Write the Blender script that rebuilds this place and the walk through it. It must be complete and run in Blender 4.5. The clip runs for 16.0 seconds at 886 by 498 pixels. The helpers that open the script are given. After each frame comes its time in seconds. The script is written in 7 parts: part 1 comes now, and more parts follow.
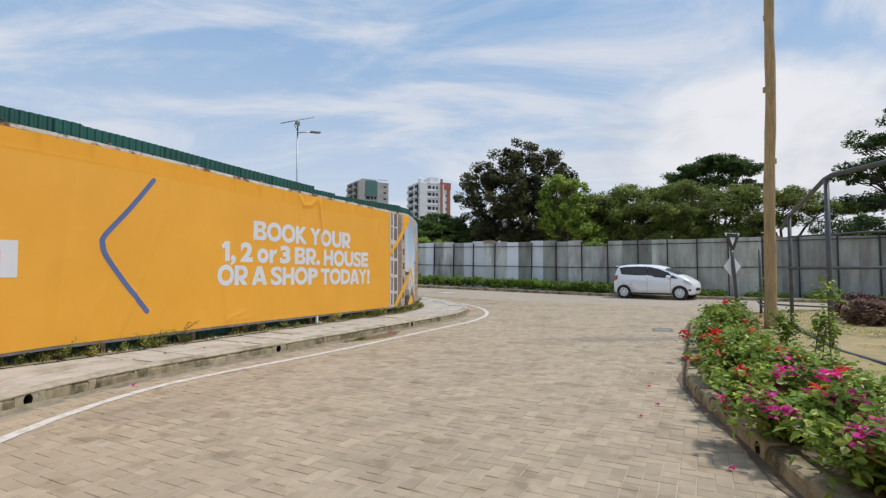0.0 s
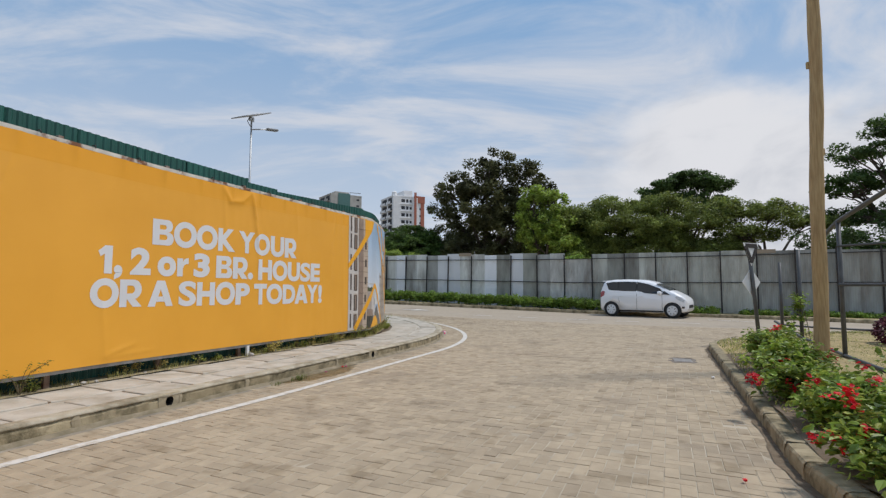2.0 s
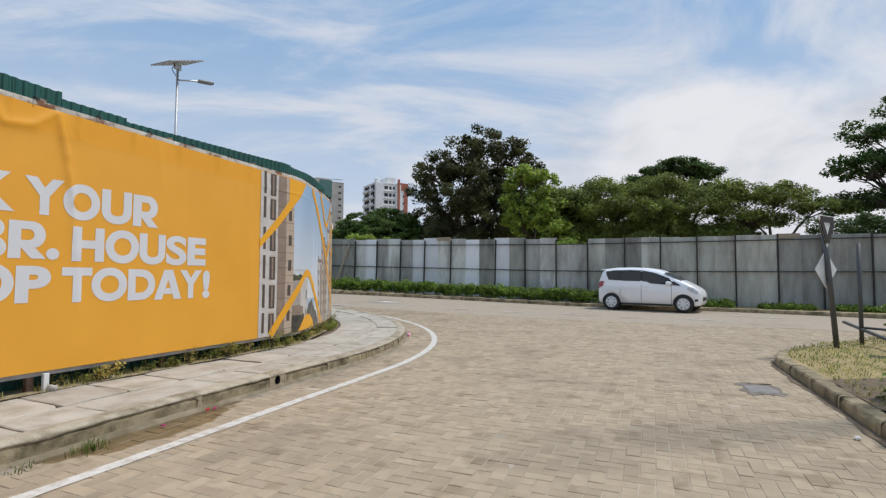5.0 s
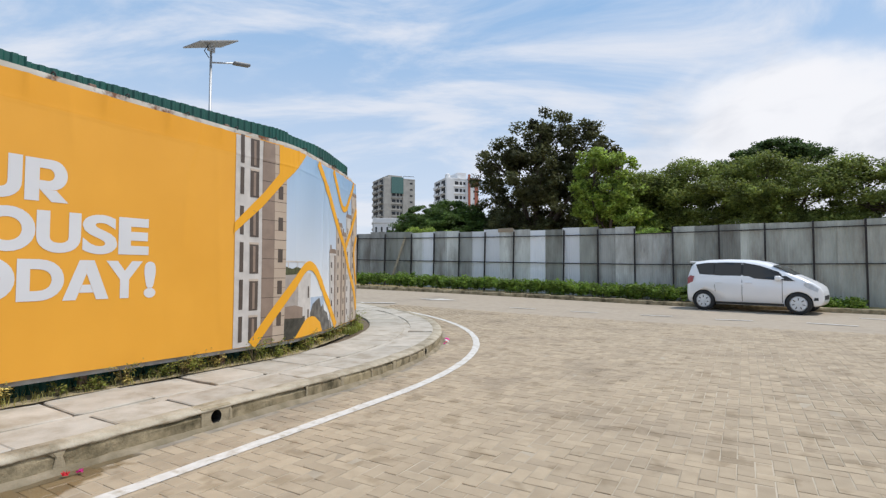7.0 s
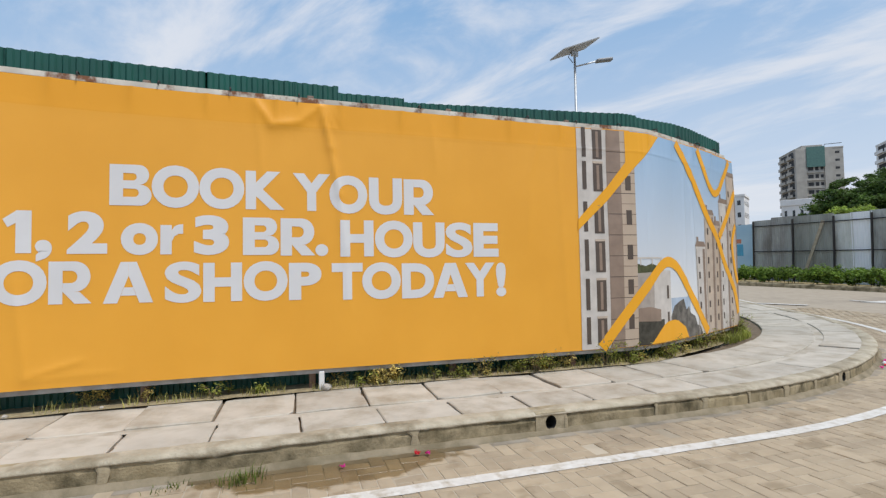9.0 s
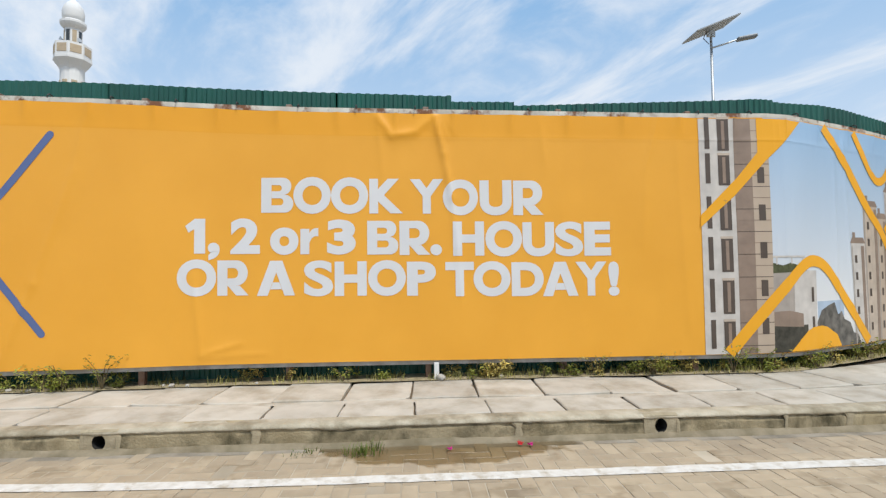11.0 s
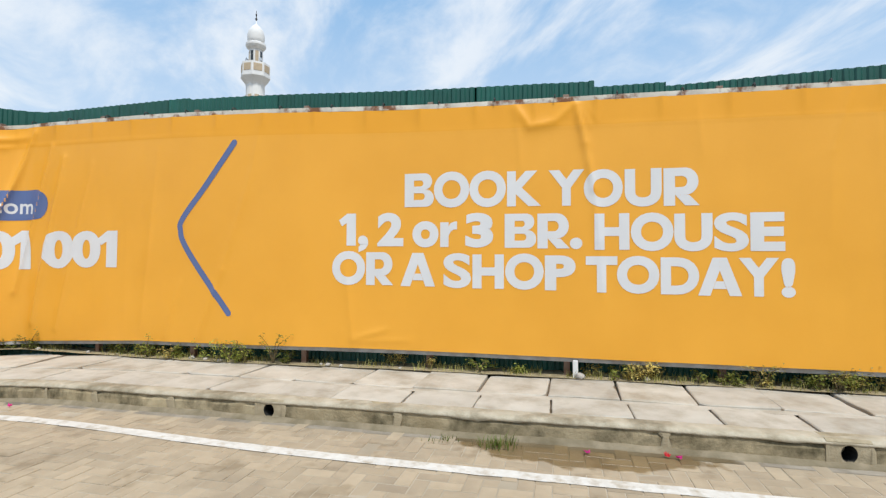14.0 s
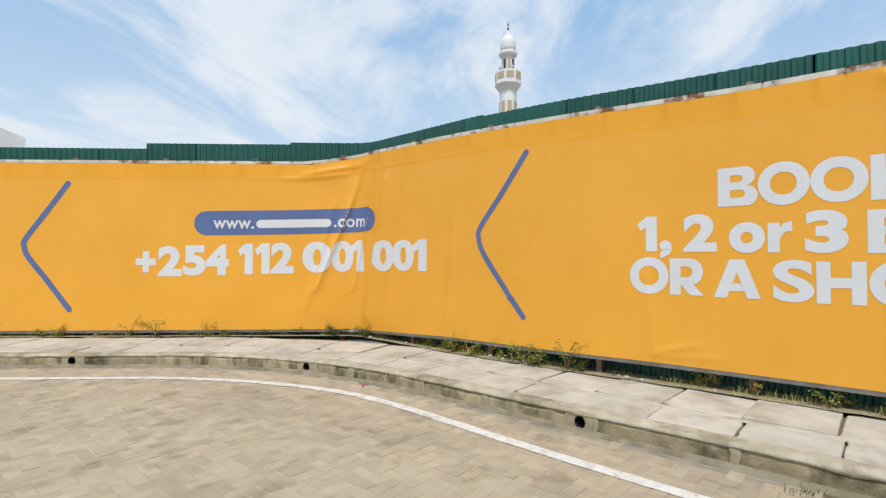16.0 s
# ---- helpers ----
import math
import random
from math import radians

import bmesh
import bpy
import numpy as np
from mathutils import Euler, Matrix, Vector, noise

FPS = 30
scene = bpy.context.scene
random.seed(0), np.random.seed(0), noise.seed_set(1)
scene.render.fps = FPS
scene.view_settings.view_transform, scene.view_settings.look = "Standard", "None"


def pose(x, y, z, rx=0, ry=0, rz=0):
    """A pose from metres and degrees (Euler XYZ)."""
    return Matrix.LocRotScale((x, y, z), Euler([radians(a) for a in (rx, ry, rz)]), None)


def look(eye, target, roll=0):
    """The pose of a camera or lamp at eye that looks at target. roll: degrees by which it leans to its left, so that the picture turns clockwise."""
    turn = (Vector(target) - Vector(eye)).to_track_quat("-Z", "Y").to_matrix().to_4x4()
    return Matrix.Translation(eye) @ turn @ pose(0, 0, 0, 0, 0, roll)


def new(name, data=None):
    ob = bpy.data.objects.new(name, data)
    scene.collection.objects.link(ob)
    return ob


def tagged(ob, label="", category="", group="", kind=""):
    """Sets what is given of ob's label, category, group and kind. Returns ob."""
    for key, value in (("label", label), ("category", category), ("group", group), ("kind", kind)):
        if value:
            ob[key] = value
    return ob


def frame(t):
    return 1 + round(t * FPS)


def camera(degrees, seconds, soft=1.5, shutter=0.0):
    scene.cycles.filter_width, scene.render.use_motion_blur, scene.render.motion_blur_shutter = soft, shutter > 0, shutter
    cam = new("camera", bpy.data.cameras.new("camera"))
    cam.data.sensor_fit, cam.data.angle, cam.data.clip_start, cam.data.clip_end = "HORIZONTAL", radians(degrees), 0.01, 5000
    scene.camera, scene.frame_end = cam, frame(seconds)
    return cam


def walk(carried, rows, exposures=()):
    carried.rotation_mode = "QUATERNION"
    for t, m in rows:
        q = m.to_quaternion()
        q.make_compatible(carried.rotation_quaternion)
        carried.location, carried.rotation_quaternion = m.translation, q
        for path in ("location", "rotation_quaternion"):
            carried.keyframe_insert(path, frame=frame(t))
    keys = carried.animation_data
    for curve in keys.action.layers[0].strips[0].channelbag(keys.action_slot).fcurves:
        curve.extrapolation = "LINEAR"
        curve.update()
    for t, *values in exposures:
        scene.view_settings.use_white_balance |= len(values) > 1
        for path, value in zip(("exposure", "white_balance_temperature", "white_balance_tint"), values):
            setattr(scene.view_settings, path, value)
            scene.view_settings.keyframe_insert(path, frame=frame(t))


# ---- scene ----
cam = camera(82.6, 16.0, soft=1.3)
PATH = [
    (0, (-0.039, 0.782, 1.291), (-0.953, 2.558, 1.381), -0.0),
    (0.5, (-0.297, 1.304, 1.301), (-1.186, 3.092, 1.402), 0.0),
    (1, (-0.519, 1.798, 1.311), (-1.387, 3.595, 1.442), 0.1),
    (1.5, (-0.74, 2.336, 1.318), (-1.587, 4.142, 1.465), 0.1),
    (2, (-1.019, 2.854, 1.324), (-1.838, 4.672, 1.471), 0.1),
    (2.5, (-1.224, 3.388, 1.314), (-2.017, 5.217, 1.47), 0.2),
    (3, (-1.469, 3.916, 1.31), (-2.239, 5.756, 1.459), 0.2),
    (3.2, (-1.524, 4.125, 1.322), (-2.287, 5.968, 1.468), 0.3),
    (5.3, (-2.068, 6.495, 1.298), (-2.835, 8.339, 1.399), 0.4),
    (5.5, (-2.103, 6.749, 1.294), (-2.885, 8.586, 1.4), 0.4),
    (6, (-2.17, 7.301, 1.272), (-3.006, 9.115, 1.371), 0.3),
    (6.5, (-2.29, 7.793, 1.261), (-3.202, 9.571, 1.355), 0.2),
    (7, (-2.338, 8.23, 1.259), (-3.36, 9.947, 1.345), 0.1),
    (7.5, (-2.423, 8.584, 1.263), (-3.637, 10.172, 1.332), -0.2),
    (8, (-2.522, 8.858, 1.273), (-4.031, 10.168, 1.347), -0.7),
    (8.5, (-2.533, 8.933, 1.283), (-4.299, 9.867, 1.358), -0.9),
    (9, (-2.463, 8.886, 1.282), (-4.372, 9.476, 1.363), -1.0),
    (9.5, (-2.281, 8.833, 1.28), (-4.236, 9.247, 1.364), -0.9),
    (11.8, (-2.228, 9.078, 1.281), (-4.226, 9.073, 1.355), -0.5),
    (12, (-2.246, 9.057, 1.284), (-4.244, 9.031, 1.355), -0.4),
    (12.5, (-2.257, 9.076, 1.276), (-4.254, 8.988, 1.346), -0.3),
    (13, (-2.251, 9.097, 1.274), (-4.243, 8.935, 1.341), -0.2),
    (13.5, (-2.252, 9.11, 1.278), (-4.233, 8.842, 1.335), -0.0),
    (14, (-2.269, 9.047, 1.29), (-4.216, 8.595, 1.345), 0.2),
    (14.5, (-2.254, 8.863, 1.325), (-4.118, 8.14, 1.37), 0.3),
    (15, (-2.181, 8.698, 1.355), (-3.912, 7.697, 1.396), 0.3),
    (15.4, (-2.154, 8.652, 1.383), (-3.765, 7.468, 1.423), 0.0),
    (15.5, (-2.163, 8.611, 1.389), (-3.755, 7.4, 1.426), 0.2),
    (16, (-2.175, 8.558, 1.395), (-3.69, 7.252, 1.434), 0.1),
]
walk(cam, [(t, look(eye, target, roll)) for t, eye, target, roll in PATH],
     exposures=[(0.0, 0.0, 6500, 11), (1.0, -0.05, 6500, 11), (2.5, -0.2, 6500, 11), (3.2, -0.22, 6500, 11), (5.5, 0.02, 6500, 11), (7.0, 0.16, 6500, 11), (8.0, 0.22, 6500, 11), (8.6, 0.1, 6500, 10.5), (9.2, 0.07, 6500, 10), (12.0, 0.3, 6500, 7), (14.0, 0.29, 6500, 7), (16.0, 0.21, 6500, 7)])

# ---- world and sun ----
SUN_EL, SUN_AZ = radians(62), radians(58)
world = bpy.data.worlds.new("sky")
scene.world = world
world.use_nodes = True
wn, wl = world.node_tree.nodes, world.node_tree.links
wn.clear()
w_out = wn.new("ShaderNodeOutputWorld")
w_bg = wn.new("ShaderNodeBackground")
w_sky = wn.new("ShaderNodeTexSky")
w_sky.sky_type = "NISHITA"
w_sky.sun_disc = False
w_sky.sun_elevation, w_sky.sun_rotation = SUN_EL, SUN_AZ
w_sky.air_density, w_sky.dust_density, w_sky.ozone_density = 1.0, 0.6, 1.5
w_co = wn.new("ShaderNodeTexCoord")
w_sep = wn.new("ShaderNodeSeparateXYZ")
w_div = wn.new("ShaderNodeMath")
w_div.operation = "MAXIMUM"
w_div.inputs[1].default_value = 0.03
w_add = wn.new("ShaderNodeMath")
w_add.inputs[1].default_value = 0.16
w_scale = wn.new("ShaderNodeVectorMath")
w_scale.operation = "DIVIDE"
w_comb = wn.new("ShaderNodeCombineXYZ")
wl.new(w_co.outputs["Generated"], w_sep.inputs[0])
wl.new(w_sep.outputs["Z"], w_div.inputs[0])
wl.new(w_div.outputs[0], w_add.inputs[0])
for k in range(3):
    wl.new(w_add.outputs[0], w_comb.inputs[k])
wl.new(w_co.outputs["Generated"], w_scale.inputs[0])
wl.new(w_comb.outputs[0], w_scale.inputs[1])
# streaks of thin high cloud, drawn out across the road's direction
w_map = wn.new("ShaderNodeMapping")
w_map.vector_type = "TEXTURE"
w_map.inputs["Rotation"].default_value = (0, 0, radians(28))
w_map.inputs["Scale"].default_value = (1.7, 0.8, 1.0)
w_map.inputs["Location"].default_value = (0.35, 0.2, 0.0)
wl.new(w_scale.outputs[0], w_map.inputs[0])


def sky_noise(vector, scale, detail, rough, distortion=0.0):
    nz = wn.new("ShaderNodeTexNoise")
    for key, val in (("Scale", scale), ("Detail", detail), ("Roughness", rough), ("Distortion", distortion)):
        nz.inputs[key].default_value = val
    wl.new(vector, nz.inputs["Vector"])
    return nz.outputs["Fac"]


def sky_range(value, lo, hi, smooth=True):
    mr = wn.new("ShaderNodeMapRange")
    mr.interpolation_type = "SMOOTHSTEP" if smooth else "LINEAR"
    mr.inputs[1].default_value, mr.inputs[2].default_value = lo, hi
    wl.new(value, mr.inputs[0])
    return mr.outputs[0]


def sky_mix(fac, a, b):
    mx = wn.new("ShaderNodeMix")
    mx.data_type = "RGBA"
    for sock, val in ((mx.inputs[0], fac), (mx.inputs[6], a), (mx.inputs[7], b)):
        if isinstance(val, (tuple, float)):
            sock.default_value = val
        else:
            wl.new(val, sock)
    return mx.outputs[2]


w_blue = sky_mix(0.72, w_sky.outputs[0], (2.6, 4.9, 8.0, 1))
w_veil = sky_range(sky_noise(w_map.outputs[0], 1.5, 11.0, 0.6, 0.6), 0.41, 0.645)
w_thin = sky_mix(sky_noise(w_map.outputs[0], 2.4, 7.0, 0.5), (5.7, 6.4, 7.6, 1), (7.4, 7.7, 8.3, 1))
w_high = sky_mix(w_veil, w_blue, w_thin)
# heaped cloud low over the far road
w_round = wn.new("ShaderNodeVectorMath")
w_round.operation = "MULTIPLY"
w_round.inputs[1].default_value = (1.0, 1.0, 1.7)
wl.new(w_co.outputs["Generated"], w_round.inputs[0])
w_heap = sky_noise(w_round.outputs[0], 3.1, 9.0, 0.52, 0.25)
w_east = wn.new("ShaderNodeVectorMath")
w_east.operation = "DOT_PRODUCT"
w_east.inputs[1].default_value = (0.42, 0.90, -0.75)
wl.new(w_co.outputs["Generated"], w_east.inputs[0])
w_sum = wn.new("ShaderNodeMath")
w_sum.operation = "ADD"
wl.new(w_heap, w_sum.inputs[0])
wl.new(sky_range(w_east.outputs["Value"], 0.35, 1.0, False), w_sum.inputs[1])
w_heaped = sky_range(w_sum.outputs[0], 0.84, 1.12)
w_tone = sky_mix(sky_range(sky_noise(w_round.outputs[0], 4.2, 9.0, 0.52, 0.6), 0.36, 0.6), (5.6, 5.95, 6.6, 1), (8.1, 8.25, 8.6, 1))
w_low = wn.new("ShaderNodeMapRange")
w_low.inputs[1].default_value, w_low.inputs[2].default_value, w_low.inputs[3].default_value, w_low.inputs[4].default_value = 0.0, 0.5, 0.88, 0.0
wl.new(w_sep.outputs["Z"], w_low.inputs[0])
w_hazy = sky_mix(w_low.outputs[0], w_high, (6.9, 7.35, 8.0, 1))
wl.new(sky_mix(w_heaped, w_hazy, w_tone), w_bg.inputs[0])
w_bg.inputs[1].default_value = 0.10
wl.new(w_bg.outputs[0], w_out.inputs[0])

sun = new("sun", bpy.data.lights.new("sun", "SUN"))
sun.data.energy, sun.data.angle, sun.data.color = 2.9, radians(6), (1.0, 0.955, 0.89)
sun.matrix_world = look((0, 0, 40), (0 - math.sin(SUN_AZ) * math.cos(SUN_EL) * 10, 0 - math.cos(SUN_AZ) * math.cos(SUN_EL) * 10, 40 - math.sin(SUN_EL) * 10))


# ---- materials ----
def mat(name, col, col2=None, scale=6.0, detail=6.0, rough=0.7, bump=0.0, bump_scale=60.0, metal=0.0, rand=0.0, spec=0.5,
        stain=None, stain_scale=1.2, stain_lo=0.5, stain_hi=0.7, stretch=(1, 1, 1), island=False):
    m = bpy.data.materials.new(name)
    m.use_nodes = True
    n, l = m.node_tree.nodes, m.node_tree.links
    b = n["Principled BSDF"]
    b.inputs["Roughness"].default_value, b.inputs["Metallic"].default_value = rough, metal
    b.inputs["Specular IOR Level"].default_value = spec
    co = n.new("ShaderNodeTexCoord")
    mp = n.new("ShaderNodeMapping")
    mp.inputs["Scale"].default_value = stretch
    l.new(co.outputs["Object"], mp.inputs[0])
    vec = mp.outputs[0]
    if rand or island:
        src = n.new("ShaderNodeNewGeometry").outputs["Random Per Island"] if island else n.new("ShaderNodeObjectInfo").outputs["Random"]
        sh = n.new("ShaderNodeVectorMath")
        sh.operation = "ADD"
        cm = n.new("ShaderNodeMath")
        cm.operation = "MULTIPLY"
        cm.inputs[1].default_value = 37.0
        l.new(src, cm.inputs[0])
        l.new(mp.outputs[0], sh.inputs[0])
        l.new(cm.outputs[0], sh.inputs[1])
        vec = sh.outputs[0]
    nz = n.new("ShaderNodeTexNoise")
    nz.inputs["Scale"].default_value, nz.inputs["Detail"].default_value = scale, detail
    l.new(vec, nz.inputs["Vector"])
    cr = n.new("ShaderNodeValToRGB")
    cr.color_ramp.elements[0].position, cr.color_ramp.elements[1].position = 0.3, 0.7
    c2 = col2 or tuple(c * 0.75 for c in col)
    cr.color_ramp.elements[0].color, cr.color_ramp.elements[1].color = (*c2, 1), (*col, 1)
    l.new(nz.outputs["Fac"], cr.inputs[0])
    out = cr.outputs[0]
    if stain:
        ns = n.new("ShaderNodeTexNoise")
        ns.inputs["Scale"].default_value, ns.inputs["Detail"].default_value = stain_scale, 7.0
        ns.inputs["Roughness"].default_value = 0.65
        l.new(mp.outputs[0] if island else vec, ns.inputs["Vector"])
        rs = n.new("ShaderNodeMapRange")
        rs.inputs[1].default_value, rs.inputs[2].default_value = stain_lo, stain_hi
        l.new(ns.outputs["Fac"], rs.inputs[0])
        mx = n.new("ShaderNodeMix")
        mx.data_type = "RGBA"
        l.new(rs.outputs[0], mx.inputs[0])
        l.new(out, mx.inputs[6])
        mx.inputs[7].default_value = (*stain, 1)
        out = mx.outputs[2]
    if rand:
        hs = n.new("ShaderNodeHueSaturation")
        mr = n.new("ShaderNodeMapRange")
        mr.inputs[3].default_value, mr.inputs[4].default_value = 1 - rand, 1 + rand
        l.new(src, mr.inputs[0])
        l.new(mr.outputs[0], hs.inputs["Value"])
        l.new(out, hs.inputs["Color"])
        out = hs.outputs[0]
    l.new(out, b.inputs["Base Color"])
    if bump:
        nb = n.new("ShaderNodeTexNoise")
        nb.inputs["Scale"].default_value, nb.inputs["Detail"].default_value = bump_scale, 5.0
        l.new(vec, nb.inputs["Vector"])
        bp = n.new("ShaderNodeBump")
        bp.inputs["Strength"].default_value, bp.inputs["Distance"].default_value = bump, 0.01
        l.new(nb.outputs["Fac"], bp.inputs["Height"])
        l.new(bp.outputs[0], b.inputs["Normal"])
    return m


def add_wet(m, centre, half):
    """A damp patch with an uneven edge, darker and glossier, at a place of the world."""
    n, l = m.node_tree.nodes, m.node_tree.links
    b = n["Principled BSDF"]
    geo, mp, ln, nz, ad, mr = (n.new(k) for k in ("ShaderNodeNewGeometry", "ShaderNodeMapping", "ShaderNodeVectorMath", "ShaderNodeTexNoise", "ShaderNodeMath", "ShaderNodeMapRange"))
    mp.vector_type = "TEXTURE"
    mp.inputs["Location"].default_value = (*centre, 0)
    mp.inputs["Scale"].default_value = (*half, 50)
    l.new(geo.outputs["Position"], mp.inputs[0])
    ln.operation = "LENGTH"
    l.new(mp.outputs[0], ln.inputs[0])
    nz.inputs["Scale"].default_value, nz.inputs["Detail"].default_value = 5.0, 5.0
    l.new(geo.outputs["Position"], nz.inputs["Vector"])
    ad.operation = "ADD"
    l.new(ln.outputs["Value"], ad.inputs[0])
    l.new(nz.outputs["Fac"], ad.inputs[1])
    mr.inputs[1].default_value, mr.inputs[2].default_value, mr.inputs[3].default_value, mr.inputs[4].default_value = 1.38, 1.5, 1.0, 0.0
    l.new(ad.outputs[0], mr.inputs[0])
    col = b.inputs["Base Color"].links[0].from_socket
    mx = n.new("ShaderNodeMix")
    mx.data_type, mx.blend_type = "RGBA", "MULTIPLY"
    l.new(mr.outputs[0], mx.inputs[0])
    l.new(col, mx.inputs[6])
    mx.inputs[7].default_value = (0.5, 0.43, 0.3, 1)
    l.new(mx.outputs[2], b.inputs["Base Color"])
    rg_ = n.new("ShaderNodeMapRange")
    rg_.inputs[3].default_value, rg_.inputs[4].default_value = 0.88, 0.3
    l.new(mr.outputs[0], rg_.inputs[0])
    l.new(rg_.outputs[0], b.inputs["Roughness"])


def add_blotches(m, scale=3.4, lo=0.57, hi=0.65, tint=(0.78, 0.76, 0.72)):
    """Small dark spots of spilt oil and damp with shapes of their own."""
    n, l = m.node_tree.nodes, m.node_tree.links
    b = n["Principled BSDF"]
    geo, nz, mr, mx = (n.new(k) for k in ("ShaderNodeNewGeometry", "ShaderNodeTexNoise", "ShaderNodeMapRange", "ShaderNodeMix"))
    nz.inputs["Scale"].default_value, nz.inputs["Detail"].default_value = scale, 4.0
    l.new(geo.outputs["Position"], nz.inputs["Vector"])
    mr.inputs[1].default_value, mr.inputs[2].default_value = lo, hi
    l.new(nz.outputs["Fac"], mr.inputs[0])
    mx.data_type, mx.blend_type = "RGBA", "MULTIPLY"
    l.new(mr.outputs[0], mx.inputs[0])
    l.new(b.inputs["Base Color"].links[0].from_socket, mx.inputs[6])
    mx.inputs[7].default_value = (*tint, 1)
    l.new(mx.outputs[2], b.inputs["Base Color"])


def glass_mat(name, tint=(0.02, 0.025, 0.03), rough=0.05):
    m = bpy.data.materials.new(name)
    m.use_nodes = True
    b = m.node_tree.nodes["Principled BSDF"]
    b.inputs["Base Color"].default_value = (*tint, 1)
    b.inputs["Roughness"].default_value = rough
    b.inputs["Specular IOR Level"].default_value = 0.6
    return m


def leaf_mat(name, col, col2, rough=0.55, clump=0.9):
    m = mat(name, col, col2, scale=3.0, rough=rough, island=True, rand=0.35, spec=0.35)
    n, l = m.node_tree.nodes, m.node_tree.links
    b = n["Principled BSDF"]
    tr = n.new("ShaderNodeBsdfTranslucent")
    mx = n.new("ShaderNodeMixShader")
    mx.inputs[0].default_value = 0.4
    col_link = b.inputs["Base Color"].links[0].from_socket
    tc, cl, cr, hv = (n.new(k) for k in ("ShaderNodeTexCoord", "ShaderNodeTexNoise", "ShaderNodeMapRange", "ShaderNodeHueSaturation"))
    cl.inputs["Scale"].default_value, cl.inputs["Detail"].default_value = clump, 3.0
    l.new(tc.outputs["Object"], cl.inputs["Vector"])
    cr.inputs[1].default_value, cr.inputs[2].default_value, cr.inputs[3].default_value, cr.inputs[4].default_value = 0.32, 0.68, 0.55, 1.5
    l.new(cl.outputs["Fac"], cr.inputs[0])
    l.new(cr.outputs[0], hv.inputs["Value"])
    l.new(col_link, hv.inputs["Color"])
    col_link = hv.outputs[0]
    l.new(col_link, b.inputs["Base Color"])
    l.new(col_link, tr.inputs[0])
    l.new(b.outputs[0], mx.inputs[1])
    l.new(tr.outputs[0], mx.inputs[2])
    l.new(mx.outputs[0], n["Material Output"].inputs[0])
    return m


PAVER = mat("paver_concrete", (0.43, 0.345, 0.24), (0.362, 0.287, 0.197), scale=7, rough=0.85, bump=0.35, bump_scale=180, island=True, rand=0.1, stain=(0.27, 0.215, 0.152), stain_scale=0.9, stain_lo=0.5, stain_hi=0.75)
PAVER_PIECE = mat("paver_concrete_piece", (0.43, 0.345, 0.24), (0.362, 0.287, 0.197), scale=7, rough=0.85, bump=0.35, bump_scale=180, rand=0.1, stain=(0.27, 0.215, 0.152), stain_scale=0.9, stain_lo=0.5, stain_hi=0.75)
BED = mat("sand_joint", (0.29, 0.24, 0.175), (0.2, 0.165, 0.12), scale=3, rough=0.95, bump=0.3)
SLAB = mat("concrete_slab", (0.5, 0.46, 0.395), (0.42, 0.38, 0.32), scale=5, rough=0.9, bump=0.25, bump_scale=120, rand=0.09, stain=(0.25, 0.205, 0.14), stain_scale=2.3, stain_lo=0.47, stain_hi=0.78)
KERB = mat("kerb_concrete", (0.44, 0.365, 0.235), (0.25, 0.2, 0.115), scale=5, rough=0.9, bump=0.6, bump_scale=60, rand=0.14, stain=(0.085, 0.07, 0.036), stain_scale=3.2, stain_lo=0.46, stain_hi=0.66)
MORTAR = mat("mortar", (0.5, 0.445, 0.345), (0.35, 0.3, 0.215), scale=8, rough=0.95, bump=0.6, stain=(0.2, 0.165, 0.105), stain_scale=3.0, stain_lo=0.46, stain_hi=0.68)
PAINT = mat("road_paint", (0.68, 0.66, 0.62), (0.56, 0.53, 0.48), scale=14, rough=0.75, bump=0.2, stain=(0.4, 0.345, 0.265), stain_scale=9, stain_lo=0.5, stain_hi=0.7)
SOIL = mat("soil", (0.2, 0.15, 0.1), (0.11, 0.08, 0.05), scale=12, rough=0.95, bump=0.8, bump_scale=40)
GRASSY = mat("dry_lawn_ground", (0.43, 0.32, 0.165), (0.26, 0.215, 0.09), scale=2.2, rough=0.95, bump=0.6, bump_scale=90)
ORANGE = mat("orange_vinyl", (0.82, 0.388, 0.038), (0.78, 0.362, 0.032), scale=1.6, rough=0.42, bump=0.06, bump_scale=30, spec=0.48)
HEM = mat("orange_vinyl_hem", (0.8, 0.362, 0.024), (0.76, 0.338, 0.02), scale=1.6, rough=0.44, bump=0.06, bump_scale=30, spec=0.4)
WHITE_INK = mat("white_print", (0.69, 0.695, 0.715), (0.645, 0.65, 0.67), scale=3, rough=0.45)
BLUE_INK = mat("blue_print", (0.1, 0.15, 0.33), (0.09, 0.135, 0.3), scale=3, rough=0.45)
GREEN_SHEET = mat("green_painted_sheet", (0.01, 0.1, 0.078), (0.008, 0.078, 0.06), scale=3, rough=0.45, rand=0.15)
DARK_STEEL = mat("dark_steel", (0.03, 0.03, 0.032), (0.05, 0.04, 0.035), scale=20, rough=0.6, metal=0.4)
RUSTY = mat("rusty_steel", (0.3, 0.24, 0.2), (0.16, 0.07, 0.035), scale=9, rough=0.8, metal=0.2)
GALV = mat("galvanised_sheet", (0.6, 0.605, 0.57), (0.42, 0.425, 0.395), scale=2.4, rough=0.55, metal=0.05, rand=0.38, stain=(0.17, 0.145, 0.12), stain_scale=1.5, stain_lo=0.45, stain_hi=0.75, stretch=(1, 1, 0.25))
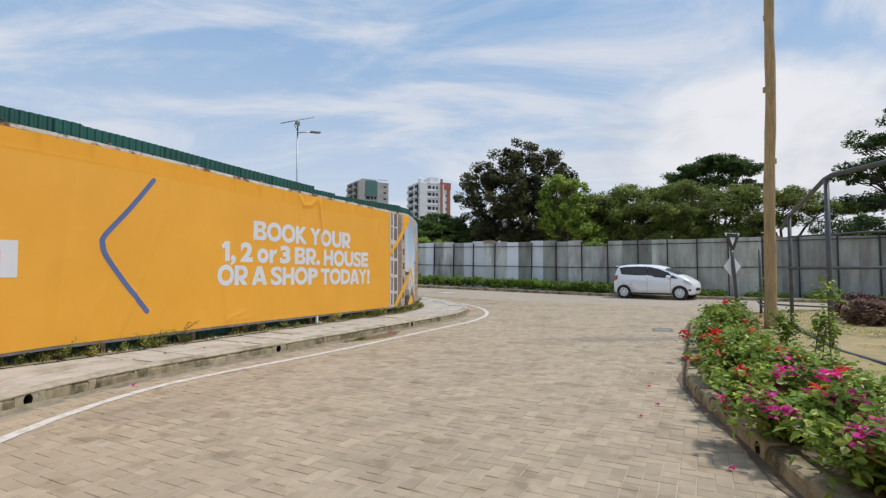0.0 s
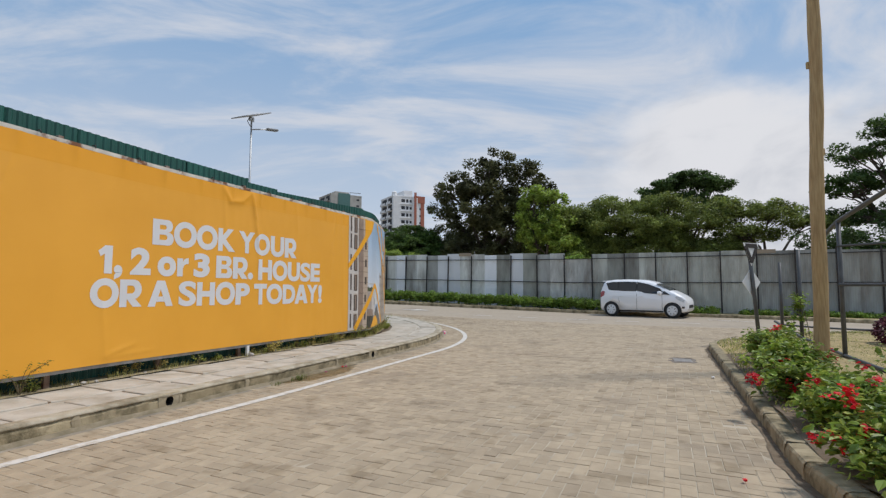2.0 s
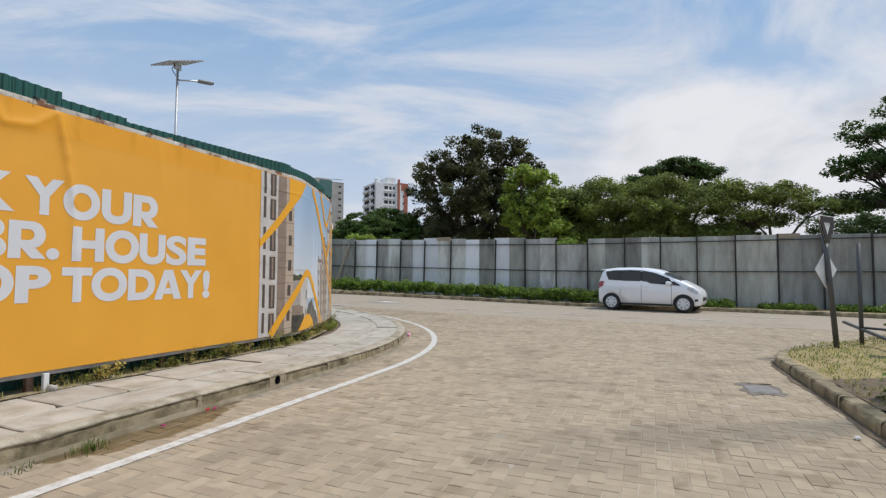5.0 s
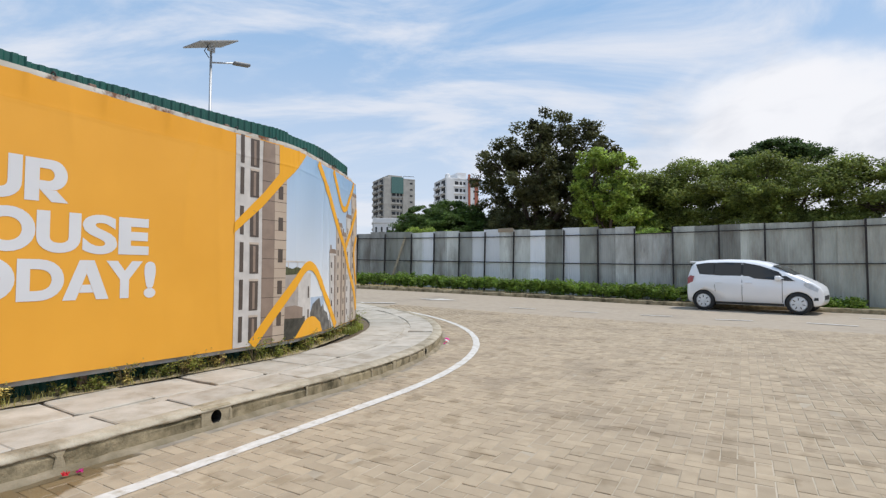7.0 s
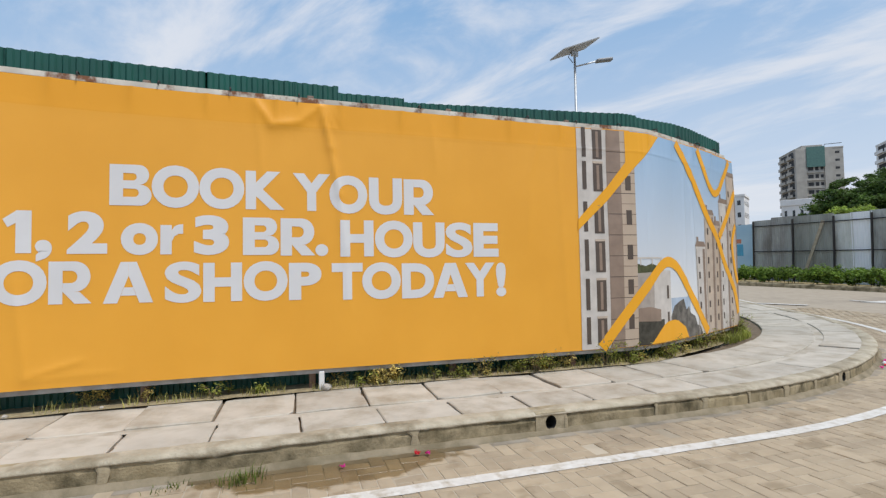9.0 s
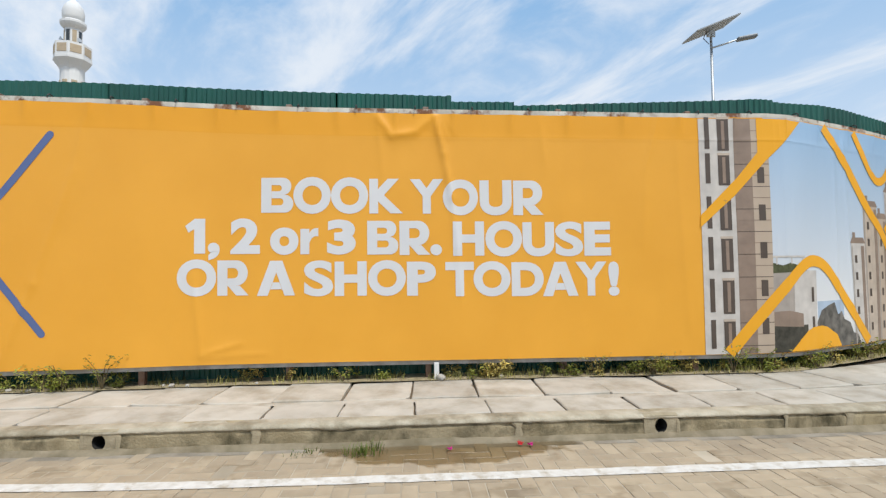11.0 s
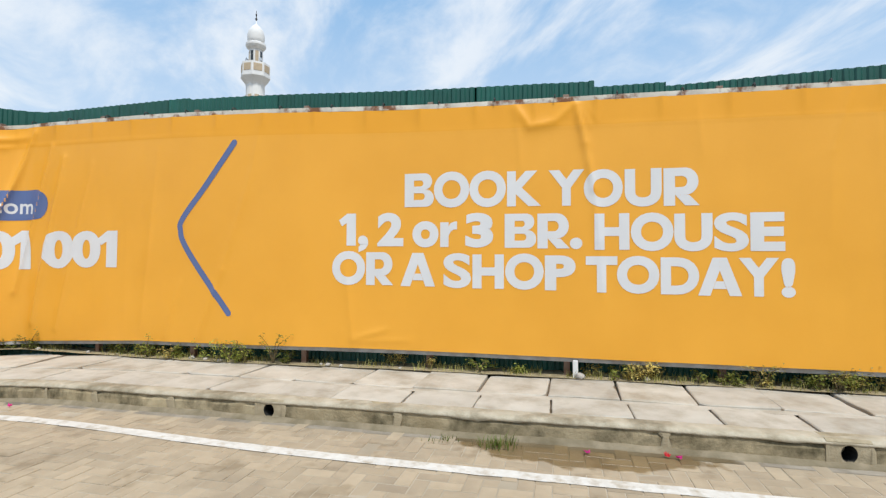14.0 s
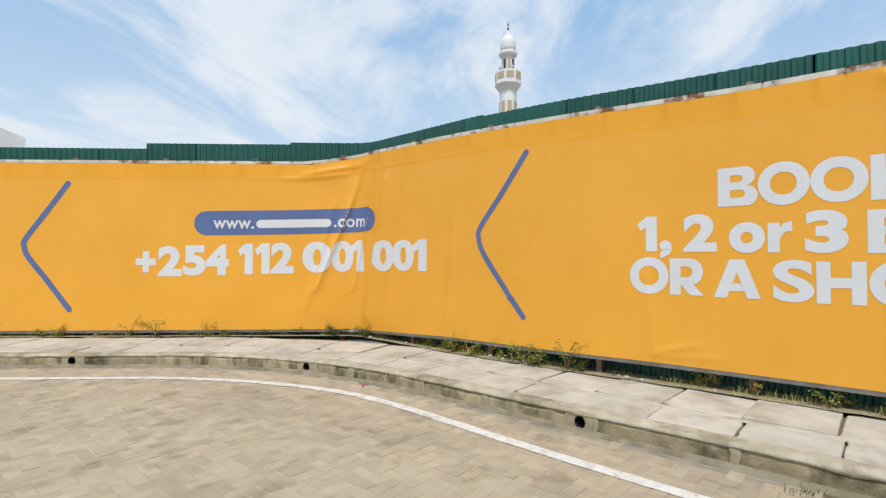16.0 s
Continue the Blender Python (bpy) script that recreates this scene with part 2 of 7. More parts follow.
GALV_WORN = mat("dull_galvanised_sheet", (0.5, 0.505, 0.45), (0.32, 0.33, 0.29), scale=2.4, rough=0.6, metal=0.05, rand=0.36, stain=(0.14, 0.115, 0.09), stain_scale=1.3, stain_lo=0.46, stain_hi=0.8, stretch=(1, 1, 0.25))
GALV_DARK = mat("dark_weathered_sheet", (0.36, 0.365, 0.34), (0.22, 0.225, 0.205), scale=2.4, rough=0.7, rand=0.25, stain=(0.12, 0.1, 0.08), stain_scale=1.5, stain_lo=0.46, stain_hi=0.8, stretch=(1, 1, 0.25))
GALV_LIGHT = mat("bright_galvanised_sheet", (0.84, 0.85, 0.87), (0.74, 0.75, 0.77), scale=2.2, rough=0.5, metal=0.0, rand=0.12, stretch=(1, 1, 0.25))
GALV_TAN = mat("weathered_tan_sheet", (0.4, 0.3, 0.2), (0.3, 0.25, 0.19), scale=2.2, rough=0.7, metal=0.1, stretch=(1, 1, 0.25))
WOOD_POLE = mat("treated_timber_pole", (0.47, 0.34, 0.17), (0.3, 0.2, 0.095), scale=7, rough=0.8, bump=0.5, bump_scale=30, stretch=(6, 6, 0.5))
GREY_PAINT = mat("grey_painted_steel", (0.11, 0.115, 0.12), (0.075, 0.08, 0.083), scale=6, rough=0.5, metal=0.3)
LIGHT_STEEL = mat("pale_galvanised_steel", (0.5, 0.52, 0.54), (0.42, 0.44, 0.46), scale=6, rough=0.5, metal=0.5)
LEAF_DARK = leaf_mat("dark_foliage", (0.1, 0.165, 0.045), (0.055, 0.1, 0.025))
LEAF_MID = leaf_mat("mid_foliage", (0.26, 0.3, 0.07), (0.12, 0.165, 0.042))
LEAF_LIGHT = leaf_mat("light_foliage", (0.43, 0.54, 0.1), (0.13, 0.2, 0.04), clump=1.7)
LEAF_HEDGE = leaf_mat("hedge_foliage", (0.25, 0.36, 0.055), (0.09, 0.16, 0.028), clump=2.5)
BARK = mat("bark", (0.13, 0.1, 0.075), (0.06, 0.045, 0.035), scale=10, rough=0.9, bump=0.8, bump_scale=20)


# ---- helpers of the scene ----
def mesh_of(name, bm, material, smooth=False):
    me = bpy.data.meshes.new(name)
    bm.to_mesh(me)
    bm.free()
    for mm in (material if isinstance(material, (list, tuple)) else [material]):
        me.materials.append(mm)
    if smooth:
        for p in me.polygons:
            p.use_smooth = True
    return me


def part(name, bm, material, parent=None, label="", smooth=False):
    ob = new(name, mesh_of(name, bm, material, smooth))
    ob.parent = parent
    if label:
        ob["label"] = label
    return ob


def raw(name, verts, faces, material, parent=None, smooth=False):
    me = bpy.data.meshes.new(name)
    me.from_pydata(verts, [], faces)
    me.materials.append(material)
    if smooth:
        me.polygons.foreach_set("use_smooth", [True] * len(me.polygons))
    me.update()
    ob = new(name, me)
    ob.parent = parent
    return ob


def thing(name, at=(0, 0, 0), rz=0.0, label="", category="", group="", kind=""):
    ob = new(name)
    ob.empty_display_size = 0.1
    ob.matrix_world = pose(*at, 0, 0, rz)
    return tagged(ob, label, category, group, kind)


def box(bm, lo, hi, m=None):
    vs = [bm.verts.new((x, y, z)) for z in (lo[2], hi[2]) for y in (lo[1], hi[1]) for x in (lo[0], hi[0])]
    if m is not None:
        for v in vs:
            v.co = m @ v.co
    for f in ((0, 2, 3, 1), (4, 5, 7, 6), (0, 1, 5, 4), (2, 6, 7, 3), (0, 4, 6, 2), (1, 3, 7, 5)):
        bm.faces.new([vs[i] for i in f])
    return vs


def rounded_box(lo, hi, r=0.01, seg=2):
    bm = bmesh.new()
    box(bm, lo, hi)
    bmesh.ops.bevel(bm, geom=bm.edges[:], offset=r, segments=seg, affect="EDGES", profile=0.5)
    return bm


def tube(bm, path, radii, n=10, caps=True):
    """A round tube along the points of path."""
    rings = []
    pts = [Vector(p) for p in path]
    for i, p in enumerate(pts):
        d = (pts[min(i + 1, len(pts) - 1)] - pts[max(i - 1, 0)]).normalized()
        a = d.orthogonal().normalized() if abs(d.z) < 0.95 else Vector((1, 0, 0))
        a = (a - d * a.dot(d)).normalized()
        if rings:
            a = (last - d * last.dot(d)).normalized()
        last = a
        b = d.cross(a)
        r = float(radii[i] if isinstance(radii, (list, tuple)) else radii)
        rings.append([bm.verts.new(p + r * (math.cos(2 * math.pi * k / n) * a + math.sin(2 * math.pi * k / n) * b)) for k in range(n)])
    for u, v in zip(rings, rings[1:]):
        for k in range(n):
            bm.faces.new((u[k], u[(k + 1) % n], v[(k + 1) % n], v[k]))
    if caps:
        bm.faces.new(rings[0][::-1])
        bm.faces.new(rings[-1])
    return bm


def fillet(points, radii, step=0.25):
    """A plan line with rounded corners, as a list of (x, y)."""
    out = [Vector(points[0])]
    for i in range(1, len(points) - 1):
        p, a, b = Vector(points[i]), Vector(points[i - 1]), Vector(points[i + 1])
        u, v = (a - p).normalized(), (b - p).normalized()
        half = math.acos(max(-1, min(1, u.dot(v)))) / 2
        r = radii[i - 1]
        if r <= 0:
            out.append(p)
            continue
        t = r / math.tan(half)
        c = p + (u + v).normalized() * (r / math.sin(half))
        s, e = p + u * t - c, p + v * t - c
        turn = math.atan2(s.x * e.y - s.y * e.x, s.dot(e))
        k = max(4, int(abs(turn) * r / step))
        for j in range(k + 1):
            w = turn * j / k
            out.append(c + Vector((s.x * math.cos(w) - s.y * math.sin(w), s.x * math.sin(w) + s.y * math.cos(w))))
    out.append(Vector(points[-1]))
    return [(p.x, p.y) for p in out]


class Line:
    """A plan line measured by its length; side +1 offsets to the right of its run."""

    def __init__(self, pts, start=0.0):
        self.p = np.array(pts, float)
        d = np.hypot(*np.diff(self.p, axis=0).T)
        self.s = np.concatenate([[0], np.cumsum(d)]) + start

    def at(self, s, off=0.0):
        x, y = np.interp(s, self.s, self.p[:, 0]), np.interp(s, self.s, self.p[:, 1])
        e = 0.06
        dx = np.interp(s + e, self.s, self.p[:, 0]) - np.interp(s - e, self.s, self.p[:, 0])
        dy = np.interp(s + e, self.s, self.p[:, 1]) - np.interp(s - e, self.s, self.p[:, 1])
        h = math.hypot(dx, dy) or 1.0
        return x + dy / h * off, y - dx / h * off

    def turn(self, s):
        (x0, y0), (x1, y1) = self.at(s - 0.05), self.at(s + 0.05)
        return math.degrees(math.atan2(y1 - y0, x1 - x0))


def smooth01(v, a, b):
    t = max(0.0, min(1.0, (v - a) / (b - a)))
    return t * t * (3 - 2 * t)


def lie(x, y):
    """Height of the ground: level where the walk goes, rising up the far road."""
    u = min(-x - 5.0, 40.0)
    soft_u = u if u > 8 else math.log1p(math.exp(u))
    return 0.036 * soft_u * smooth01(y, 14, 26)


# plan lines
KERB_LINE = Line(fillet([(4.2, -8.16), (-6.0, 2.92), (-6.03, 17.35), (-24.0, 25.3)], [4.9, 7.9]))
wall_pts = [(1.2, -7.02), (-7.4, 2.25), (-7.25, 5.3), (-7.4, 7.3), (-7.4, 12.95), (-8.02, 14.4), (-8.62, 15.6), (-12.5, 17.6), (-26.0, 23.6)]
WALL_LINE = Line(fillet(wall_pts, [0.35, 20.0, 20.0, 1.2, 1.2, 0.3, 0.0]))
# lengths count so that s equals y along the straight stretch of the hoarding
WALL_LINE.s += 8.0 - np.interp(8.0, WALL_LINE.p[:, 1], WALL_LINE.s)
ISLAND = fillet([(3.4, -7.0), (1.0, 2.2), (-0.24, 7.0), (-0.34, 15.6), (2.3, 19.0), (6.5, 22.4), (18.0, 23.5)], [8, 4, 2.2, 3, 3])
ISLAND_LINE = Line(ISLAND)


def far_kerb(x):
    return 28.0 - (0.012 if x < -4 else 0.022) * (x + 4) ** 2 if x < 6 else 25.8 - 0.44 * (x - 6)


def fence_y(x):
    return 29.5 - 0.008 * (x + 5) ** 2 if x < 8 else 28.15 - 0.21 * (x - 8)


# ---- ground ----
def ground():
    xs = np.concatenate([[-3000, -600, -150, -60], np.arange(-40, 30.1, 1.0), [60, 150, 600, 3000]])
    ys = np.concatenate([[-3000, -600, -150, -40], np.arange(-16, 50.1, 1.0), [80, 150, 600, 3000]])
    verts = [(x, y, lie(x, y) - 0.03) for y in ys for x in xs]
    w = len(xs)
    faces = [(j * w + i, j * w + i + 1, (j + 1) * w + i + 1, (j + 1) * w + i) for j in range(len(ys) - 1) for i in range(w - 1)]
    return tagged(raw("ground", verts, faces, BED, smooth=True), "sandy ground of the paved road", "ground", kind="structure")


ground_ob = ground()


def herringbone(x0, x1, y0, y1, keep, u=0.1):
    """Corners of 2 to 1 blocks laid in a herringbone."""
    for i in range(int((x1 - x0) / u)):
        for j in range(int((y1 - y0) / u)):
            k = (i - j) % 4
            if k not in (0, 3):
                continue
            ax, ay = x0 + i * u, y0 + j * u
            bx, by = (ax + 2 * u, ay + u) if k == 0 else (ax + u, ay + 2 * u)
            if keep((ax + bx) / 2, (ay + by) / 2):
                yield ax, ay, bx, by


def block_shape(w, d, h=0.02, c=0.003, j=0.0032):
    a, b = w / 2 - j, d / 2 - j
    v = [(-a, -b, -h), (a, -b, -h), (a, b, -h), (-a, b, -h), (-a, -b, -c), (a, -b, -c), (a, b, -c), (-a, b, -c),
         (-a + c, -b + c, 0), (a - c, -b + c, 0), (a - c, b - c, 0), (-a + c, b - c, 0)]
    f = [(0, 1, 5, 4), (1, 2, 6, 5), (2, 3, 7, 6), (3, 0, 4, 7), (4, 5, 9, 8), (5, 6, 10, 9), (6, 7, 11, 10), (7, 4, 8, 11), (8, 9, 10, 11)]
    return v, f


kerb_x = [KERB_LINE.at(s) for s in np.arange(0, KERB_LINE.s[-1], 0.2)]
kerb_side = np.array(kerb_x)
isl_side = np.array(ISLAND)


def on_road(x, y):
    """Whether the road's blocks lie here: right of the hoarding's kerb and left of the island."""
    def left_edge(py):
        return np.interp(py, kerb_side[:, 1], kerb_side[:, 0])
    def right_edge(py):
        return np.interp(py, isl_side[:, 1], isl_side[:, 0])
    return left_edge(y) + 0.09 < x < right_edge(y) - 0.02


# ---- road blocks, gutter, kerbs and slabs ----
def ribbon(bm, line, s0, s1, o0, o1, z, step=0.2, wave=0.0, seed=0.0):
    prev = None
    for s in np.arange(s0, s1 + step / 2, step):
        w0 = wave * noise.noise((s * 5, seed, 0))
        w1 = wave * noise.noise((s * 5, seed, 9))
        q0, q1 = (o(s) if callable(o) else o for o in (o0, o1))
        a, b = line.at(s, q0 + w0), line.at(s, q1 + w1)
        row = [bm.verts.new((*a, lie(*a) + z)), bm.verts.new((*b, lie(*b) + z))]
        if prev:
            bm.faces.new((prev[0], prev[1], row[1], row[0]))
        prev = row
    bmesh.ops.recalc_face_normals(bm, faces=bm.faces)
    for f in bm.faces:
        if f.normal.z < 0:
            f.normal_flip()
    return bm


def bend_in(s):
    """How much nearer the kerb the edge line runs round the bend of the hoarding."""
    return 0.16 * math.exp(-((KERB_LINE.at(s)[1] - 4.8) / 1.7) ** 2)


for wet_m in (PAVER, PAVER_PIECE):
    add_blotches(wet_m)
    add_wet(wet_m, (-5.86, 9.2), (0.27, 0.85))
KL = KERB_LINE.s[-1]
GUTTER = mat("gutter_concrete", (0.36, 0.31, 0.245), (0.25, 0.21, 0.16), scale=6, rough=0.9, bump=0.4, stain=(0.13, 0.11, 0.08), stain_scale=1.4, stain_lo=0.5, stain_hi=0.7)
add_wet(GUTTER, (-5.9, 9.2), (0.5, 1.0))
tagged(part("gutter", ribbon(bmesh.new(), KERB_LINE, 0, KL, -0.02, 0.11, -0.001, wave=0.02), GUTTER), "stained concrete gutter strip along the kerb", "gutter", kind="structure")
line_ob = tagged(part("road_marking", ribbon(bmesh.new(), KERB_LINE, 0, KL, lambda s: 0.565 - bend_in(s), lambda s: 0.675 - bend_in(s), 0.0042, 0.1, 0.012), PAINT), "worn white painted edge line on the block road", "marking", kind="structure")

road = thing("road", label="beige concrete block road laid in herringbone", category="road", kind="structure")


def near_strip(x, y):
    return -5.92 < x < -5.02 and 6.6 < y < 10.0


def road_blocks():
    v0, f0 = block_shape(0.2, 0.1)
    base = np.array(v0)
    turned = np.stack([-base[:, 1], base[:, 0], base[:, 2]], 1)
    faces0 = np.array(f0)
    rng = np.random.default_rng(4)
    vs, fs, n = [], [], 0
    singles = []
    for ax, ay, bx, by in herringbone(-12.0, 3.0, -3.0, 21.5, on_road):
        cx, cy = (ax + bx) / 2, (ay + by) / 2
        flat = bx - ax > by - ay
        if near_strip(cx, cy) and len(singles) < 300:
            singles.append((cx, cy, flat))
            continue
        v = (base if flat else turned).copy()
        tx, ty, dz = rng.normal(0, 0.008), rng.normal(0, 0.008), rng.normal(0, 0.0012)
        v[:, 2] += v[:, 0] * tx + v[:, 1] * ty + dz + lie(cx, cy)
        v[:, 0] += cx
        v[:, 1] += cy
        vs.append(v)
        fs.append(faces0 + n)
        n += len(v)
    ob = raw("paver", np.concatenate(vs).tolist(), np.concatenate(fs).tolist(), PAVER, road)
    ob["kind"] = "stuff"
    return singles


ROAD_SINGLES = road_blocks()
# the road past the laid blocks, one sheet of the same colour
PAVER_FAR = mat("paver_concrete_far", (0.4, 0.335, 0.255), (0.34, 0.28, 0.21), scale=5, rough=0.85, bump=0.3, bump_scale=40, stain=(0.24, 0.2, 0.155), stain_scale=0.35, stain_lo=0.55, stain_hi=0.8)


JOINT_SAND = mat("pale_joint_sand", (0.5, 0.43, 0.33), (0.3, 0.25, 0.18), scale=1.6, rough=0.95, bump=0.4, bump_scale=120)
add_wet(JOINT_SAND, (-5.86, 9.2), (0.27, 0.85))


def far_road():
    xs, ys = np.arange(-40, 30.1, 1.0), np.arange(-16, 29.1, 1.0)
    w = len(xs)
    verts = [(x, y, lie(x, y) - (0.0 if (y > 21.4 or x > 4 or x < -13 or y < -3) else 0.0034)) for y in ys for x in xs]
    faces = [(j * w + i, j * w + i + 1, (j + 1) * w + i + 1, (j + 1) * w + i) for j in range(len(ys) - 1) for i in range(w - 1)]
    ob = raw("road_surface", verts, faces, PAVER_FAR, road)
    ob.data.materials.append(JOINT_SAND)
    for f in ob.data.polygons:
        x, y, _ = f.center
        f.material_index = int(-13 < x < 4 and -3 < y < 21)
    return ob


far_road()


PROFILE = ((0.0, -0.14), (0.0, 0.03), (0.0, 0.10), (0.005, 0.138), (0.018, 0.155), (0.045, 0.16), (0.15, 0.16), (0.15, -0.14))


def stone(seed, n=8):
    """A kerb stone one metre long, its face pitted and its arris chipped."""
    bm = bmesh.new()
    rng = random.Random(seed)
    rows = []
    for i in range(n):
        u = i / (n - 1)
        end = 0.006 if i in (0, n - 1) else 0.0
        chip = rng.uniform(0.006, 0.016) if rng.random() < 0.3 else rng.uniform(0, 0.003)
        row = []
        for k, (y, z) in enumerate(PROFILE):
            dy = rng.uniform(-0.003, 0.003) + end if k < 4 else 0.0
            row.append(bm.verts.new((0.002 + 0.996 * u, y + dy + (chip if k in (3, 4) else 0.0), z - (chip * 0.7 + end if k in (3, 4, 5) else 0.0))))
        rows.append(row)
    for a, b in zip(rows, rows[1:]):
        for k in range(len(PROFILE) - 1):
            bm.faces.new((a[k], b[k], b[k + 1], a[k + 1]))
    bm.faces.new(rows[0])
    bm.faces.new(rows[-1][::-1])
    bmesh.ops.recalc_face_normals(bm, faces=bm.faces)
    return bm


def joint(seed):
    """A smear of mortar over the joint of two stones, uneven in width."""
    bm = bmesh.new()
    rng = random.Random(seed)
    rows = []
    for k, (y, z) in enumerate(PROFILE[1:7]):
        l, r = rng.uniform(0.006, 0.034), rng.uniform(0.006, 0.034)
        low = 0.04 if k == 0 else 0.0
        oy, oz = (-0.006, 0.0) if k < 3 else (-0.004, 0.004) if k < 4 else (0.0, 0.006)
        rows.append([bm.verts.new((x, y + oy * f, z + oz * f - low)) for x, f in ((-l, 0.2), (-l * 0.5, 1.0), (r * 0.5, 1.0), (r, 0.2))])
    for a, b in zip(rows, rows[1:]):
        for k in range(3):
            bm.faces.new((a[k], a[k + 1], b[k + 1], b[k]))
    bmesh.ops.recalc_face_normals(bm, faces=bm.faces)
    return bm


def holed_stone(length=0.3, hole=0.054, w=0.15):
    """A short cast piece with a round drain hole through its face."""
    bm = bmesh.new()
    cx, cz, n = length / 2, 0.074, 20
    a, b, lo, hi = 0.002, length - 0.002, -0.1, 0.15
    q0, q1 = cx - 0.08, cx + 0.08
    circle, edge, inner = [], [], []
    for k in range(n):
        w_ = 2 * math.pi * (k + 0.5) / n
        dx, dz = math.cos(w_), math.sin(w_)
        t = min(0.08 / max(abs(dx), 1e-6), ((hi - cz) if dz > 0 else (cz - lo)) / max(abs(dz), 1e-6))
        circle.append(bm.verts.new((cx + hole * dx, 0, cz + hole * dz)))
        inner.append(bm.verts.new((cx + hole * dx, 0.9, cz + hole * dz)))
        edge.append(bm.verts.new((cx + t * dx, 0, cz + t * dz)))
    for k in range(n):
        j = (k + 1) % n
        bm.faces.new((edge[k], edge[j], circle[j], circle[k]))
        bm.faces.new((circle[k], circle[j], inner[j], inner[k])).material_index = 1
        ca, cb = edge[k].co, edge[j].co
        if abs(ca.x - cb.x) > 1e-4 and abs(ca.z - cb.z) > 1e-4:
            bm.faces.new((edge[j], edge[k], bm.verts.new((q1 if ca.x > cx else q0, 0, hi if ca.z > cz else lo))))
    bm.faces.new(inner).material_index = 1
    for xa, xb in ((a, q0), (q1, b)):
        bm.faces.new([bm.verts.new(p) for p in ((xa, 0, lo), (xb, 0, lo), (xb, 0, hi), (xa, 0, hi))])
    top = [bm.verts.new(p) for p in ((a, 0, hi), (b, 0, hi), (b, 0.016, 0.16), (a, 0.016, 0.16), (b, w, 0.16), (a, w, 0.16), (b, w, lo), (a, w, lo), (a, 0, lo), (b, 0, lo))]
    for f in ((0, 1, 2, 3), (3, 2, 4, 5), (5, 4, 6, 7), (0, 3, 5, 7, 8), (1, 9, 6, 4, 2)):
        bm.faces.new([top[i] for i in f])
    bmesh.ops.recalc_face_normals(bm, faces=bm.faces[:])
    return bm


# near-black pipe walls: the darkness inside the drain hole is put into the colour
PIPE = mat("shaded_pipe_inside", (0.025, 0.024, 0.022), (0.012, 0.012, 0.011), scale=20, rough=0.8)
DRAIN = mat("drain_cement", (0.43, 0.365, 0.255), (0.28, 0.23, 0.145), scale=7, rough=0.95, bump=0.5, stain=(0.14, 0.115, 0.065), stain_scale=5, stain_lo=0.5, stain_hi=0.7)


def kerb_run(name, line, length, side, label, holes=(), seed=1, height=0.0, jointed=True):
    """Stones about a metre long between short drain pieces, with mortar smeared over the joints."""
    rng = random.Random(seed)
    run = thing(name, label=label, category="kerb", kind="structure")
    plain = [mesh_of("kerb_stone", stone(seed * 10 + k), KERB) for k in range(5)]
    drain = mesh_of("kerb_stone_drain", holed_stone(), [DRAIN, PIPE])
    smear = [mesh_of("mortar_joint", joint(seed * 20 + k), DRAIN) for k in range(6)]

    def lay(kind, mesh, s0, s1, unit):
        a, b = line.at(s0), line.at(s1)
        rz = math.degrees(math.atan2(b[1] - a[1], b[0] - a[0]))
        ob = new(kind, mesh)
        ob.parent = run
        p, turn = (a, rz) if side < 0 else (b, rz + 180)
        scale = Matrix.Diagonal((math.dist(a, b) * 1.012 / unit, 1, 1, 1)) if unit else Matrix.Diagonal((rng.uniform(0.8, 2.4), 1, 1, 1))
        ob.matrix_local = pose(p[0], p[1], lie(*p) + (rng.uniform(-0.007, 0.007) if unit else 0.0) + height, rng.uniform(-1.2, 1.2) if unit else 0, 0, turn) @ scale

    s = 0.0
    for h in sorted(holes) + [None]:
        stop = h - 0.13 if h else length - 1
        while s < stop - 0.05:
            bend = abs((line.turn(s + 0.1) - line.turn(s + 0.9) + 180) % 360 - 180) > 3
            n = max(1, round((stop - s) / (0.5 if bend else 0.95)))
            l = (stop - s) / n
            lay("kerb_stone", plain[rng.randrange(5)], s, s + l, 1.0)
            if jointed and rng.random() < 0.8:
                lay("mortar_joint", smear[rng.randrange(6)], s, s + 0.1, 0)
            s += l
        if h:
            lay("kerb_stone", drain, s, s + 0.26, 0.3)
            s += 0.26
    return run


def s_at(line, y, lo=0.0):
    """The length along a line where it first reaches y."""
    for s in np.arange(lo, line.s[-1], 0.02):
        if line.at(s)[1] >= y:
            return s
    return line.s[-1]


holes = [s_at(KERB_LINE, y) for y in (0.72, 3.28, 6.70, 10.82, 14.5)]
kerb_run("kerb", KERB_LINE, KL, -1, "weathered grey concrete kerb stones with round drain holes", holes, 2)


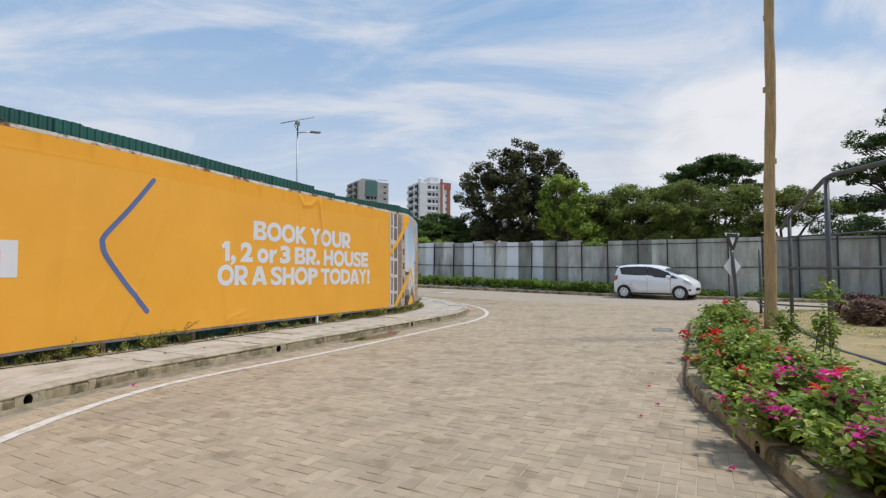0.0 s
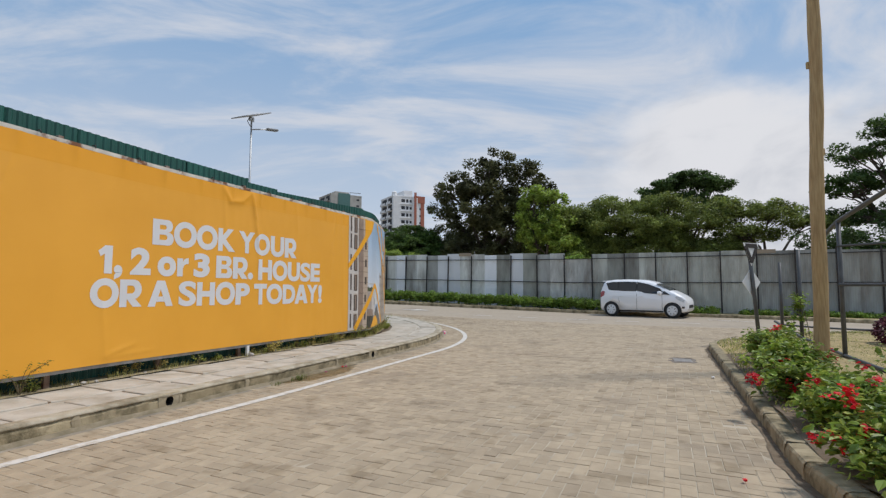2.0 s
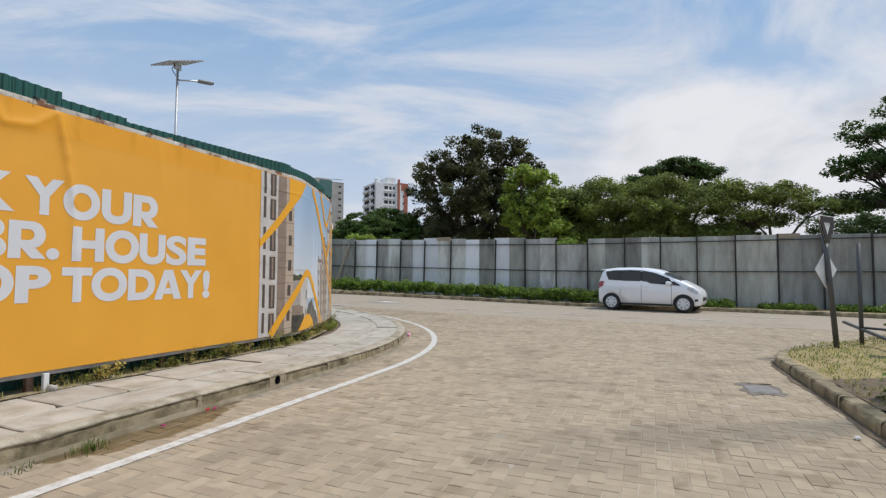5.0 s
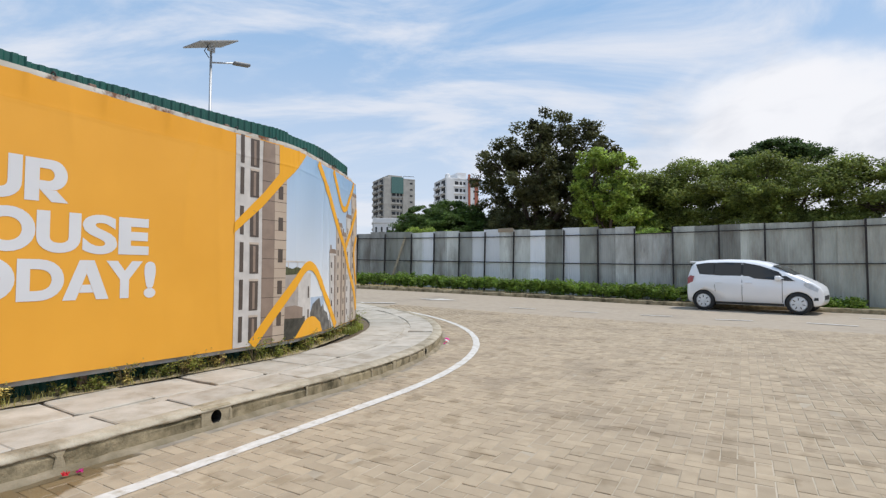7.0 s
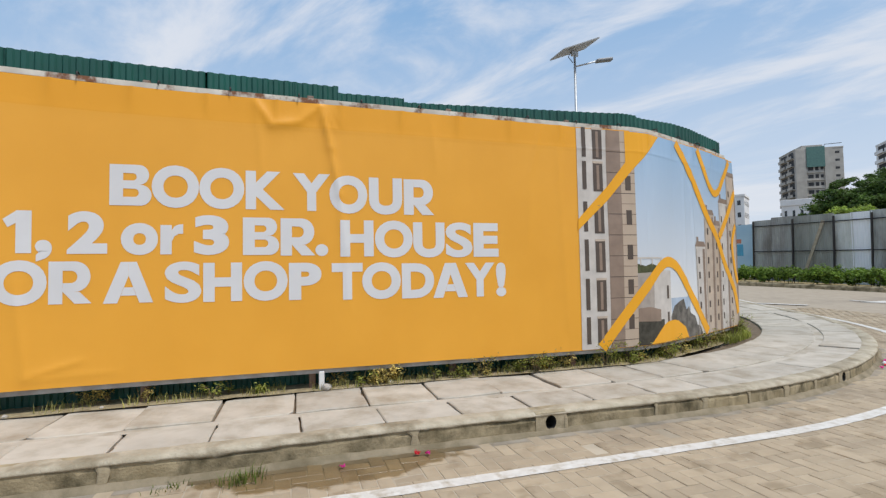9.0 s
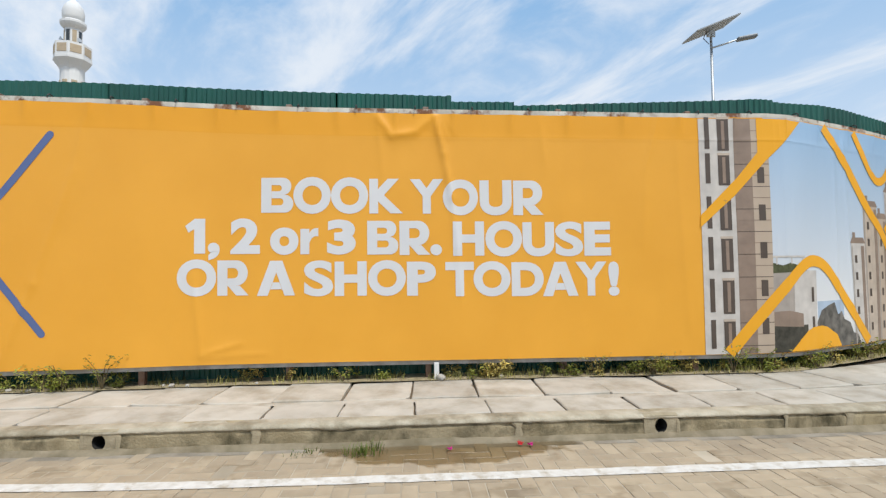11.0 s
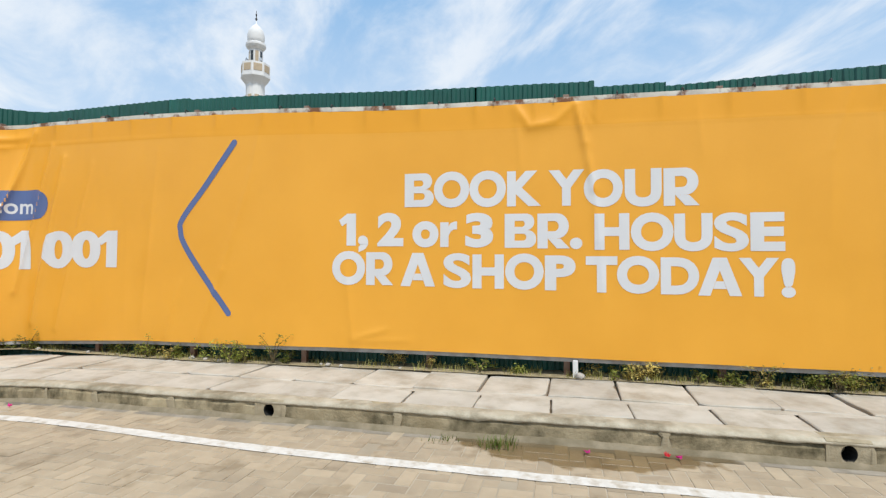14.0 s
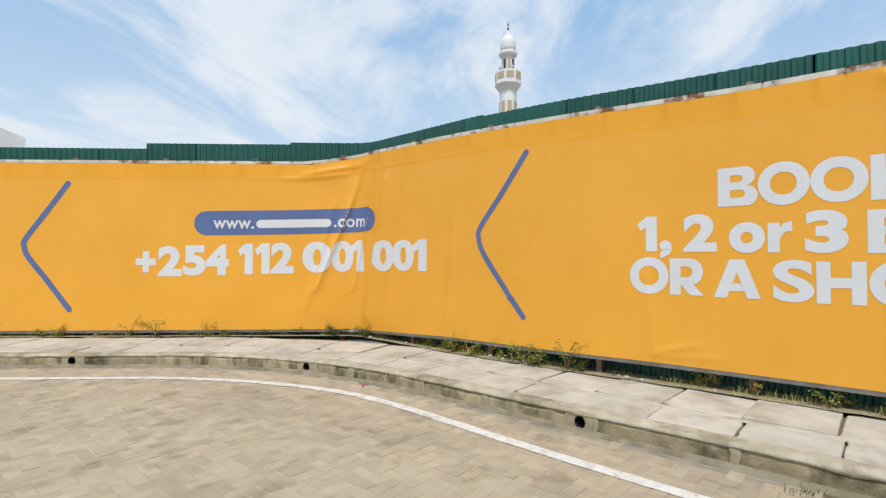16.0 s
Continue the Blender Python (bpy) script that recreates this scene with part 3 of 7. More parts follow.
def kerb_cap():
    """Cement screed over the kerb's top that has run down its face in uneven tongues."""
    bm = bmesh.new()
    prev = None
    for s in np.arange(0.2, KL - 0.8, 0.045):
        big = noise.noise((s * 1.1, 3, 0)) + 0.6 * noise.noise((s * 4.3, 7, 0))
        run = 0.012 + 0.03 * max(0.0, big) + 0.014 * max(0.0, noise.noise((s * 13, 5, 0)))
        back = 0.012 * noise.noise((s * 5, 1, 4))
        lift = 0.003 * noise.noise((s * 6, 2, 9))
        row = []
        for o, z in ((-0.168 + back, 0.160), (-0.155 + back, 0.1665 + lift), (-0.045, 0.1675 + lift), (-0.012, 0.162), (0.004, 0.148), (0.0055, 0.148 - run * 0.8), (-0.006, 0.144 - run)):
            x, y = KERB_LINE.at(s, o)
            row.append(bm.verts.new((x, y, lie(x, y) + z)))
        if prev:
            for k in range(6):
                bm.faces.new((prev[k], prev[k + 1], row[k + 1], row[k]))
        prev = row
    bmesh.ops.recalc_face_normals(bm, faces=bm.faces)
    return tagged(part("kerb_backing", bm, MORTAR, smooth=True), "pale cement screed smeared over the kerb top", "mortar", kind="structure")


kerb_cap()


def haunch():
    """Uneven mortar fillet at the foot of the kerb face."""
    bm = bmesh.new()
    prev = None
    for s in np.arange(0.5, KL - 0.5, 0.08):
        w = 0.042 + 0.03 * noise.noise((s * 1.9, 4, 0)) + 0.015 * noise.noise((s * 9, 2, 0))
        h = 0.034 + 0.02 * noise.noise((s * 1.3, 8, 0)) + 0.008 * noise.noise((s * 8, 1, 0))
        row = []
        for o, z in ((-0.01, h), (0.012, h * 0.9), (w * 0.7, h * 0.45), (max(w, 0.03), 0.004), (max(w, 0.03) + 0.004, -0.004)):
            x, y = KERB_LINE.at(s, o)
            row.append(bm.verts.new((x, y, lie(x, y) + z)))
        if prev:
            for k in range(4):
                bm.faces.new((prev[k], prev[k + 1], row[k + 1], row[k]))
        prev = row
    bmesh.ops.recalc_face_normals(bm, faces=bm.faces)
    return tagged(part("kerb_haunch", bm, HAUNCH, smooth=True), "uneven pale mortar fillet at the foot of the kerb", "mortar", kind="structure")


HAUNCH = mat("kerb_foot_mortar", (0.31, 0.255, 0.175), (0.17, 0.14, 0.085), scale=7, rough=0.9, bump=0.5, bump_scale=60, stain=(0.15, 0.12, 0.07), stain_scale=1.6, stain_lo=0.5, stain_hi=0.66)
haunch()
tagged(part("joint_strip", ribbon(bmesh.new(), KERB_LINE, 0, KL, -0.59, -0.70, 0.151, 0.2, 0.015), SLAB), "mortar strip between the slab rows", "mortar", kind="structure")
tagged(part("pavement_bed", ribbon(bmesh.new(), KERB_LINE, 0, KL, -0.13, -1.62, 0.128, 0.2), SOIL), "dark bed under the pavement slabs", "bed", kind="structure")


def slabs():
    """Two rows of square slabs that follow the kerb, edges worn and corners broken at the back row."""
    rng = random.Random(5)
    pave = thing("pavement", label="pale concrete slab footway with dark open joints", category="pavement", kind="structure")
    for row, (o0, o1, gap) in enumerate(((-0.16, -0.60, 0.009), (-0.69, -1.40, 0.010))):
        s = s_at(KERB_LINE, 8.96) % 0.6 + (0.0 if row == 0 else -0.04)
        while s < KL - 0.7:
            l = 0.6
            g = gap * rng.uniform(0.4, 1.7)
            lift, tip = rng.uniform(-0.005, 0.008), rng.uniform(-0.007, 0.007)
            sk = rng.uniform(0.0, 0.035) if row else rng.uniform(-0.008, 0.008)
            corners = [(s + g / 2, o0), (s + l - g / 2, o0), (s + l - g / 2 + sk, o1), (s + g / 2 + sk, o1)]
            worn = [rng.uniform(0.03, 0.09) if rng.random() < (0.5 if row and k < 2 else 0.14) else 0.012 for k in range(4)]
            ring = []
            for k in range(4):
                (a, o), (b, p) = corners[k], corners[(k + 1) % 4]
                run = math.hypot(b - a, p - o)
                for q in (worn[k] / run, 0.22, 0.4, 0.6, 0.78, 1 - worn[(k + 1) % 4] / run * rng.uniform(0.25, 1.0)):
                    q += rng.uniform(-0.03, 0.03) if 0.15 < q < 0.85 else 0.0
                    nip = rng.uniform(0.0, 0.006) + (rng.uniform(0.008, 0.02) if rng.random() < (0.12 if row else 0.05) else 0.0)
                    mid_a, mid_o = s + l / 2, (o0 + o1) / 2
                    ca, co_ = a + (b - a) * q, o + (p - o) * q
                    d = math.hypot(mid_a - ca, mid_o - co_)
                    ring.append((ca + (mid_a - ca) / d * nip, co_ + (mid_o - co_) / d * nip))
            bm = bmesh.new()
            vt = []
            for a, o in ring:
                z = 0.16 + lift + tip * (0.5 - (a - s) / l) * 2
                x, y = KERB_LINE.at(a, o)
                e = 0.97
                xi, yi = KERB_LINE.at(s + l / 2 + (a - s - l / 2) * e, (o0 + o1) / 2 + (o - (o0 + o1) / 2) * e)
                h = lie(x, y)
                vt.append((bm.verts.new((x, y, h + z - 0.06)), bm.verts.new((x, y, h + z - 0.007)), bm.verts.new((xi, yi, h + z))))
            n = len(vt)
            for k in range(n):
                a, b = vt[k], vt[(k + 1) % n]
                bm.faces.new((a[0], b[0], b[1], a[1]))
                bm.faces.new((a[1], b[1], b[2], a[2]))
            bm.faces.new([v[2] for v in vt])
            bmesh.ops.recalc_face_normals(bm, faces=bm.faces)
            part("slab", bm, SLAB, pave)
            s += l
    return pave


slabs()

# ---- hoarding: steel frame, green sheets, printed banner ----
def wall_z(s):
    """Top and bottom of the banner along the hoarding."""
    top = np.interp(s, [-9, 1.5, 2.4, 4.1, 7.8, 12, 16.5], [2.88, 2.9, 3.03, 3.01, 2.92, 2.865, 2.89])
    bot = np.interp(s, [-9, 2.3, 4.2, 6.6, 12, 16], [0.25, 0.27, 0.36, 0.37, 0.355, 0.345])
    return bot, top


CREASES = ((8.61, 2.88, 8.75, 2.67, 0.05, 0.02), (8.75, 2.67, 9.0, 2.71, 0.06, 0.018), (9.0, 2.71, 9.19, 2.88, 0.05, 0.016), (8.61, 2.86, 8.67, 2.2, 0.035, 0.006), (9.2, 2.88, 9.29, 2.48, 0.035, 0.03), (9.29, 2.48, 9.37, 2.02, 0.035, 0.024),
           (9.37, 2.02, 9.42, 1.5, 0.04, 0.013), (9.42, 1.5, 9.46, 0.9, 0.045, 0.009), (9.25, 2.87, 9.34, 2.64, 0.025, 0.009), (9.3, 2.88, 9.4, 2.7, 0.025, 0.006), (11.57, 2.87, 11.42, 2.3, 0.035, 0.010), (11.42, 2.3, 11.38, 1.5, 0.05, 0.006),
           (5.78, 2.92, 5.66, 2.3, 0.035, 0.008), (5.66, 2.3, 5.3, 1.2, 0.05, 0.013), (5.3, 1.2, 5.0, 0.42, 0.045, 0.018), (4.75, 1.05, 4.55, 0.42, 0.05, 0.014), (6.78, 1.25, 6.86, 0.45, 0.04, 0.010), (6.87, 0.47, 7.25, 0.58, 0.035, 0.010), (6.87, 0.44, 7.5, 0.47, 0.03, 0.006),
           (2.45, 2.95, 1.6, 0.9, 0.05, 0.044), (2.75, 2.75, 2.2, 0.9, 0.04, 0.034), (2.95, 2.6, 2.45, 0.5, 0.045, 0.032), (3.4, 2.5, 2.85, 0.45, 0.05, 0.014), (1.4, 2.74, 2.35, 2.9, 0.05, 0.02), (1.1, 2.66, 2.1, 2.74, 0.05, 0.014), (1.9, 2.3, 1.45, 0.6, 0.05, 0.014), (4.4, 2.6, 4.2, 0.5, 0.06, 0.008),
           (13.9, 2.8, 13.85, 0.6, 0.04, 0.010), (14.1, 2.7, 14.15, 0.6, 0.04, 0.010), (10.3, 2.86, 10.36, 2.3, 0.04, 0.005), (-1.5, 2.7, -1.1, 0.4, 0.06, 0.010), (11.75, 2.8, 11.85, 0.6, 0.045, 0.006), (12.9, 2.8, 12.95, 0.8, 0.05, 0.006))


def fold(s, z):
    """How far the cloth stands out from its plane."""
    d = 0.018 * noise.noise((s * 0.9, z * 0.5, 3.0)) + 0.005 * noise.noise((s * 3.2, z * 0.9, 7.0)) + 0.0022 * noise.noise((s * 9.0, z * 2.2, 1.0))
    for a, b, c, e, w, h in CREASES:
        dx, dz = c - a, e - b
        t = max(0.0, min(1.0, ((s - a) * dx + (z - b) * dz) / (dx * dx + dz * dz)))
        q = ((s - a - t * dx) ** 2 + (z - b - t * dz) ** 2) / (w * w)
        if q < 9:
            d += 1.5 * h * math.exp(-1.35 * math.sqrt(q + 0.02)) * (0.55 + 0.45 * math.sin(math.pi * t))
    bot, top = wall_z(s)
    tie = abs(((s - 0.4) / 0.6) % 1.0 - 0.5) * 2
    d += 0.004 * math.exp(-((z - top + 0.235) / 0.012) ** 2)
    if z > top - 0.25:
        d += 0.02 * (z - top + 0.25) / 0.25 * (math.exp(-7 * (1 - tie)) - 0.3)
    return d


GRID_S, GRID_N = 0.025, 104
FOLDS = {}


def fold_node(i, k):
    if (i, k) not in FOLDS:
        bot, top = wall_z(i * GRID_S)
        FOLDS[i, k] = fold(i * GRID_S, bot + (top - bot) * k / GRID_N)
    return FOLDS[i, k]


def drape(s, z, off=0.0):
    """A place on the cloth, folded as its mesh is."""
    i = math.floor(s / GRID_S + 1e-6)
    u = s / GRID_S - i
    bot, top = wall_z(s)
    q = (z - bot) / (top - bot) * GRID_N
    k = math.floor(q + 1e-6)
    w = q - k
    d = (fold_node(i, k) * (1 - u) + fold_node(i + 1, k) * u) * (1 - w) + (fold_node(i, k + 1) * (1 - u) + fold_node(i + 1, k + 1) * u) * w
    x, y = WALL_LINE.at(s, d + off)
    return (x, y, z)


hoarding = thing("hoarding", label="site hoarding of green corrugated sheets behind an orange banner", category="hoarding", kind="structure")


def sheet_top(s):
    if s < -1.15:
        return 3.195
    if s < 1.0:
        return 3.285
    if s < 4.6:
        return 3.32
    if s < 9.34:
        return 3.30 - 0.023 * (s - 4.6)
    if s < 10.04:
        return 3.125
    if s < 12.2:
        return 3.085 + 0.027 * (s - 10.04)
    if s < 13.28:
        return 3.145 + 0.04 * (s - 12.2)
    if s < 14.09:
        return 3.17 + 0.06 * (s - 13.28)
    if s < 14.91:
        return 3.215
    return 3.21


def green_sheets():
    """Box-rib sheets, each about 0.9 m wide, lapped and nailed to the frame."""
    edges = list(np.arange(-10.6, 9.3, 0.78)) + [9.34, 10.04, 10.75, 11.5, 12.2, 12.75, 13.28, 14.09, 14.91, 15.6] + list(np.arange(16.4, 27, 0.9))
    for a, b in zip(edges, edges[1:]):
        bm = bmesh.new()
        prev = None
        top = sheet_top((a + b) / 2)
        lap = 0.004 if int(a * 10) % 2 else -0.004
        s = a
        k = 0
        pts = []
        while s < b + 0.07:
            pts += [(s, 0.0), (s + 0.035, 0.0), (s + 0.05, 0.016), (s + 0.085, 0.016)]
            s += 0.1
        for s, o in pts:
            if s > b + 0.07:
                break
            x, y = WALL_LINE.at(s, -0.30 + 0.11 * smooth01(s, 13.0, 14.6) + o + lap)
            g = lie(x, y)
            t = sheet_top(s) if int(sheet_top(s) * 200) == int(top * 200) else top + (sheet_top(s) - top if abs(sheet_top(s) - top) < 0.03 else 0)
            row = [bm.verts.new((x, y, g + 0.05)), bm.verts.new((x, y, g + t))]
            if prev:
                bm.faces.new((prev[0], row[0], row[1], prev[1]))
            prev = row
        ob = part("sheet", bm, GREEN_SHEET, hoarding)
        sol = ob.modifiers.new("thickness", "SOLIDIFY")
        sol.thickness = 0.002


green_sheets()


def wall_tube(s0, s1, off, z0, half, name, material, step=0.3):
    """A square rail that follows the hoarding."""
    bm = bmesh.new()
    prev = None
    for s in np.arange(s0, s1 + 0.01, step):
        z = z0(s) if callable(z0) else z0
        a, b = WALL_LINE.at(s, off - half), WALL_LINE.at(s, off + half)
        row = [bm.verts.new((*a, z - half)), bm.verts.new((*b, z - half)), bm.verts.new((*b, z + half)), bm.verts.new((*a, z + half))]
        if prev:
            for k in range(4):
                bm.faces.new((prev[k], prev[(k + 1) % 4], row[(k + 1) % 4], row[k]))
        prev = row
    bmesh.ops.recalc_face_normals(bm, faces=bm.faces)
    return part(name, bm, material, hoarding)


wall_tube(-10, 15.6, -0.05, lambda s: wall_z(s)[1] + 0.03, 0.024, "top_rail", mat("flaking_white_steel", (0.72, 0.69, 0.62), (0.5, 0.46, 0.4), scale=5, rough=0.75, stain=(0.2, 0.085, 0.04), stain_scale=2.6, stain_lo=0.52, stain_hi=0.6))
wall_tube(-10, 15.6, -0.05, lambda s: wall_z(s)[0] - 0.02, 0.024, "bottom_rail", mat("grey_primed_steel", (0.45, 0.44, 0.42), (0.28, 0.25, 0.22), scale=7, rough=0.7))
for s in np.arange(-9.35, 15.8, 1.42):
    x, y = WALL_LINE.at(s, -0.12)
    part("post", rounded_box((-0.03, -0.03, 0.0), (0.03, 0.03, float(wall_z(s)[1]) + 0.05), 0.004, 1), RUSTY, hoarding).location = (x, y, 0.05)
rng = random.Random(8)
clip_mesh = mesh_of("tie", tube(bmesh.new(), [(0, -0.05, 0.072), (0, 0.0, 0.076), (0, 0.014, 0.058), (0, 0.012, 0.035)], 0.007, 6), DARK_STEEL)
for s in np.arange(-9.0, 15.5, 0.6):
    x, y = WALL_LINE.at(s, 0.0)
    ob = new("tie", clip_mesh)
    ob.parent = hoarding
    ob.matrix_local = pose(x, y, float(wall_z(s)[1]), 0, rng.uniform(-15, 15), WALL_LINE.turn(s) + 180)


def banner():
    dz = GRID_N
    ss = [i * GRID_S for i in range(-384, 636)]
    verts, faces = [], []
    for s in ss:
        bot, top = wall_z(s)
        for k in range(dz + 1):
            z = bot + (top - bot) * k / dz
            verts.append(drape(s, z))
    for i in range(len(ss) - 1):
        for k in range(dz):
            a = i * (dz + 1) + k
            faces.append((a, a + dz + 1, a + dz + 2, a + 1))
    me = raw("banner", verts, faces, ORANGE, smooth=True)
    me.data.materials.append(HEM)
    me.data.polygons.foreach_set("material_index", [int(i % dz >= dz - 10) for i in range(len(faces))])
    return tagged(me, "large orange vinyl banner, white lettering, creased and tied to its frame", "banner")


banner_ob = banner()


def grid_cut(bm, step=0.07):
    """Cuts flat (s, z) polygons fine enough to follow the folds."""
    xs = [v.co.x for v in bm.verts]
    zs = [v.co.y for v in bm.verts]
    for lo, hi, ax in ((min(xs), max(xs), 0), (min(zs), max(zs), 1)):
        k = math.ceil(lo / step) * step
        while k < hi:
            co, no = ((k, 0, 0), (1, 0, 0)) if ax == 0 else ((0, k, 0), (0, 1, 0))
            bmesh.ops.bisect_plane(bm, geom=bm.verts[:] + bm.edges[:] + bm.faces[:], plane_co=co, plane_no=no, dist=1e-5)
            k += step
    return bm


def printed(name, bm, material, off=0.006, label="", step=0.025):
    """A printed shape, given flat as (s, z), laid on the banner."""
    grid_cut(bm, step)
    for v in bm.verts:
        v.co = drape(v.co.x, v.co.y, off * 0.5)
    bmesh.ops.remove_doubles(bm, verts=bm.verts, dist=1e-5)
    bmesh.ops.dissolve_degenerate(bm, edges=bm.edges, dist=1e-5)
    bmesh.ops.recalc_face_normals(bm, faces=bm.faces)
    return part(name, bm, material, banner_ob, label)


def poly(points):
    bm = bmesh.new()
    bm.faces.new([bm.verts.new((s, z, 0)) for s, z in points])
    bmesh.ops.triangulate(bm, faces=bm.faces[:])
    return bm


def brush(points, width, taper=True, cap=True):
    """A stroke of even width through smoothed points, with round ends."""
    p = [Vector(q) for q in points]
    path = []
    for i in range(len(p) - 1):
        a, b, c, d = p[max(i - 1, 0)], p[i], p[i + 1], p[min(i + 2, len(p) - 1)]
        for k in range(8):
            t = k / 8
            path.append(0.5 * ((2 * b) + (c - a) * t + (2 * a - 5 * b + 4 * c - d) * t * t + (3 * b - a - 3 * c + d) * t ** 3))
    path.append(p[-1])
    left, right = [], []
    for i, q in enumerate(path):
        d = (path[min(i + 1, len(path) - 1)] - path[max(i - 1, 0)]).normalized()
        w = width(i / (len(path) - 1)) / 2 if callable(width) else width / 2
        left.append(q + Vector((-d.y, d.x)) * w)
        right.append(q - Vector((-d.y, d.x)) * w)
    ends = []
    if cap and not callable(width):
        for q, d, o in ((path[-1], (path[-1] - path[-2]).normalized(), 1), (path[0], (path[0] - path[1]).normalized(), 1)):
            ends.append([q + (Vector((-d.y, d.x)) * math.cos(a) + d * math.sin(a)) * width / 2 for a in (math.pi * k / 8 for k in range(1, 8))])
    bm = bmesh.new()
    lv, rv = [bm.verts.new((q.x, q.y, 0)) for q in left], [bm.verts.new((q.x, q.y, 0)) for q in right]
    for i in range(len(lv) - 1):
        bm.faces.new((lv[i], rv[i], rv[i + 1], lv[i + 1]))
    if ends:
        bm.faces.new([lv[-1]] + [bm.verts.new((q.x, q.y, 0)) for q in ends[0]] + [rv[-1]])
        bm.faces.new([rv[0]] + [bm.verts.new((q.x, q.y, 0)) for q in ends[1]] + [lv[0]])
    bmesh.ops.recalc_face_normals(bm, faces=bm.faces)
    return bm


def word(text, s0, s1, z0, z1, bold=0.035, cap_height=True, material=None, z0_end=None, name="lettering"):
    """A word fitted between s0 and s1 with capitals from z0 to z1."""
    cu = bpy.data.curves.new("word", "FONT")
    cu.body, cu.offset, cu.space_character = text, bold, 1.04
    cu.resolution_u = 4
    ob = new("word", cu)
    bpy.context.view_layer.update()
    me = bpy.data.meshes.new_from_object(ob.evaluated_get(bpy.context.evaluated_depsgraph_get()))
    bpy.data.objects.remove(ob)
    bm = bmesh.new()
    bm.from_mesh(me)
    xs = [v.co.x for v in bm.verts]
    a, b = min(xs), max(xs)
    base, high = -bold, 0.729 + bold - 0.03
    drop = (z0_end - z0) if z0_end is not None else 0.0
    for v in bm.verts:
        u = (v.co.x - a) / (b - a)
        v.co = (s0 + (s1 - s0) * u, z0 + drop * u + (z1 - z0) * (v.co.y - base) / (high - base), 0)
    return printed(name, bm, material or WHITE_INK, 0.012)


def nearer(s, z):
    """Places read off a straight wall, moved to where the hoarding bows towards the road."""
    if not 4.0 < s < 9.2:
        return s, z
    k = (7.4 + WALL_LINE.at(s)[0]) / 5.13
    return 9.08 - (9.08 - s) * (1 - k), 1.28 + (z - 1.28) * (1 - k)


def bowl(u0, u1, w0, w1, side, low, high, n=14):
    """Quads of a round bowl of a letter, open towards its stem at u0."""
    def edge(r, a, b):
        h = (b - a) / 2
        flat = max(u0 + 0.02, r - h * 1.02)
        arc = [(flat + (r - flat) * math.sin(math.pi * k / n), (a + b) / 2 + h * math.cos(math.pi * k / n)) for k in range(n + 1)]
        return [(u0, b)] + arc + [(u0, a)]
    outer, inner = edge(u1, w0, w1), edge(u1 - side, w0 + low, w1 - high)
    return [(outer[k], inner[k], inner[k + 1], outer[k + 1]) for k in range(len(outer) - 1)]


def glyph(ch, s0, s1, z0, z1, bold=0.06):
    """One character fitted to its box."""
    (s0, z0), (s1, z1) = nearer(s0, z0), nearer(s1, z1)
    if s1 < 4:
        s0, s1 = 3.815 - (3.793 - s0) * 1.022, 3.815 - (3.793 - s1) * 1.022
    built = {"1": (((0.45, 0), (1, 0), (1, 1), (0.45, 1)), ((0, 0.79), (0.17, 0.60), (0.449, 0.70), (0.449, 0.985))),
             "r": (((0, 0), (0.5, 0), (0.5, 0.97), (0, 0.97)), ((0.501, 0.42), (0.62, 0.60), (0.62, 0.93), (0.501, 0.80)), ((0.621, 0.60), (0.8, 0.68), (0.8, 0.99), (0.621, 0.93)), ((0.801, 0.68), (1, 0.68), (1, 1), (0.801, 0.99))),
             "B": [((0, 0), (0.32, 0), (0.32, 1), (0, 1))] + bowl(0.321, 0.94, 0.512, 1, 0.30, 0.10, 0.21) + bowl(0.321, 1, 0, 0.511, 0.31, 0.21, 0.10),
             "R": [((0, 0), (0.32, 0), (0.32, 1), (0, 1)), ((0.33, 0.279), (0.60, 0), (1, 0), (0.71, 0.279))] + bowl(0.321, 0.97, 0.28, 1, 0.31, 0.21, 0.22),
             "A": [((0, 0), (0.28, 0), (0.5, 0.66), (0.5, 1), (0.34, 1)), ((1, 0), (0.66, 1), (0.501, 1), (0.501, 0.66), (0.72, 0)), ((0.345, 0.18), (0.655, 0.18), (0.589, 0.38), (0.411, 0.38))]}
    if ch in built:
        bm = bmesh.new()
        for quad in built[ch]:
            bm.faces.new([bm.verts.new((s0 + (s1 - s0) * u, z0 + (z1 - z0) * w, 0)) for u, w in quad])
        return printed("letter", bm, WHITE_INK, 0.006)
    cu = bpy.data.curves.new("glyph", "FONT")
    cu.body, cu.offset, cu.resolution_u = ch, bold, 6
    ob = new("glyph", cu)
    bpy.context.view_layer.update()
    me = bpy.data.meshes.new_from_object(ob.evaluated_get(bpy.context.evaluated_depsgraph_get()))
    bpy.data.objects.remove(ob)
    bm = bmesh.new()
    bm.from_mesh(me)
    xs, zs = [v.co.x for v in bm.verts], [v.co.y for v in bm.verts]
    for v in bm.verts:
        v.co = (s0 + (s1 - s0) * (v.co.x - min(xs)) / (max(xs) - min(xs)), z0 + (z1 - z0) * (v.co.y - min(zs)) / (max(zs) - min(zs)), 0)
    return printed("letter", bm, WHITE_INK, 0.006)


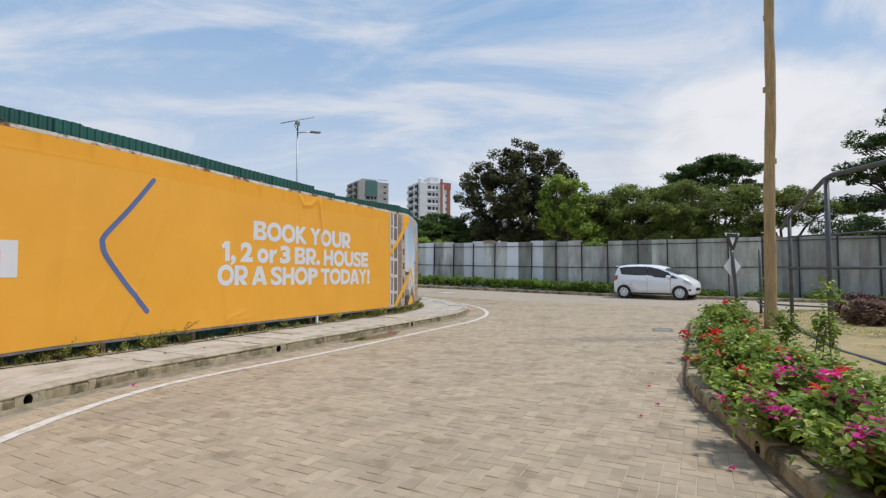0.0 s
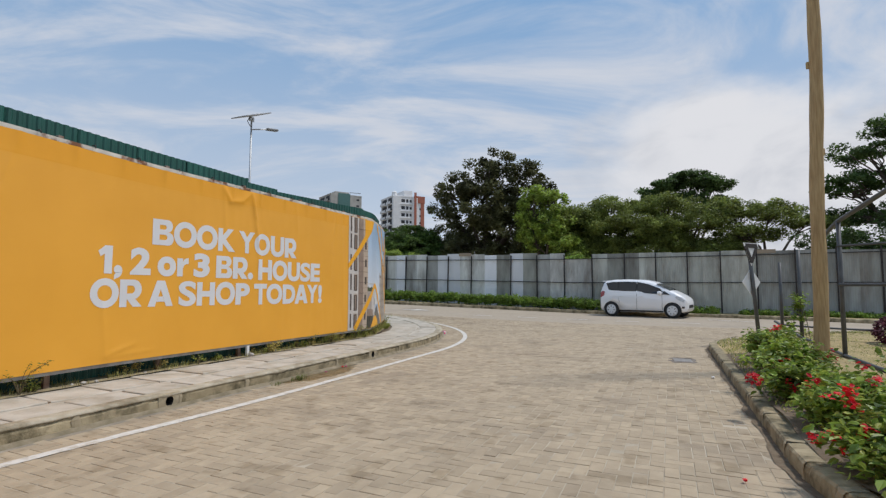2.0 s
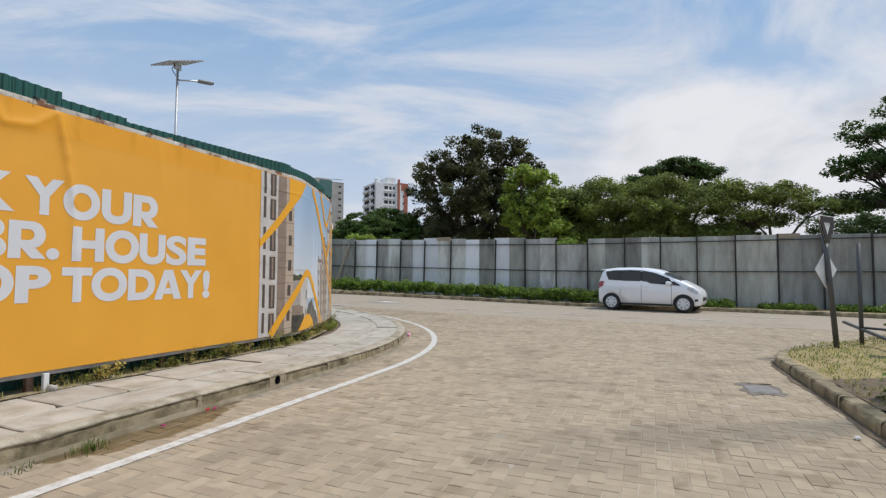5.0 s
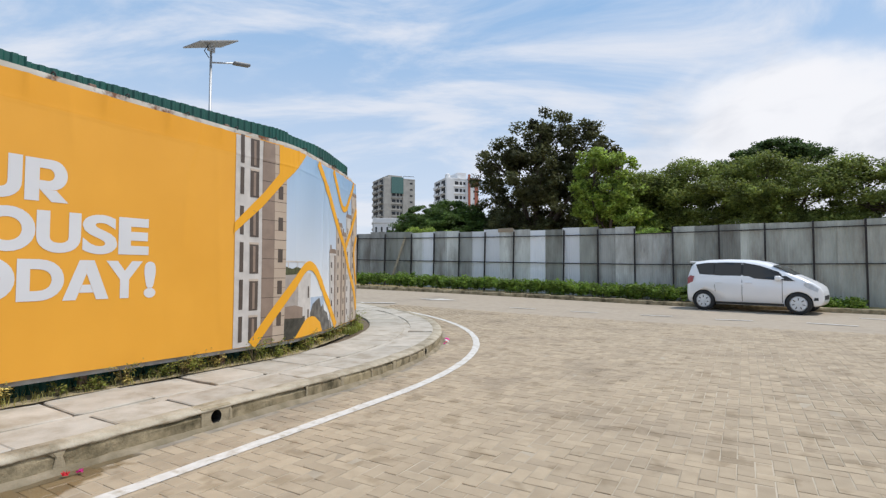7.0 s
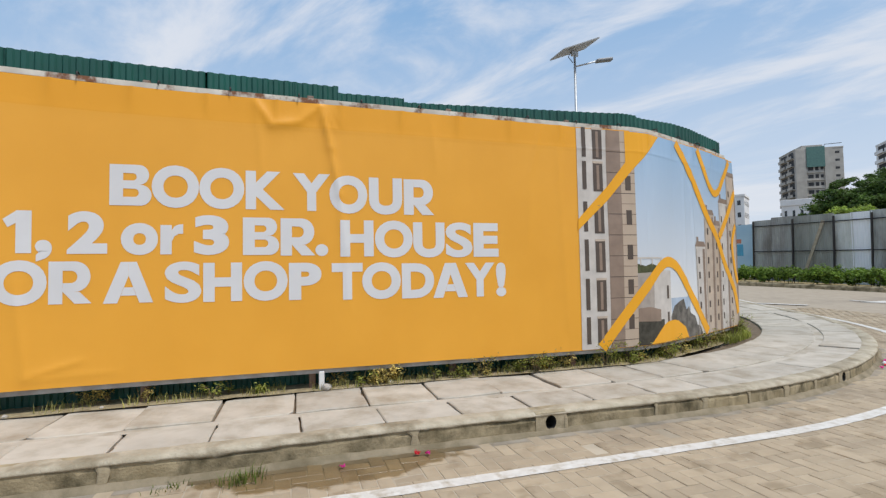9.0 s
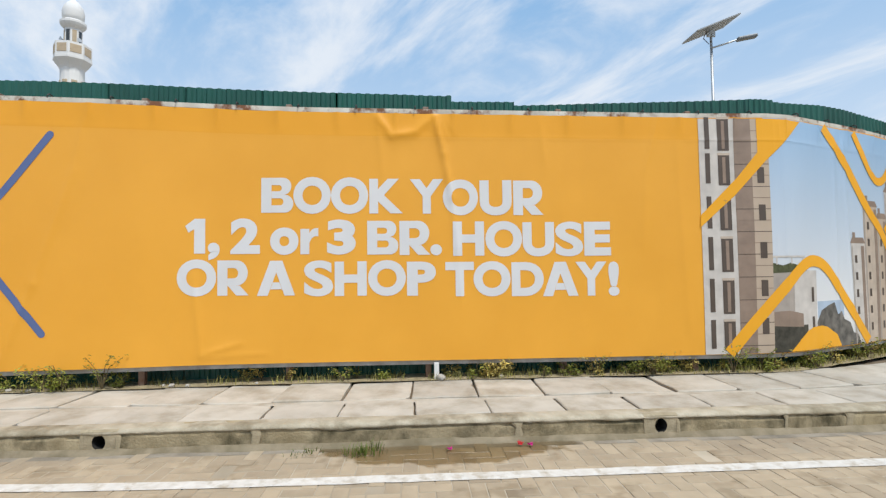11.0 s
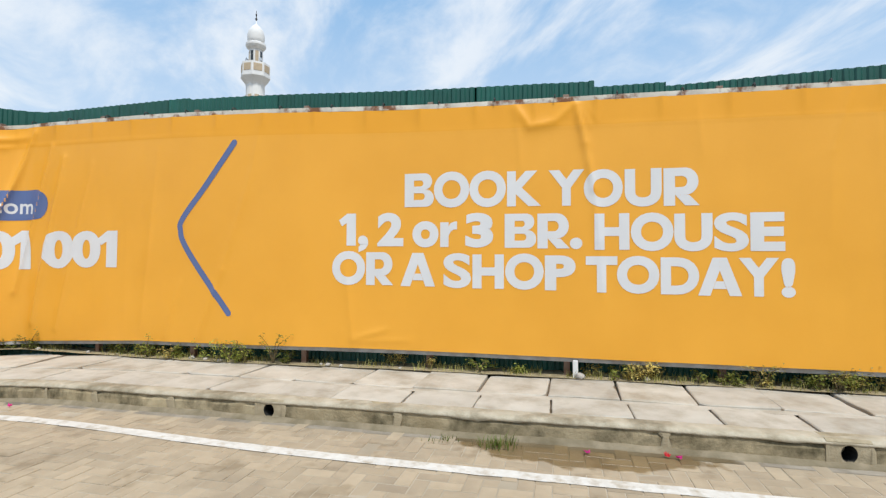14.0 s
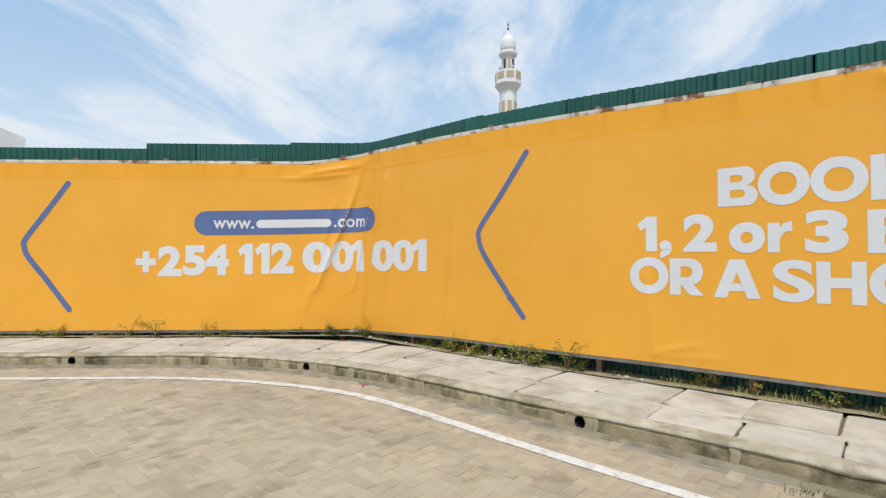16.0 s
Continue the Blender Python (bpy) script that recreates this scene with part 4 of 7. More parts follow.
SLOGAN = (("B", 7.432, 7.755, 1.882, 2.237),
          ("O", 7.755, 8.134, 1.866, 2.245),
          ("O", 8.134, 8.512, 1.863, 2.240),
          ("K", 8.523, 8.864, 1.865, 2.223),
          ("Y", 8.938, 9.282, 1.860, 2.218),
          ("O", 9.276, 9.641, 1.840, 2.213),
          ("U", 9.658, 9.991, 1.836, 2.203),
          ("R", 10.008, 10.323, 1.838, 2.198),
          ("1", 6.683, 6.879, 1.475, 1.825),
          (",", 6.904, 7.022, 1.404, 1.584),
          ("2", 7.127, 7.422, 1.466, 1.826),
          ("o", 7.522, 7.808, 1.452, 1.730),
          ("r", 7.826, 8.007, 1.456, 1.722),
          ("3", 8.094, 8.383, 1.448, 1.806),
          ("B", 8.499, 8.815, 1.445, 1.790),
          ("R", 8.827, 9.142, 1.437, 1.787),
          (".", 9.141, 9.261, 1.430, 1.544),
          ("H", 9.375, 9.698, 1.422, 1.776),
          ("O", 9.710, 10.093, 1.409, 1.778),
          ("U", 10.098, 10.429, 1.406, 1.763),
          ("S", 10.440, 10.735, 1.404, 1.766),
          ("E", 10.746, 11.029, 1.408, 1.763),
          ("O", 6.604, 6.989, 1.045, 1.417),
          ("R", 7.000, 7.312, 1.049, 1.403),
          ("A", 7.394, 7.774, 1.042, 1.394),
          ("S", 7.862, 8.155, 1.029, 1.392),
          ("H", 8.169, 8.492, 1.029, 1.378),
          ("O", 8.504, 8.888, 1.022, 1.388),
          ("P", 8.899, 9.196, 1.021, 1.368),
          ("T", 9.292, 9.587, 1.008, 1.360),
          ("O", 9.581, 9.964, 1.001, 1.364),
          ("D", 9.975, 10.311, 1.000, 1.350),
          ("A", 10.300, 10.673, 0.994, 1.348),
          ("Y", 10.645, 10.977, 0.993, 1.346),
          ("!", 10.993, 11.109, 0.987, 1.345),
          ("+", -1.128, -0.824, 1.172, 1.509),
          ("2", -0.798, -0.432, 1.111, 1.591),
          ("5", -0.415, -0.065, 1.121, 1.604),
          ("4", -0.083, 0.294, 1.130, 1.615),
          ("1", 0.425, 0.654, 1.143, 1.630),
          ("1", 0.681, 0.910, 1.150, 1.639),
          ("2", 0.927, 1.281, 1.157, 1.648),
          ("0", 1.414, 1.876, 1.171, 1.665),
          ("0", 1.858, 2.215, 1.182, 1.679),
          ("1", 2.152, 2.430, 1.189, 1.687),
          ("0", 2.631, 3.134, 1.203, 1.677),
          ("0", 3.098, 3.541, 1.214, 1.672),
          ("1", 3.496, 3.793, 1.222, 1.668))
for ch, s0, s1, z0, z1 in SLOGAN:
    glyph(ch, s0, s1, z0, z1, 0.02 if ch in "BR" else 0.035 if ch in "SA" else 0.05)
printed("chevron", brush([nearer(*q) for q in ((5.36, 2.68), (5.0, 2.2), (4.68, 1.80), (4.655, 1.66), (4.71, 1.5), (4.94, 1.17), (5.31, 0.70))], 0.07), BLUE_INK, 0.007, "dark blue chevron")
printed("chevron", brush([(-2.27, 2.57), (-2.6, 2.12), (-2.91, 1.70), (-2.93, 1.58), (-2.87, 1.42), (-2.58, 1.05), (-2.23, 0.59)], 0.085), BLUE_INK, 0.007, "dark blue chevron")
printed("pill", brush([(-0.13, 1.955), (0.6, 1.965), (1.4, 1.98), (2.49, 2.02)], 0.385), BLUE_INK, 0.007, "blue rounded panel")
word("www.", -0.02, 0.62, 1.87, 2.07, 0.018, name="lettering")
printed("lettering", brush([(0.72, 1.945), (1.3, 1.955), (1.78, 1.965)], 0.13), WHITE_INK, 0.012, "plain white bar")
word(".com", 1.88, 2.44, 1.90, 2.1, 0.018, name="lettering")

# the printed picture at the banner's end
SKY_PRINT = bpy.data.materials.new("printed_sky")
SKY_PRINT.use_nodes = True
sn, sl = SKY_PRINT.node_tree.nodes, SKY_PRINT.node_tree.links
s_co, s_sep, s_rng, s_rmp = sn.new("ShaderNodeTexCoord"), sn.new("ShaderNodeSeparateXYZ"), sn.new("ShaderNodeMapRange"), sn.new("ShaderNodeValToRGB")
s_rng.inputs[1].default_value, s_rng.inputs[2].default_value = 0.8, 2.8
sl.new(s_co.outputs["Object"], s_sep.inputs[0])
sl.new(s_sep.outputs["Z"], s_rng.inputs[0])
sl.new(s_rng.outputs[0], s_rmp.inputs[0])
s_rmp.color_ramp.elements[0].color, s_rmp.color_ramp.elements[1].color = (0.72, 0.72, 0.72, 1), (0.3, 0.47, 0.68, 1)
sl.new(s_rmp.outputs[0], sn["Principled BSDF"].inputs["Base Color"])
sn["Principled BSDF"].inputs["Roughness"].default_value = 0.35


def ink(name, c, d=0.8, scale=8):
    return mat(name, c, tuple(v * d for v in c), scale=scale, rough=0.42)


BEIGE, BROWN, PALE, WIN, GREYW, DARKP = ink("printed_beige", (0.56, 0.46, 0.37)), ink("printed_brown", (0.3, 0.22, 0.17)), ink("printed_pale", (0.62, 0.58, 0.54)), ink("printed_window", (0.1, 0.075, 0.06)), ink("printed_grey", (0.42, 0.37, 0.33)), ink("printed_tree", (0.07, 0.065, 0.05), 0.4, 20)
rect = lambda a, b, c, d: poly([(a, c), (b, c), (b, d), (a, d)])
zb, zt = 0.36, 2.855
PRINT_ROCK = mat("printed_rock", (0.2, 0.185, 0.165), (0.05, 0.047, 0.042), scale=11, rough=0.42)
STONEF = mat("printed_stone_face", (0.5, 0.4, 0.31), (0.45, 0.355, 0.27), scale=4, rough=0.42)
SEA = ink("printed_sea", (0.45, 0.55, 0.68))
printed("printed_sky", rect(12.72, 15.84, zb, zt + 0.01), SKY_PRINT, 0.006)
printed("printed_tower", rect(12.005, 12.765, zb, zt), PALE, 0.009)
printed("printed_shaded_face", rect(12.385, 12.575, zb, zt), BROWN, 0.012)
printed("printed_stone_face", rect(12.575, 12.765, zb, zt), STONEF, 0.012)
for z, h in ((0.40, 0.3), (0.78, 0.35), (1.22, 0.35), (1.66, 0.34), (2.14, 0.32), (2.51, 0.34)):
    printed("printed_window", rect(12.21, 12.335, z, z + h), WIN, 0.015)
    printed("printed_curtain", rect(12.255, 12.29, z + 0.02, z + h - 0.02), BROWN, 0.018)
    printed("printed_window", rect(12.07, 12.122, z + 0.02, z + h + 0.02), WIN, 0.015)
    printed("printed_sill", rect(12.205, 12.34, z + h, z + h + 0.025), BEIGE, 0.015)
for z in (0.56, 0.96, 1.36, 1.76, 2.16):
    printed("printed_window", rect(12.63, 12.705, z, z + 0.17), WIN, 0.015)
for k in range(20):
    z = 0.44 + 0.12 * k
    printed("printed_joint", rect(12.385, 12.765, z, z + 0.007), BROWN if k % 2 else WIN, 0.014)
printed("printed_house", rect(12.765, 13.03, zb, 1.23), GREYW, 0.009)
printed("printed_house_side", poly([(13.03, zb), (13.39, zb), (13.43, 1.22), (13.03, 1.23)]), PALE, 0.011)
for z in (0.56, 0.88):
    printed("printed_window", rect(13.32, 13.365, z, z + 0.16), WIN, 0.014)
printed("printed_shade", rect(12.765, 13.24, zb, 0.64), DARKP, 0.013)
printed("printed_porch", poly([(12.765, 0.64), (13.16, 0.62), (13.16, 0.76), (12.95, 0.80), (12.765, 0.79)]), BROWN, 0.014)
printed("printed_roof_plants", poly([(12.765, 1.2), (13.24, 1.22), (13.26, 1.30), (13.1, 1.28), (12.98, 1.31), (12.88, 1.28), (12.765, 1.31)]), ink("printed_green", (0.1, 0.11, 0.05), 0.5, 25), 0.013)
printed("printed_pergola", rect(12.765, 13.22, 1.365, 1.385), PALE, 0.013)
for u in (12.80, 12.99, 13.18):
    printed("printed_pergola_post", rect(u, u + 0.016, 1.29, 1.365), PALE, 0.013)
printed("printed_sea", rect(13.43, 13.95, 0.7, 0.88), SEA, 0.008)
printed("printed_rocks", poly([(13.41, zb), (14.3, zb), (14.24, 0.47), (14.12, 0.5), (14.06, 0.62), (13.95, 0.66), (13.9, 0.76), (13.82, 0.72), (13.76, 0.86), (13.64, 0.83), (13.58, 0.74), (13.5, 0.78), (13.41, 0.66)]), PRINT_ROCK, 0.011)
for a, b, h, m in ((14.16, 14.46, 1.53, PALE), (14.46, 14.80, 1.98, BEIGE), (14.78, 15.04, 1.84, STONEF), (15.02, 15.42, 2.18, PALE), (15.40, 15.84, 2.62, BEIGE)):
    printed("printed_tower", rect(a, b, zb, h), m, 0.009 if m is BEIGE else 0.011)
    printed("printed_cap", poly([(a - 0.02, h), (b + 0.02, h), (b - 0.03, h + 0.07), (a + 0.04, h + 0.07)]), BROWN, 0.012)
    printed("printed_turret", rect(a + 0.05, a + 0.11, h + 0.07, h + 0.13), BROWN, 0.012)
    printed("printed_edge", rect(b - 0.08, b - 0.015, zb, h - 0.03), BROWN, 0.013)
    printed("printed_edge", rect(a + 0.015, a + 0.04, zb, h - 0.03), GREYW, 0.013)
    for k in range(int((h - 0.5) / 0.2)):
        printed("printed_window", rect(a + 0.08, a + 0.13, 0.5 + 0.2 * k, 0.59 + 0.2 * k), WIN, 0.014, step=0.2)
SW = mat("orange_print", (0.84, 0.4, 0.028), (0.8, 0.375, 0.024), scale=1.6, rough=0.46, spec=0.28)
printed("swoosh", poly([(11.99, 1.69), (12.38, 2.03), (12.73, 2.40), (13.24, 2.855), (12.64, 2.855), (12.64, 2.49), (12.40, 2.21), (12.0, 1.82)]), SW, 0.018)
printed("swoosh", brush([(12.26, 0.37), (12.61, 0.75), (12.98, 1.12), (13.22, 1.29), (13.42, 1.325), (13.64, 1.24), (13.9, 0.98), (14.21, 0.64), (14.45, 0.38)], 0.125, cap=False), SW, 0.018)
printed("swoosh", poly([(12.96, 0.365), (13.11, 0.49), (13.23, 0.57), (13.33, 0.605), (13.48, 0.615), (13.59, 0.595), (13.78, 0.5), (13.86, 0.365)]), SW, 0.018)
printed("swoosh", brush([(13.7, 2.85), (14.11, 2.46), (14.51, 2.0), (14.91, 1.66), (15.22, 1.28), (15.61, 0.90), (15.76, 0.54)], 0.12, cap=False), SW, 0.018)
printed("swoosh", brush([(15.8, 2.41), (15.43, 2.05), (15.2, 1.85), (15.0, 1.68)], 0.11, cap=False), SW, 0.020)
printed("swoosh", brush([(15.74, 1.88), (15.57, 1.6), (15.65, 1.24), (15.77, 1.0)], 0.09, cap=False), SW, 0.022)
printed("swoosh", brush([(14.32, 2.85), (14.56, 2.51), (14.72, 2.36), (14.87, 2.3), (15.04, 2.35), (15.25, 2.54), (15.6, 2.85)], 0.1, cap=False), SW, 0.018)
# ---- far side of the road: kerb, hedge, sheet fence ----
FK = Line([(x, far_kerb(x)) for x in np.arange(-34, 18.1, 0.5)])
kerb_run("far_kerb", FK, FK.s[-1], -1, "weathered grey kerb along the far verge", (), 6, -0.02, False)


def verge():
    bm = bmesh.new()
    prev = None
    for x in np.arange(-34, 30.1, 1.0):
        y0, y1 = far_kerb(min(x, 17)) + 0.14, fence_y(max(-24, x)) + 9
        row = [bm.verts.new((x, y0, lie(x, y0) + 0.11)), bm.verts.new((x, y1, lie(x, y1) + 0.12))]
        if prev:
            bm.faces.new((prev[0], row[0], row[1], prev[1]))
        prev = row
    return tagged(part("verge", bm, GRASSY), "earth and grass verge before the sheet fence", "verge", kind="structure")


verge()


def scatter_leaves(rng, centres, radius, per, size, flat=0.0):
    """Quads bent along the middle, strewn round the centres."""
    c = np.repeat(np.asarray(centres, float), per, axis=0)
    n = len(c)
    d = rng.normal(size=(n, 3))
    d /= np.linalg.norm(d, axis=1)[:, None]
    r = np.repeat(np.broadcast_to(radius, (len(centres),)), per)
    p = c + d * (r * rng.random(n) ** 0.45)[:, None] * np.array([1, 1, 1 - flat])
    a = rng.normal(size=(n, 3))
    a[:, 2] *= 0.55
    a /= np.linalg.norm(a, axis=1)[:, None]
    up = rng.normal(size=(n, 3)) * 0.6 + np.array([0, 0, 1.0]) + d * 0.5
    b = np.cross(a, up)
    b /= np.linalg.norm(b, axis=1)[:, None] + 1e-9
    nn = np.cross(a, b)
    l = size * rng.uniform(0.6, 1.3, n)[:, None]
    v = np.stack([p - a * l * 0.5, p + b * l * 0.3 + nn * l * 0.1, p + a * l * 0.6 - nn * l * 0.08, p - b * l * 0.3 + nn * l * 0.1], 1).reshape(-1, 3)
    f = np.arange(n * 4).reshape(-1, 4)
    return v, f


def oval_leaves(rng, centres, radius, per, size, width=0.32):
    """Pointed oval leaves folded along the midrib, tips drooping."""
    c = np.repeat(np.asarray(centres, float), per, axis=0)
    n = len(c)
    p = c + rng.normal(size=(n, 3)) * radius * 0.6
    a = rng.normal(size=(n, 3))
    a[:, 2] = a[:, 2] * 0.35 - 0.15
    a /= np.linalg.norm(a, axis=1)[:, None]
    up = rng.normal(size=(n, 3)) * 0.45 + np.array([0, 0, 1.0])
    b = np.cross(a, up)
    b /= np.linalg.norm(b, axis=1)[:, None] + 1e-9
    nn = np.cross(b, a)
    l = size * rng.uniform(0.6, 1.25, n)[:, None]
    w = l * width
    lift = nn * l * 0.06
    v = np.stack([p, p + a * l * 0.3 + b * w + lift, p + a * l * 0.65 + b * w * 0.75 + lift, p + a * l - nn * l * 0.1, p + a * l * 0.65 - b * w * 0.75 + lift, p + a * l * 0.3 - b * w + lift], 1).reshape(-1, 3)
    k = np.arange(n)[:, None] * 6
    return v, np.concatenate([k + np.array([0, 1, 2, 3]), k + np.array([0, 3, 4, 5])])


def leaf_object(name, v, f, material, parent=None):
    return raw(name, v.tolist(), f.tolist(), material, parent)


def hedge():
    """Trimmed low hedge in clumps behind the far kerb."""
    rng = np.random.default_rng(11)
    for k, x0 in enumerate(np.arange(-20.5, -3.2, 2.4)):
        cs = []
        for _ in range(230):
            x = x0 + rng.random() * 2.5
            if x > -2.9:
                continue
            t = rng.random()
            y = far_kerb(x) + 0.35 + 0.85 * t
            hgt = 0.5 + 0.09 * noise.noise((x * 1.3, 1, 2)) + 0.06 * rng.normal()
            z = lie(x, y) + 0.12 + hgt * (0.2 + 0.8 * rng.random() ** 0.6)
            cs.append((x, y, z))
        v, f = scatter_leaves(rng, cs, 0.13, 22, 0.10)
        h = thing("hedge", label="low trimmed green hedge along the kerb", category="hedge", group="hedge along the fence")
        leaf_object("foliage", v, f, LEAF_HEDGE, h)
        bm = bmesh.new()
        for _ in range(10):
            x = x0 + rng.random() * 2.3
            y = far_kerb(x) + 0.4 + 0.7 * rng.random()
            z = lie(x, y) + 0.1
            tube(bm, [(x, y, z), (x + rng.normal() * 0.05, y, z + 0.25), (x + rng.normal() * 0.1, y + rng.normal() * 0.1, z + 0.45)], [0.012, 0.009, 0.004], 5)
        part("stalk", bm, BARK, h)["kind"] = "stuff"


hedge()
rng_w = np.random.default_rng(21)
for x0, x1, hh in ((-0.2, 0.9, 0.24), (1.8, 3.4, 0.13), (4.0, 8.5, 0.12)):
    cs = [(x, fence_y(x) - 0.2 - 0.9 * rng_w.random(), 0.14 + lie(x, 28) + hh * rng_w.random() ** 1.5) for x in rng_w.uniform(x0, x1, int(90 * (x1 - x0)))]
    v, f = scatter_leaves(rng_w, cs, 0.12, 14, 0.10)
    tagged(leaf_object("creeper", v, f, LEAF_HEDGE), "low green creeper at the foot of the fence", "plant", group="plants at the fence")

FENCE_POSTS = (-19.12, -17.62, -16.22, -15.05, -13.79, -12.53, -11.18, -8.95, -7.5, -6.06, -4.66, -3.09, -1.66, -0.28, 1.09, 2.5, 3.9, 5.3, 6.7, 8.1, 9.5, 11.0, 12.5, 14.0, 15.5, 17.0)


def fence():
    fen = thing("fence", label="tall fence of grey galvanised sheets on dark steel posts", category="fence", kind="structure")
    rng = random.Random(14)
    light_at = ((2, 1), (4, 1), (5, 0), (6, 1), (7, 0))
    for i in range(len(FENCE_POSTS) - 1):
        x0, x1 = FENCE_POSTS[i], FENCE_POSTS[i + 1]
        n = 2 if x1 - x0 < 1.8 else 3
        for k in range(n):
            a, b = x0 + (x1 - x0) * k / n - 0.03, x0 + (x1 - x0) * (k + 1) / n + 0.03
            mid = (a + b) / 2
            top = 3.13 - 0.008 * (mid + 19) + rng.uniform(-0.03, 0.07)
            if -6.06 < mid < -4.66:
                top = 2.72 + rng.uniform(-0.02, 0.02)
            elif mid > -4.66:
                top = 2.95 + rng.uniform(-0.01, 0.03) - (0.02 * (mid - 1) if mid > 1 else 0)
            bm = bmesh.new()
            prev = None
            m = int((b - a) / 0.038)
            off = rng.uniform(0.0, 0.03)
            lean = rng.uniform(-0.02, 0.02)
            for q in range(m + 1):
                x = a + (b - a) * q / m
                y = fence_y(x) + 0.03 + off + 0.009 * (q % 2)
                g = lie(x, y)
                row = [bm.verts.new((x + lean, y, g + 0.1)), bm.verts.new((x, y, max(top, g + 2.0) + (0.004 * (q % 2))))]
                if prev:
                    bm.faces.new((prev[0], row[0], row[1], prev[1]))
                prev = row
            light = (i, k) in light_at
            tan = abs(mid + 11.4) < 0.3 and not light
            ob = part("sheet", bm, GALV_LIGHT if light else GALV_DARK if i > 14 else GALV_WORN if i > 9 or (i, k) in ((1, 0), (1, 1), (6, 2), (7, 1)) else GALV, fen, "bright galvanised sheet" if light else "")
            ob.modifiers.new("thickness", "SOLIDIFY").thickness = 0.002
            if tan or (mid > 2.6 and mid < 3.2):
                bm = bmesh.new()
                box(bm, (a, fence_y(mid) + 0.0, top - 0.12), (b, fence_y(mid) + 0.02, top + 0.05))
                part("patch", bm, GALV_TAN, fen, "weathered tan strip at the top")
    for i, x in enumerate(FENCE_POSTS):
        y = fence_y(x) - 0.02
        g = lie(x, y)
        top = 2.93 if x > -4.7 else 3.02 - 0.008 * (x + 19)
        bm = bmesh.new()
        lx = 0.1 if x < -8 else 0.0
        vs = box(bm, (-0.027, -0.027, 0), (0.027, 0.027, top - g))
        for v in vs:
            if v.co.z > 1:
                v.co.x += lx * 0.6
        part("post", bm, DARK_STEEL, fen).location = (x, y, g + 0.05)
    for frac, name in ((0.52, "mid_rail"), (0.945, "top_rail")):
        for i in range(len(FENCE_POSTS) - 1):
            x0, x1 = FENCE_POSTS[i], FENCE_POSTS[i + 1]
            bm = bmesh.new()
            ends = []
            for x in (x0, x1):
                y = fence_y(x) - 0.02
                top = 2.9 if x > -4.7 else 3.0 - 0.008 * (x + 19)
                g = lie(x, y)
                ends.append((x, y, g + (top - g) * frac))
            tube(bm, ends, 0.025, 4)
            part(name, bm, DARK_STEEL, fen)
    return fen


fence()
bm = bmesh.new()
box(bm, (-0.05, -0.02, 0), (0.05, 0.02, 2.55))
ob = tagged(part("plank", bm, mat("raw_plank", (0.45, 0.38, 0.28), (0.32, 0.26, 0.18), scale=8, rough=0.85)), "pale timber plank leaning on the sheet fence", "plank")
ob.matrix_world = pose(-17.25, 28.12, 0.48, -3, 18, 13)
# pale blue site poster past the fence's end
bm = bmesh.new()
box(bm, (-2.6, -0.03, 0.3), (0.0, 0.03, 2.55))
poster = tagged(part("poster_board", bm, mat("pale_blue_print", (0.42, 0.58, 0.68), (0.3, 0.48, 0.62), scale=1.2, rough=0.5)), "pale blue printed hoarding board past the fence", "board")
poster.matrix_world = pose(-19.25, 28.05, 0.45, 0, 0, 8)
for x, z, w, h, c in ((-0.7, 1.2, 0.55, 0.5, (0.06, 0.35, 0.55)), (-0.65, 1.75, 0.3, 0.18, (0.6, 0.2, 0.1)), (-1.6, 0.9, 0.8, 0.5, (0.1, 0.4, 0.6))):
    bm = bmesh.new()
    box(bm, (x - w / 2, -0.036, z), (x + w / 2, -0.031, z + h))
    part("printed_patch", bm, ink("poster_print", c), poster)


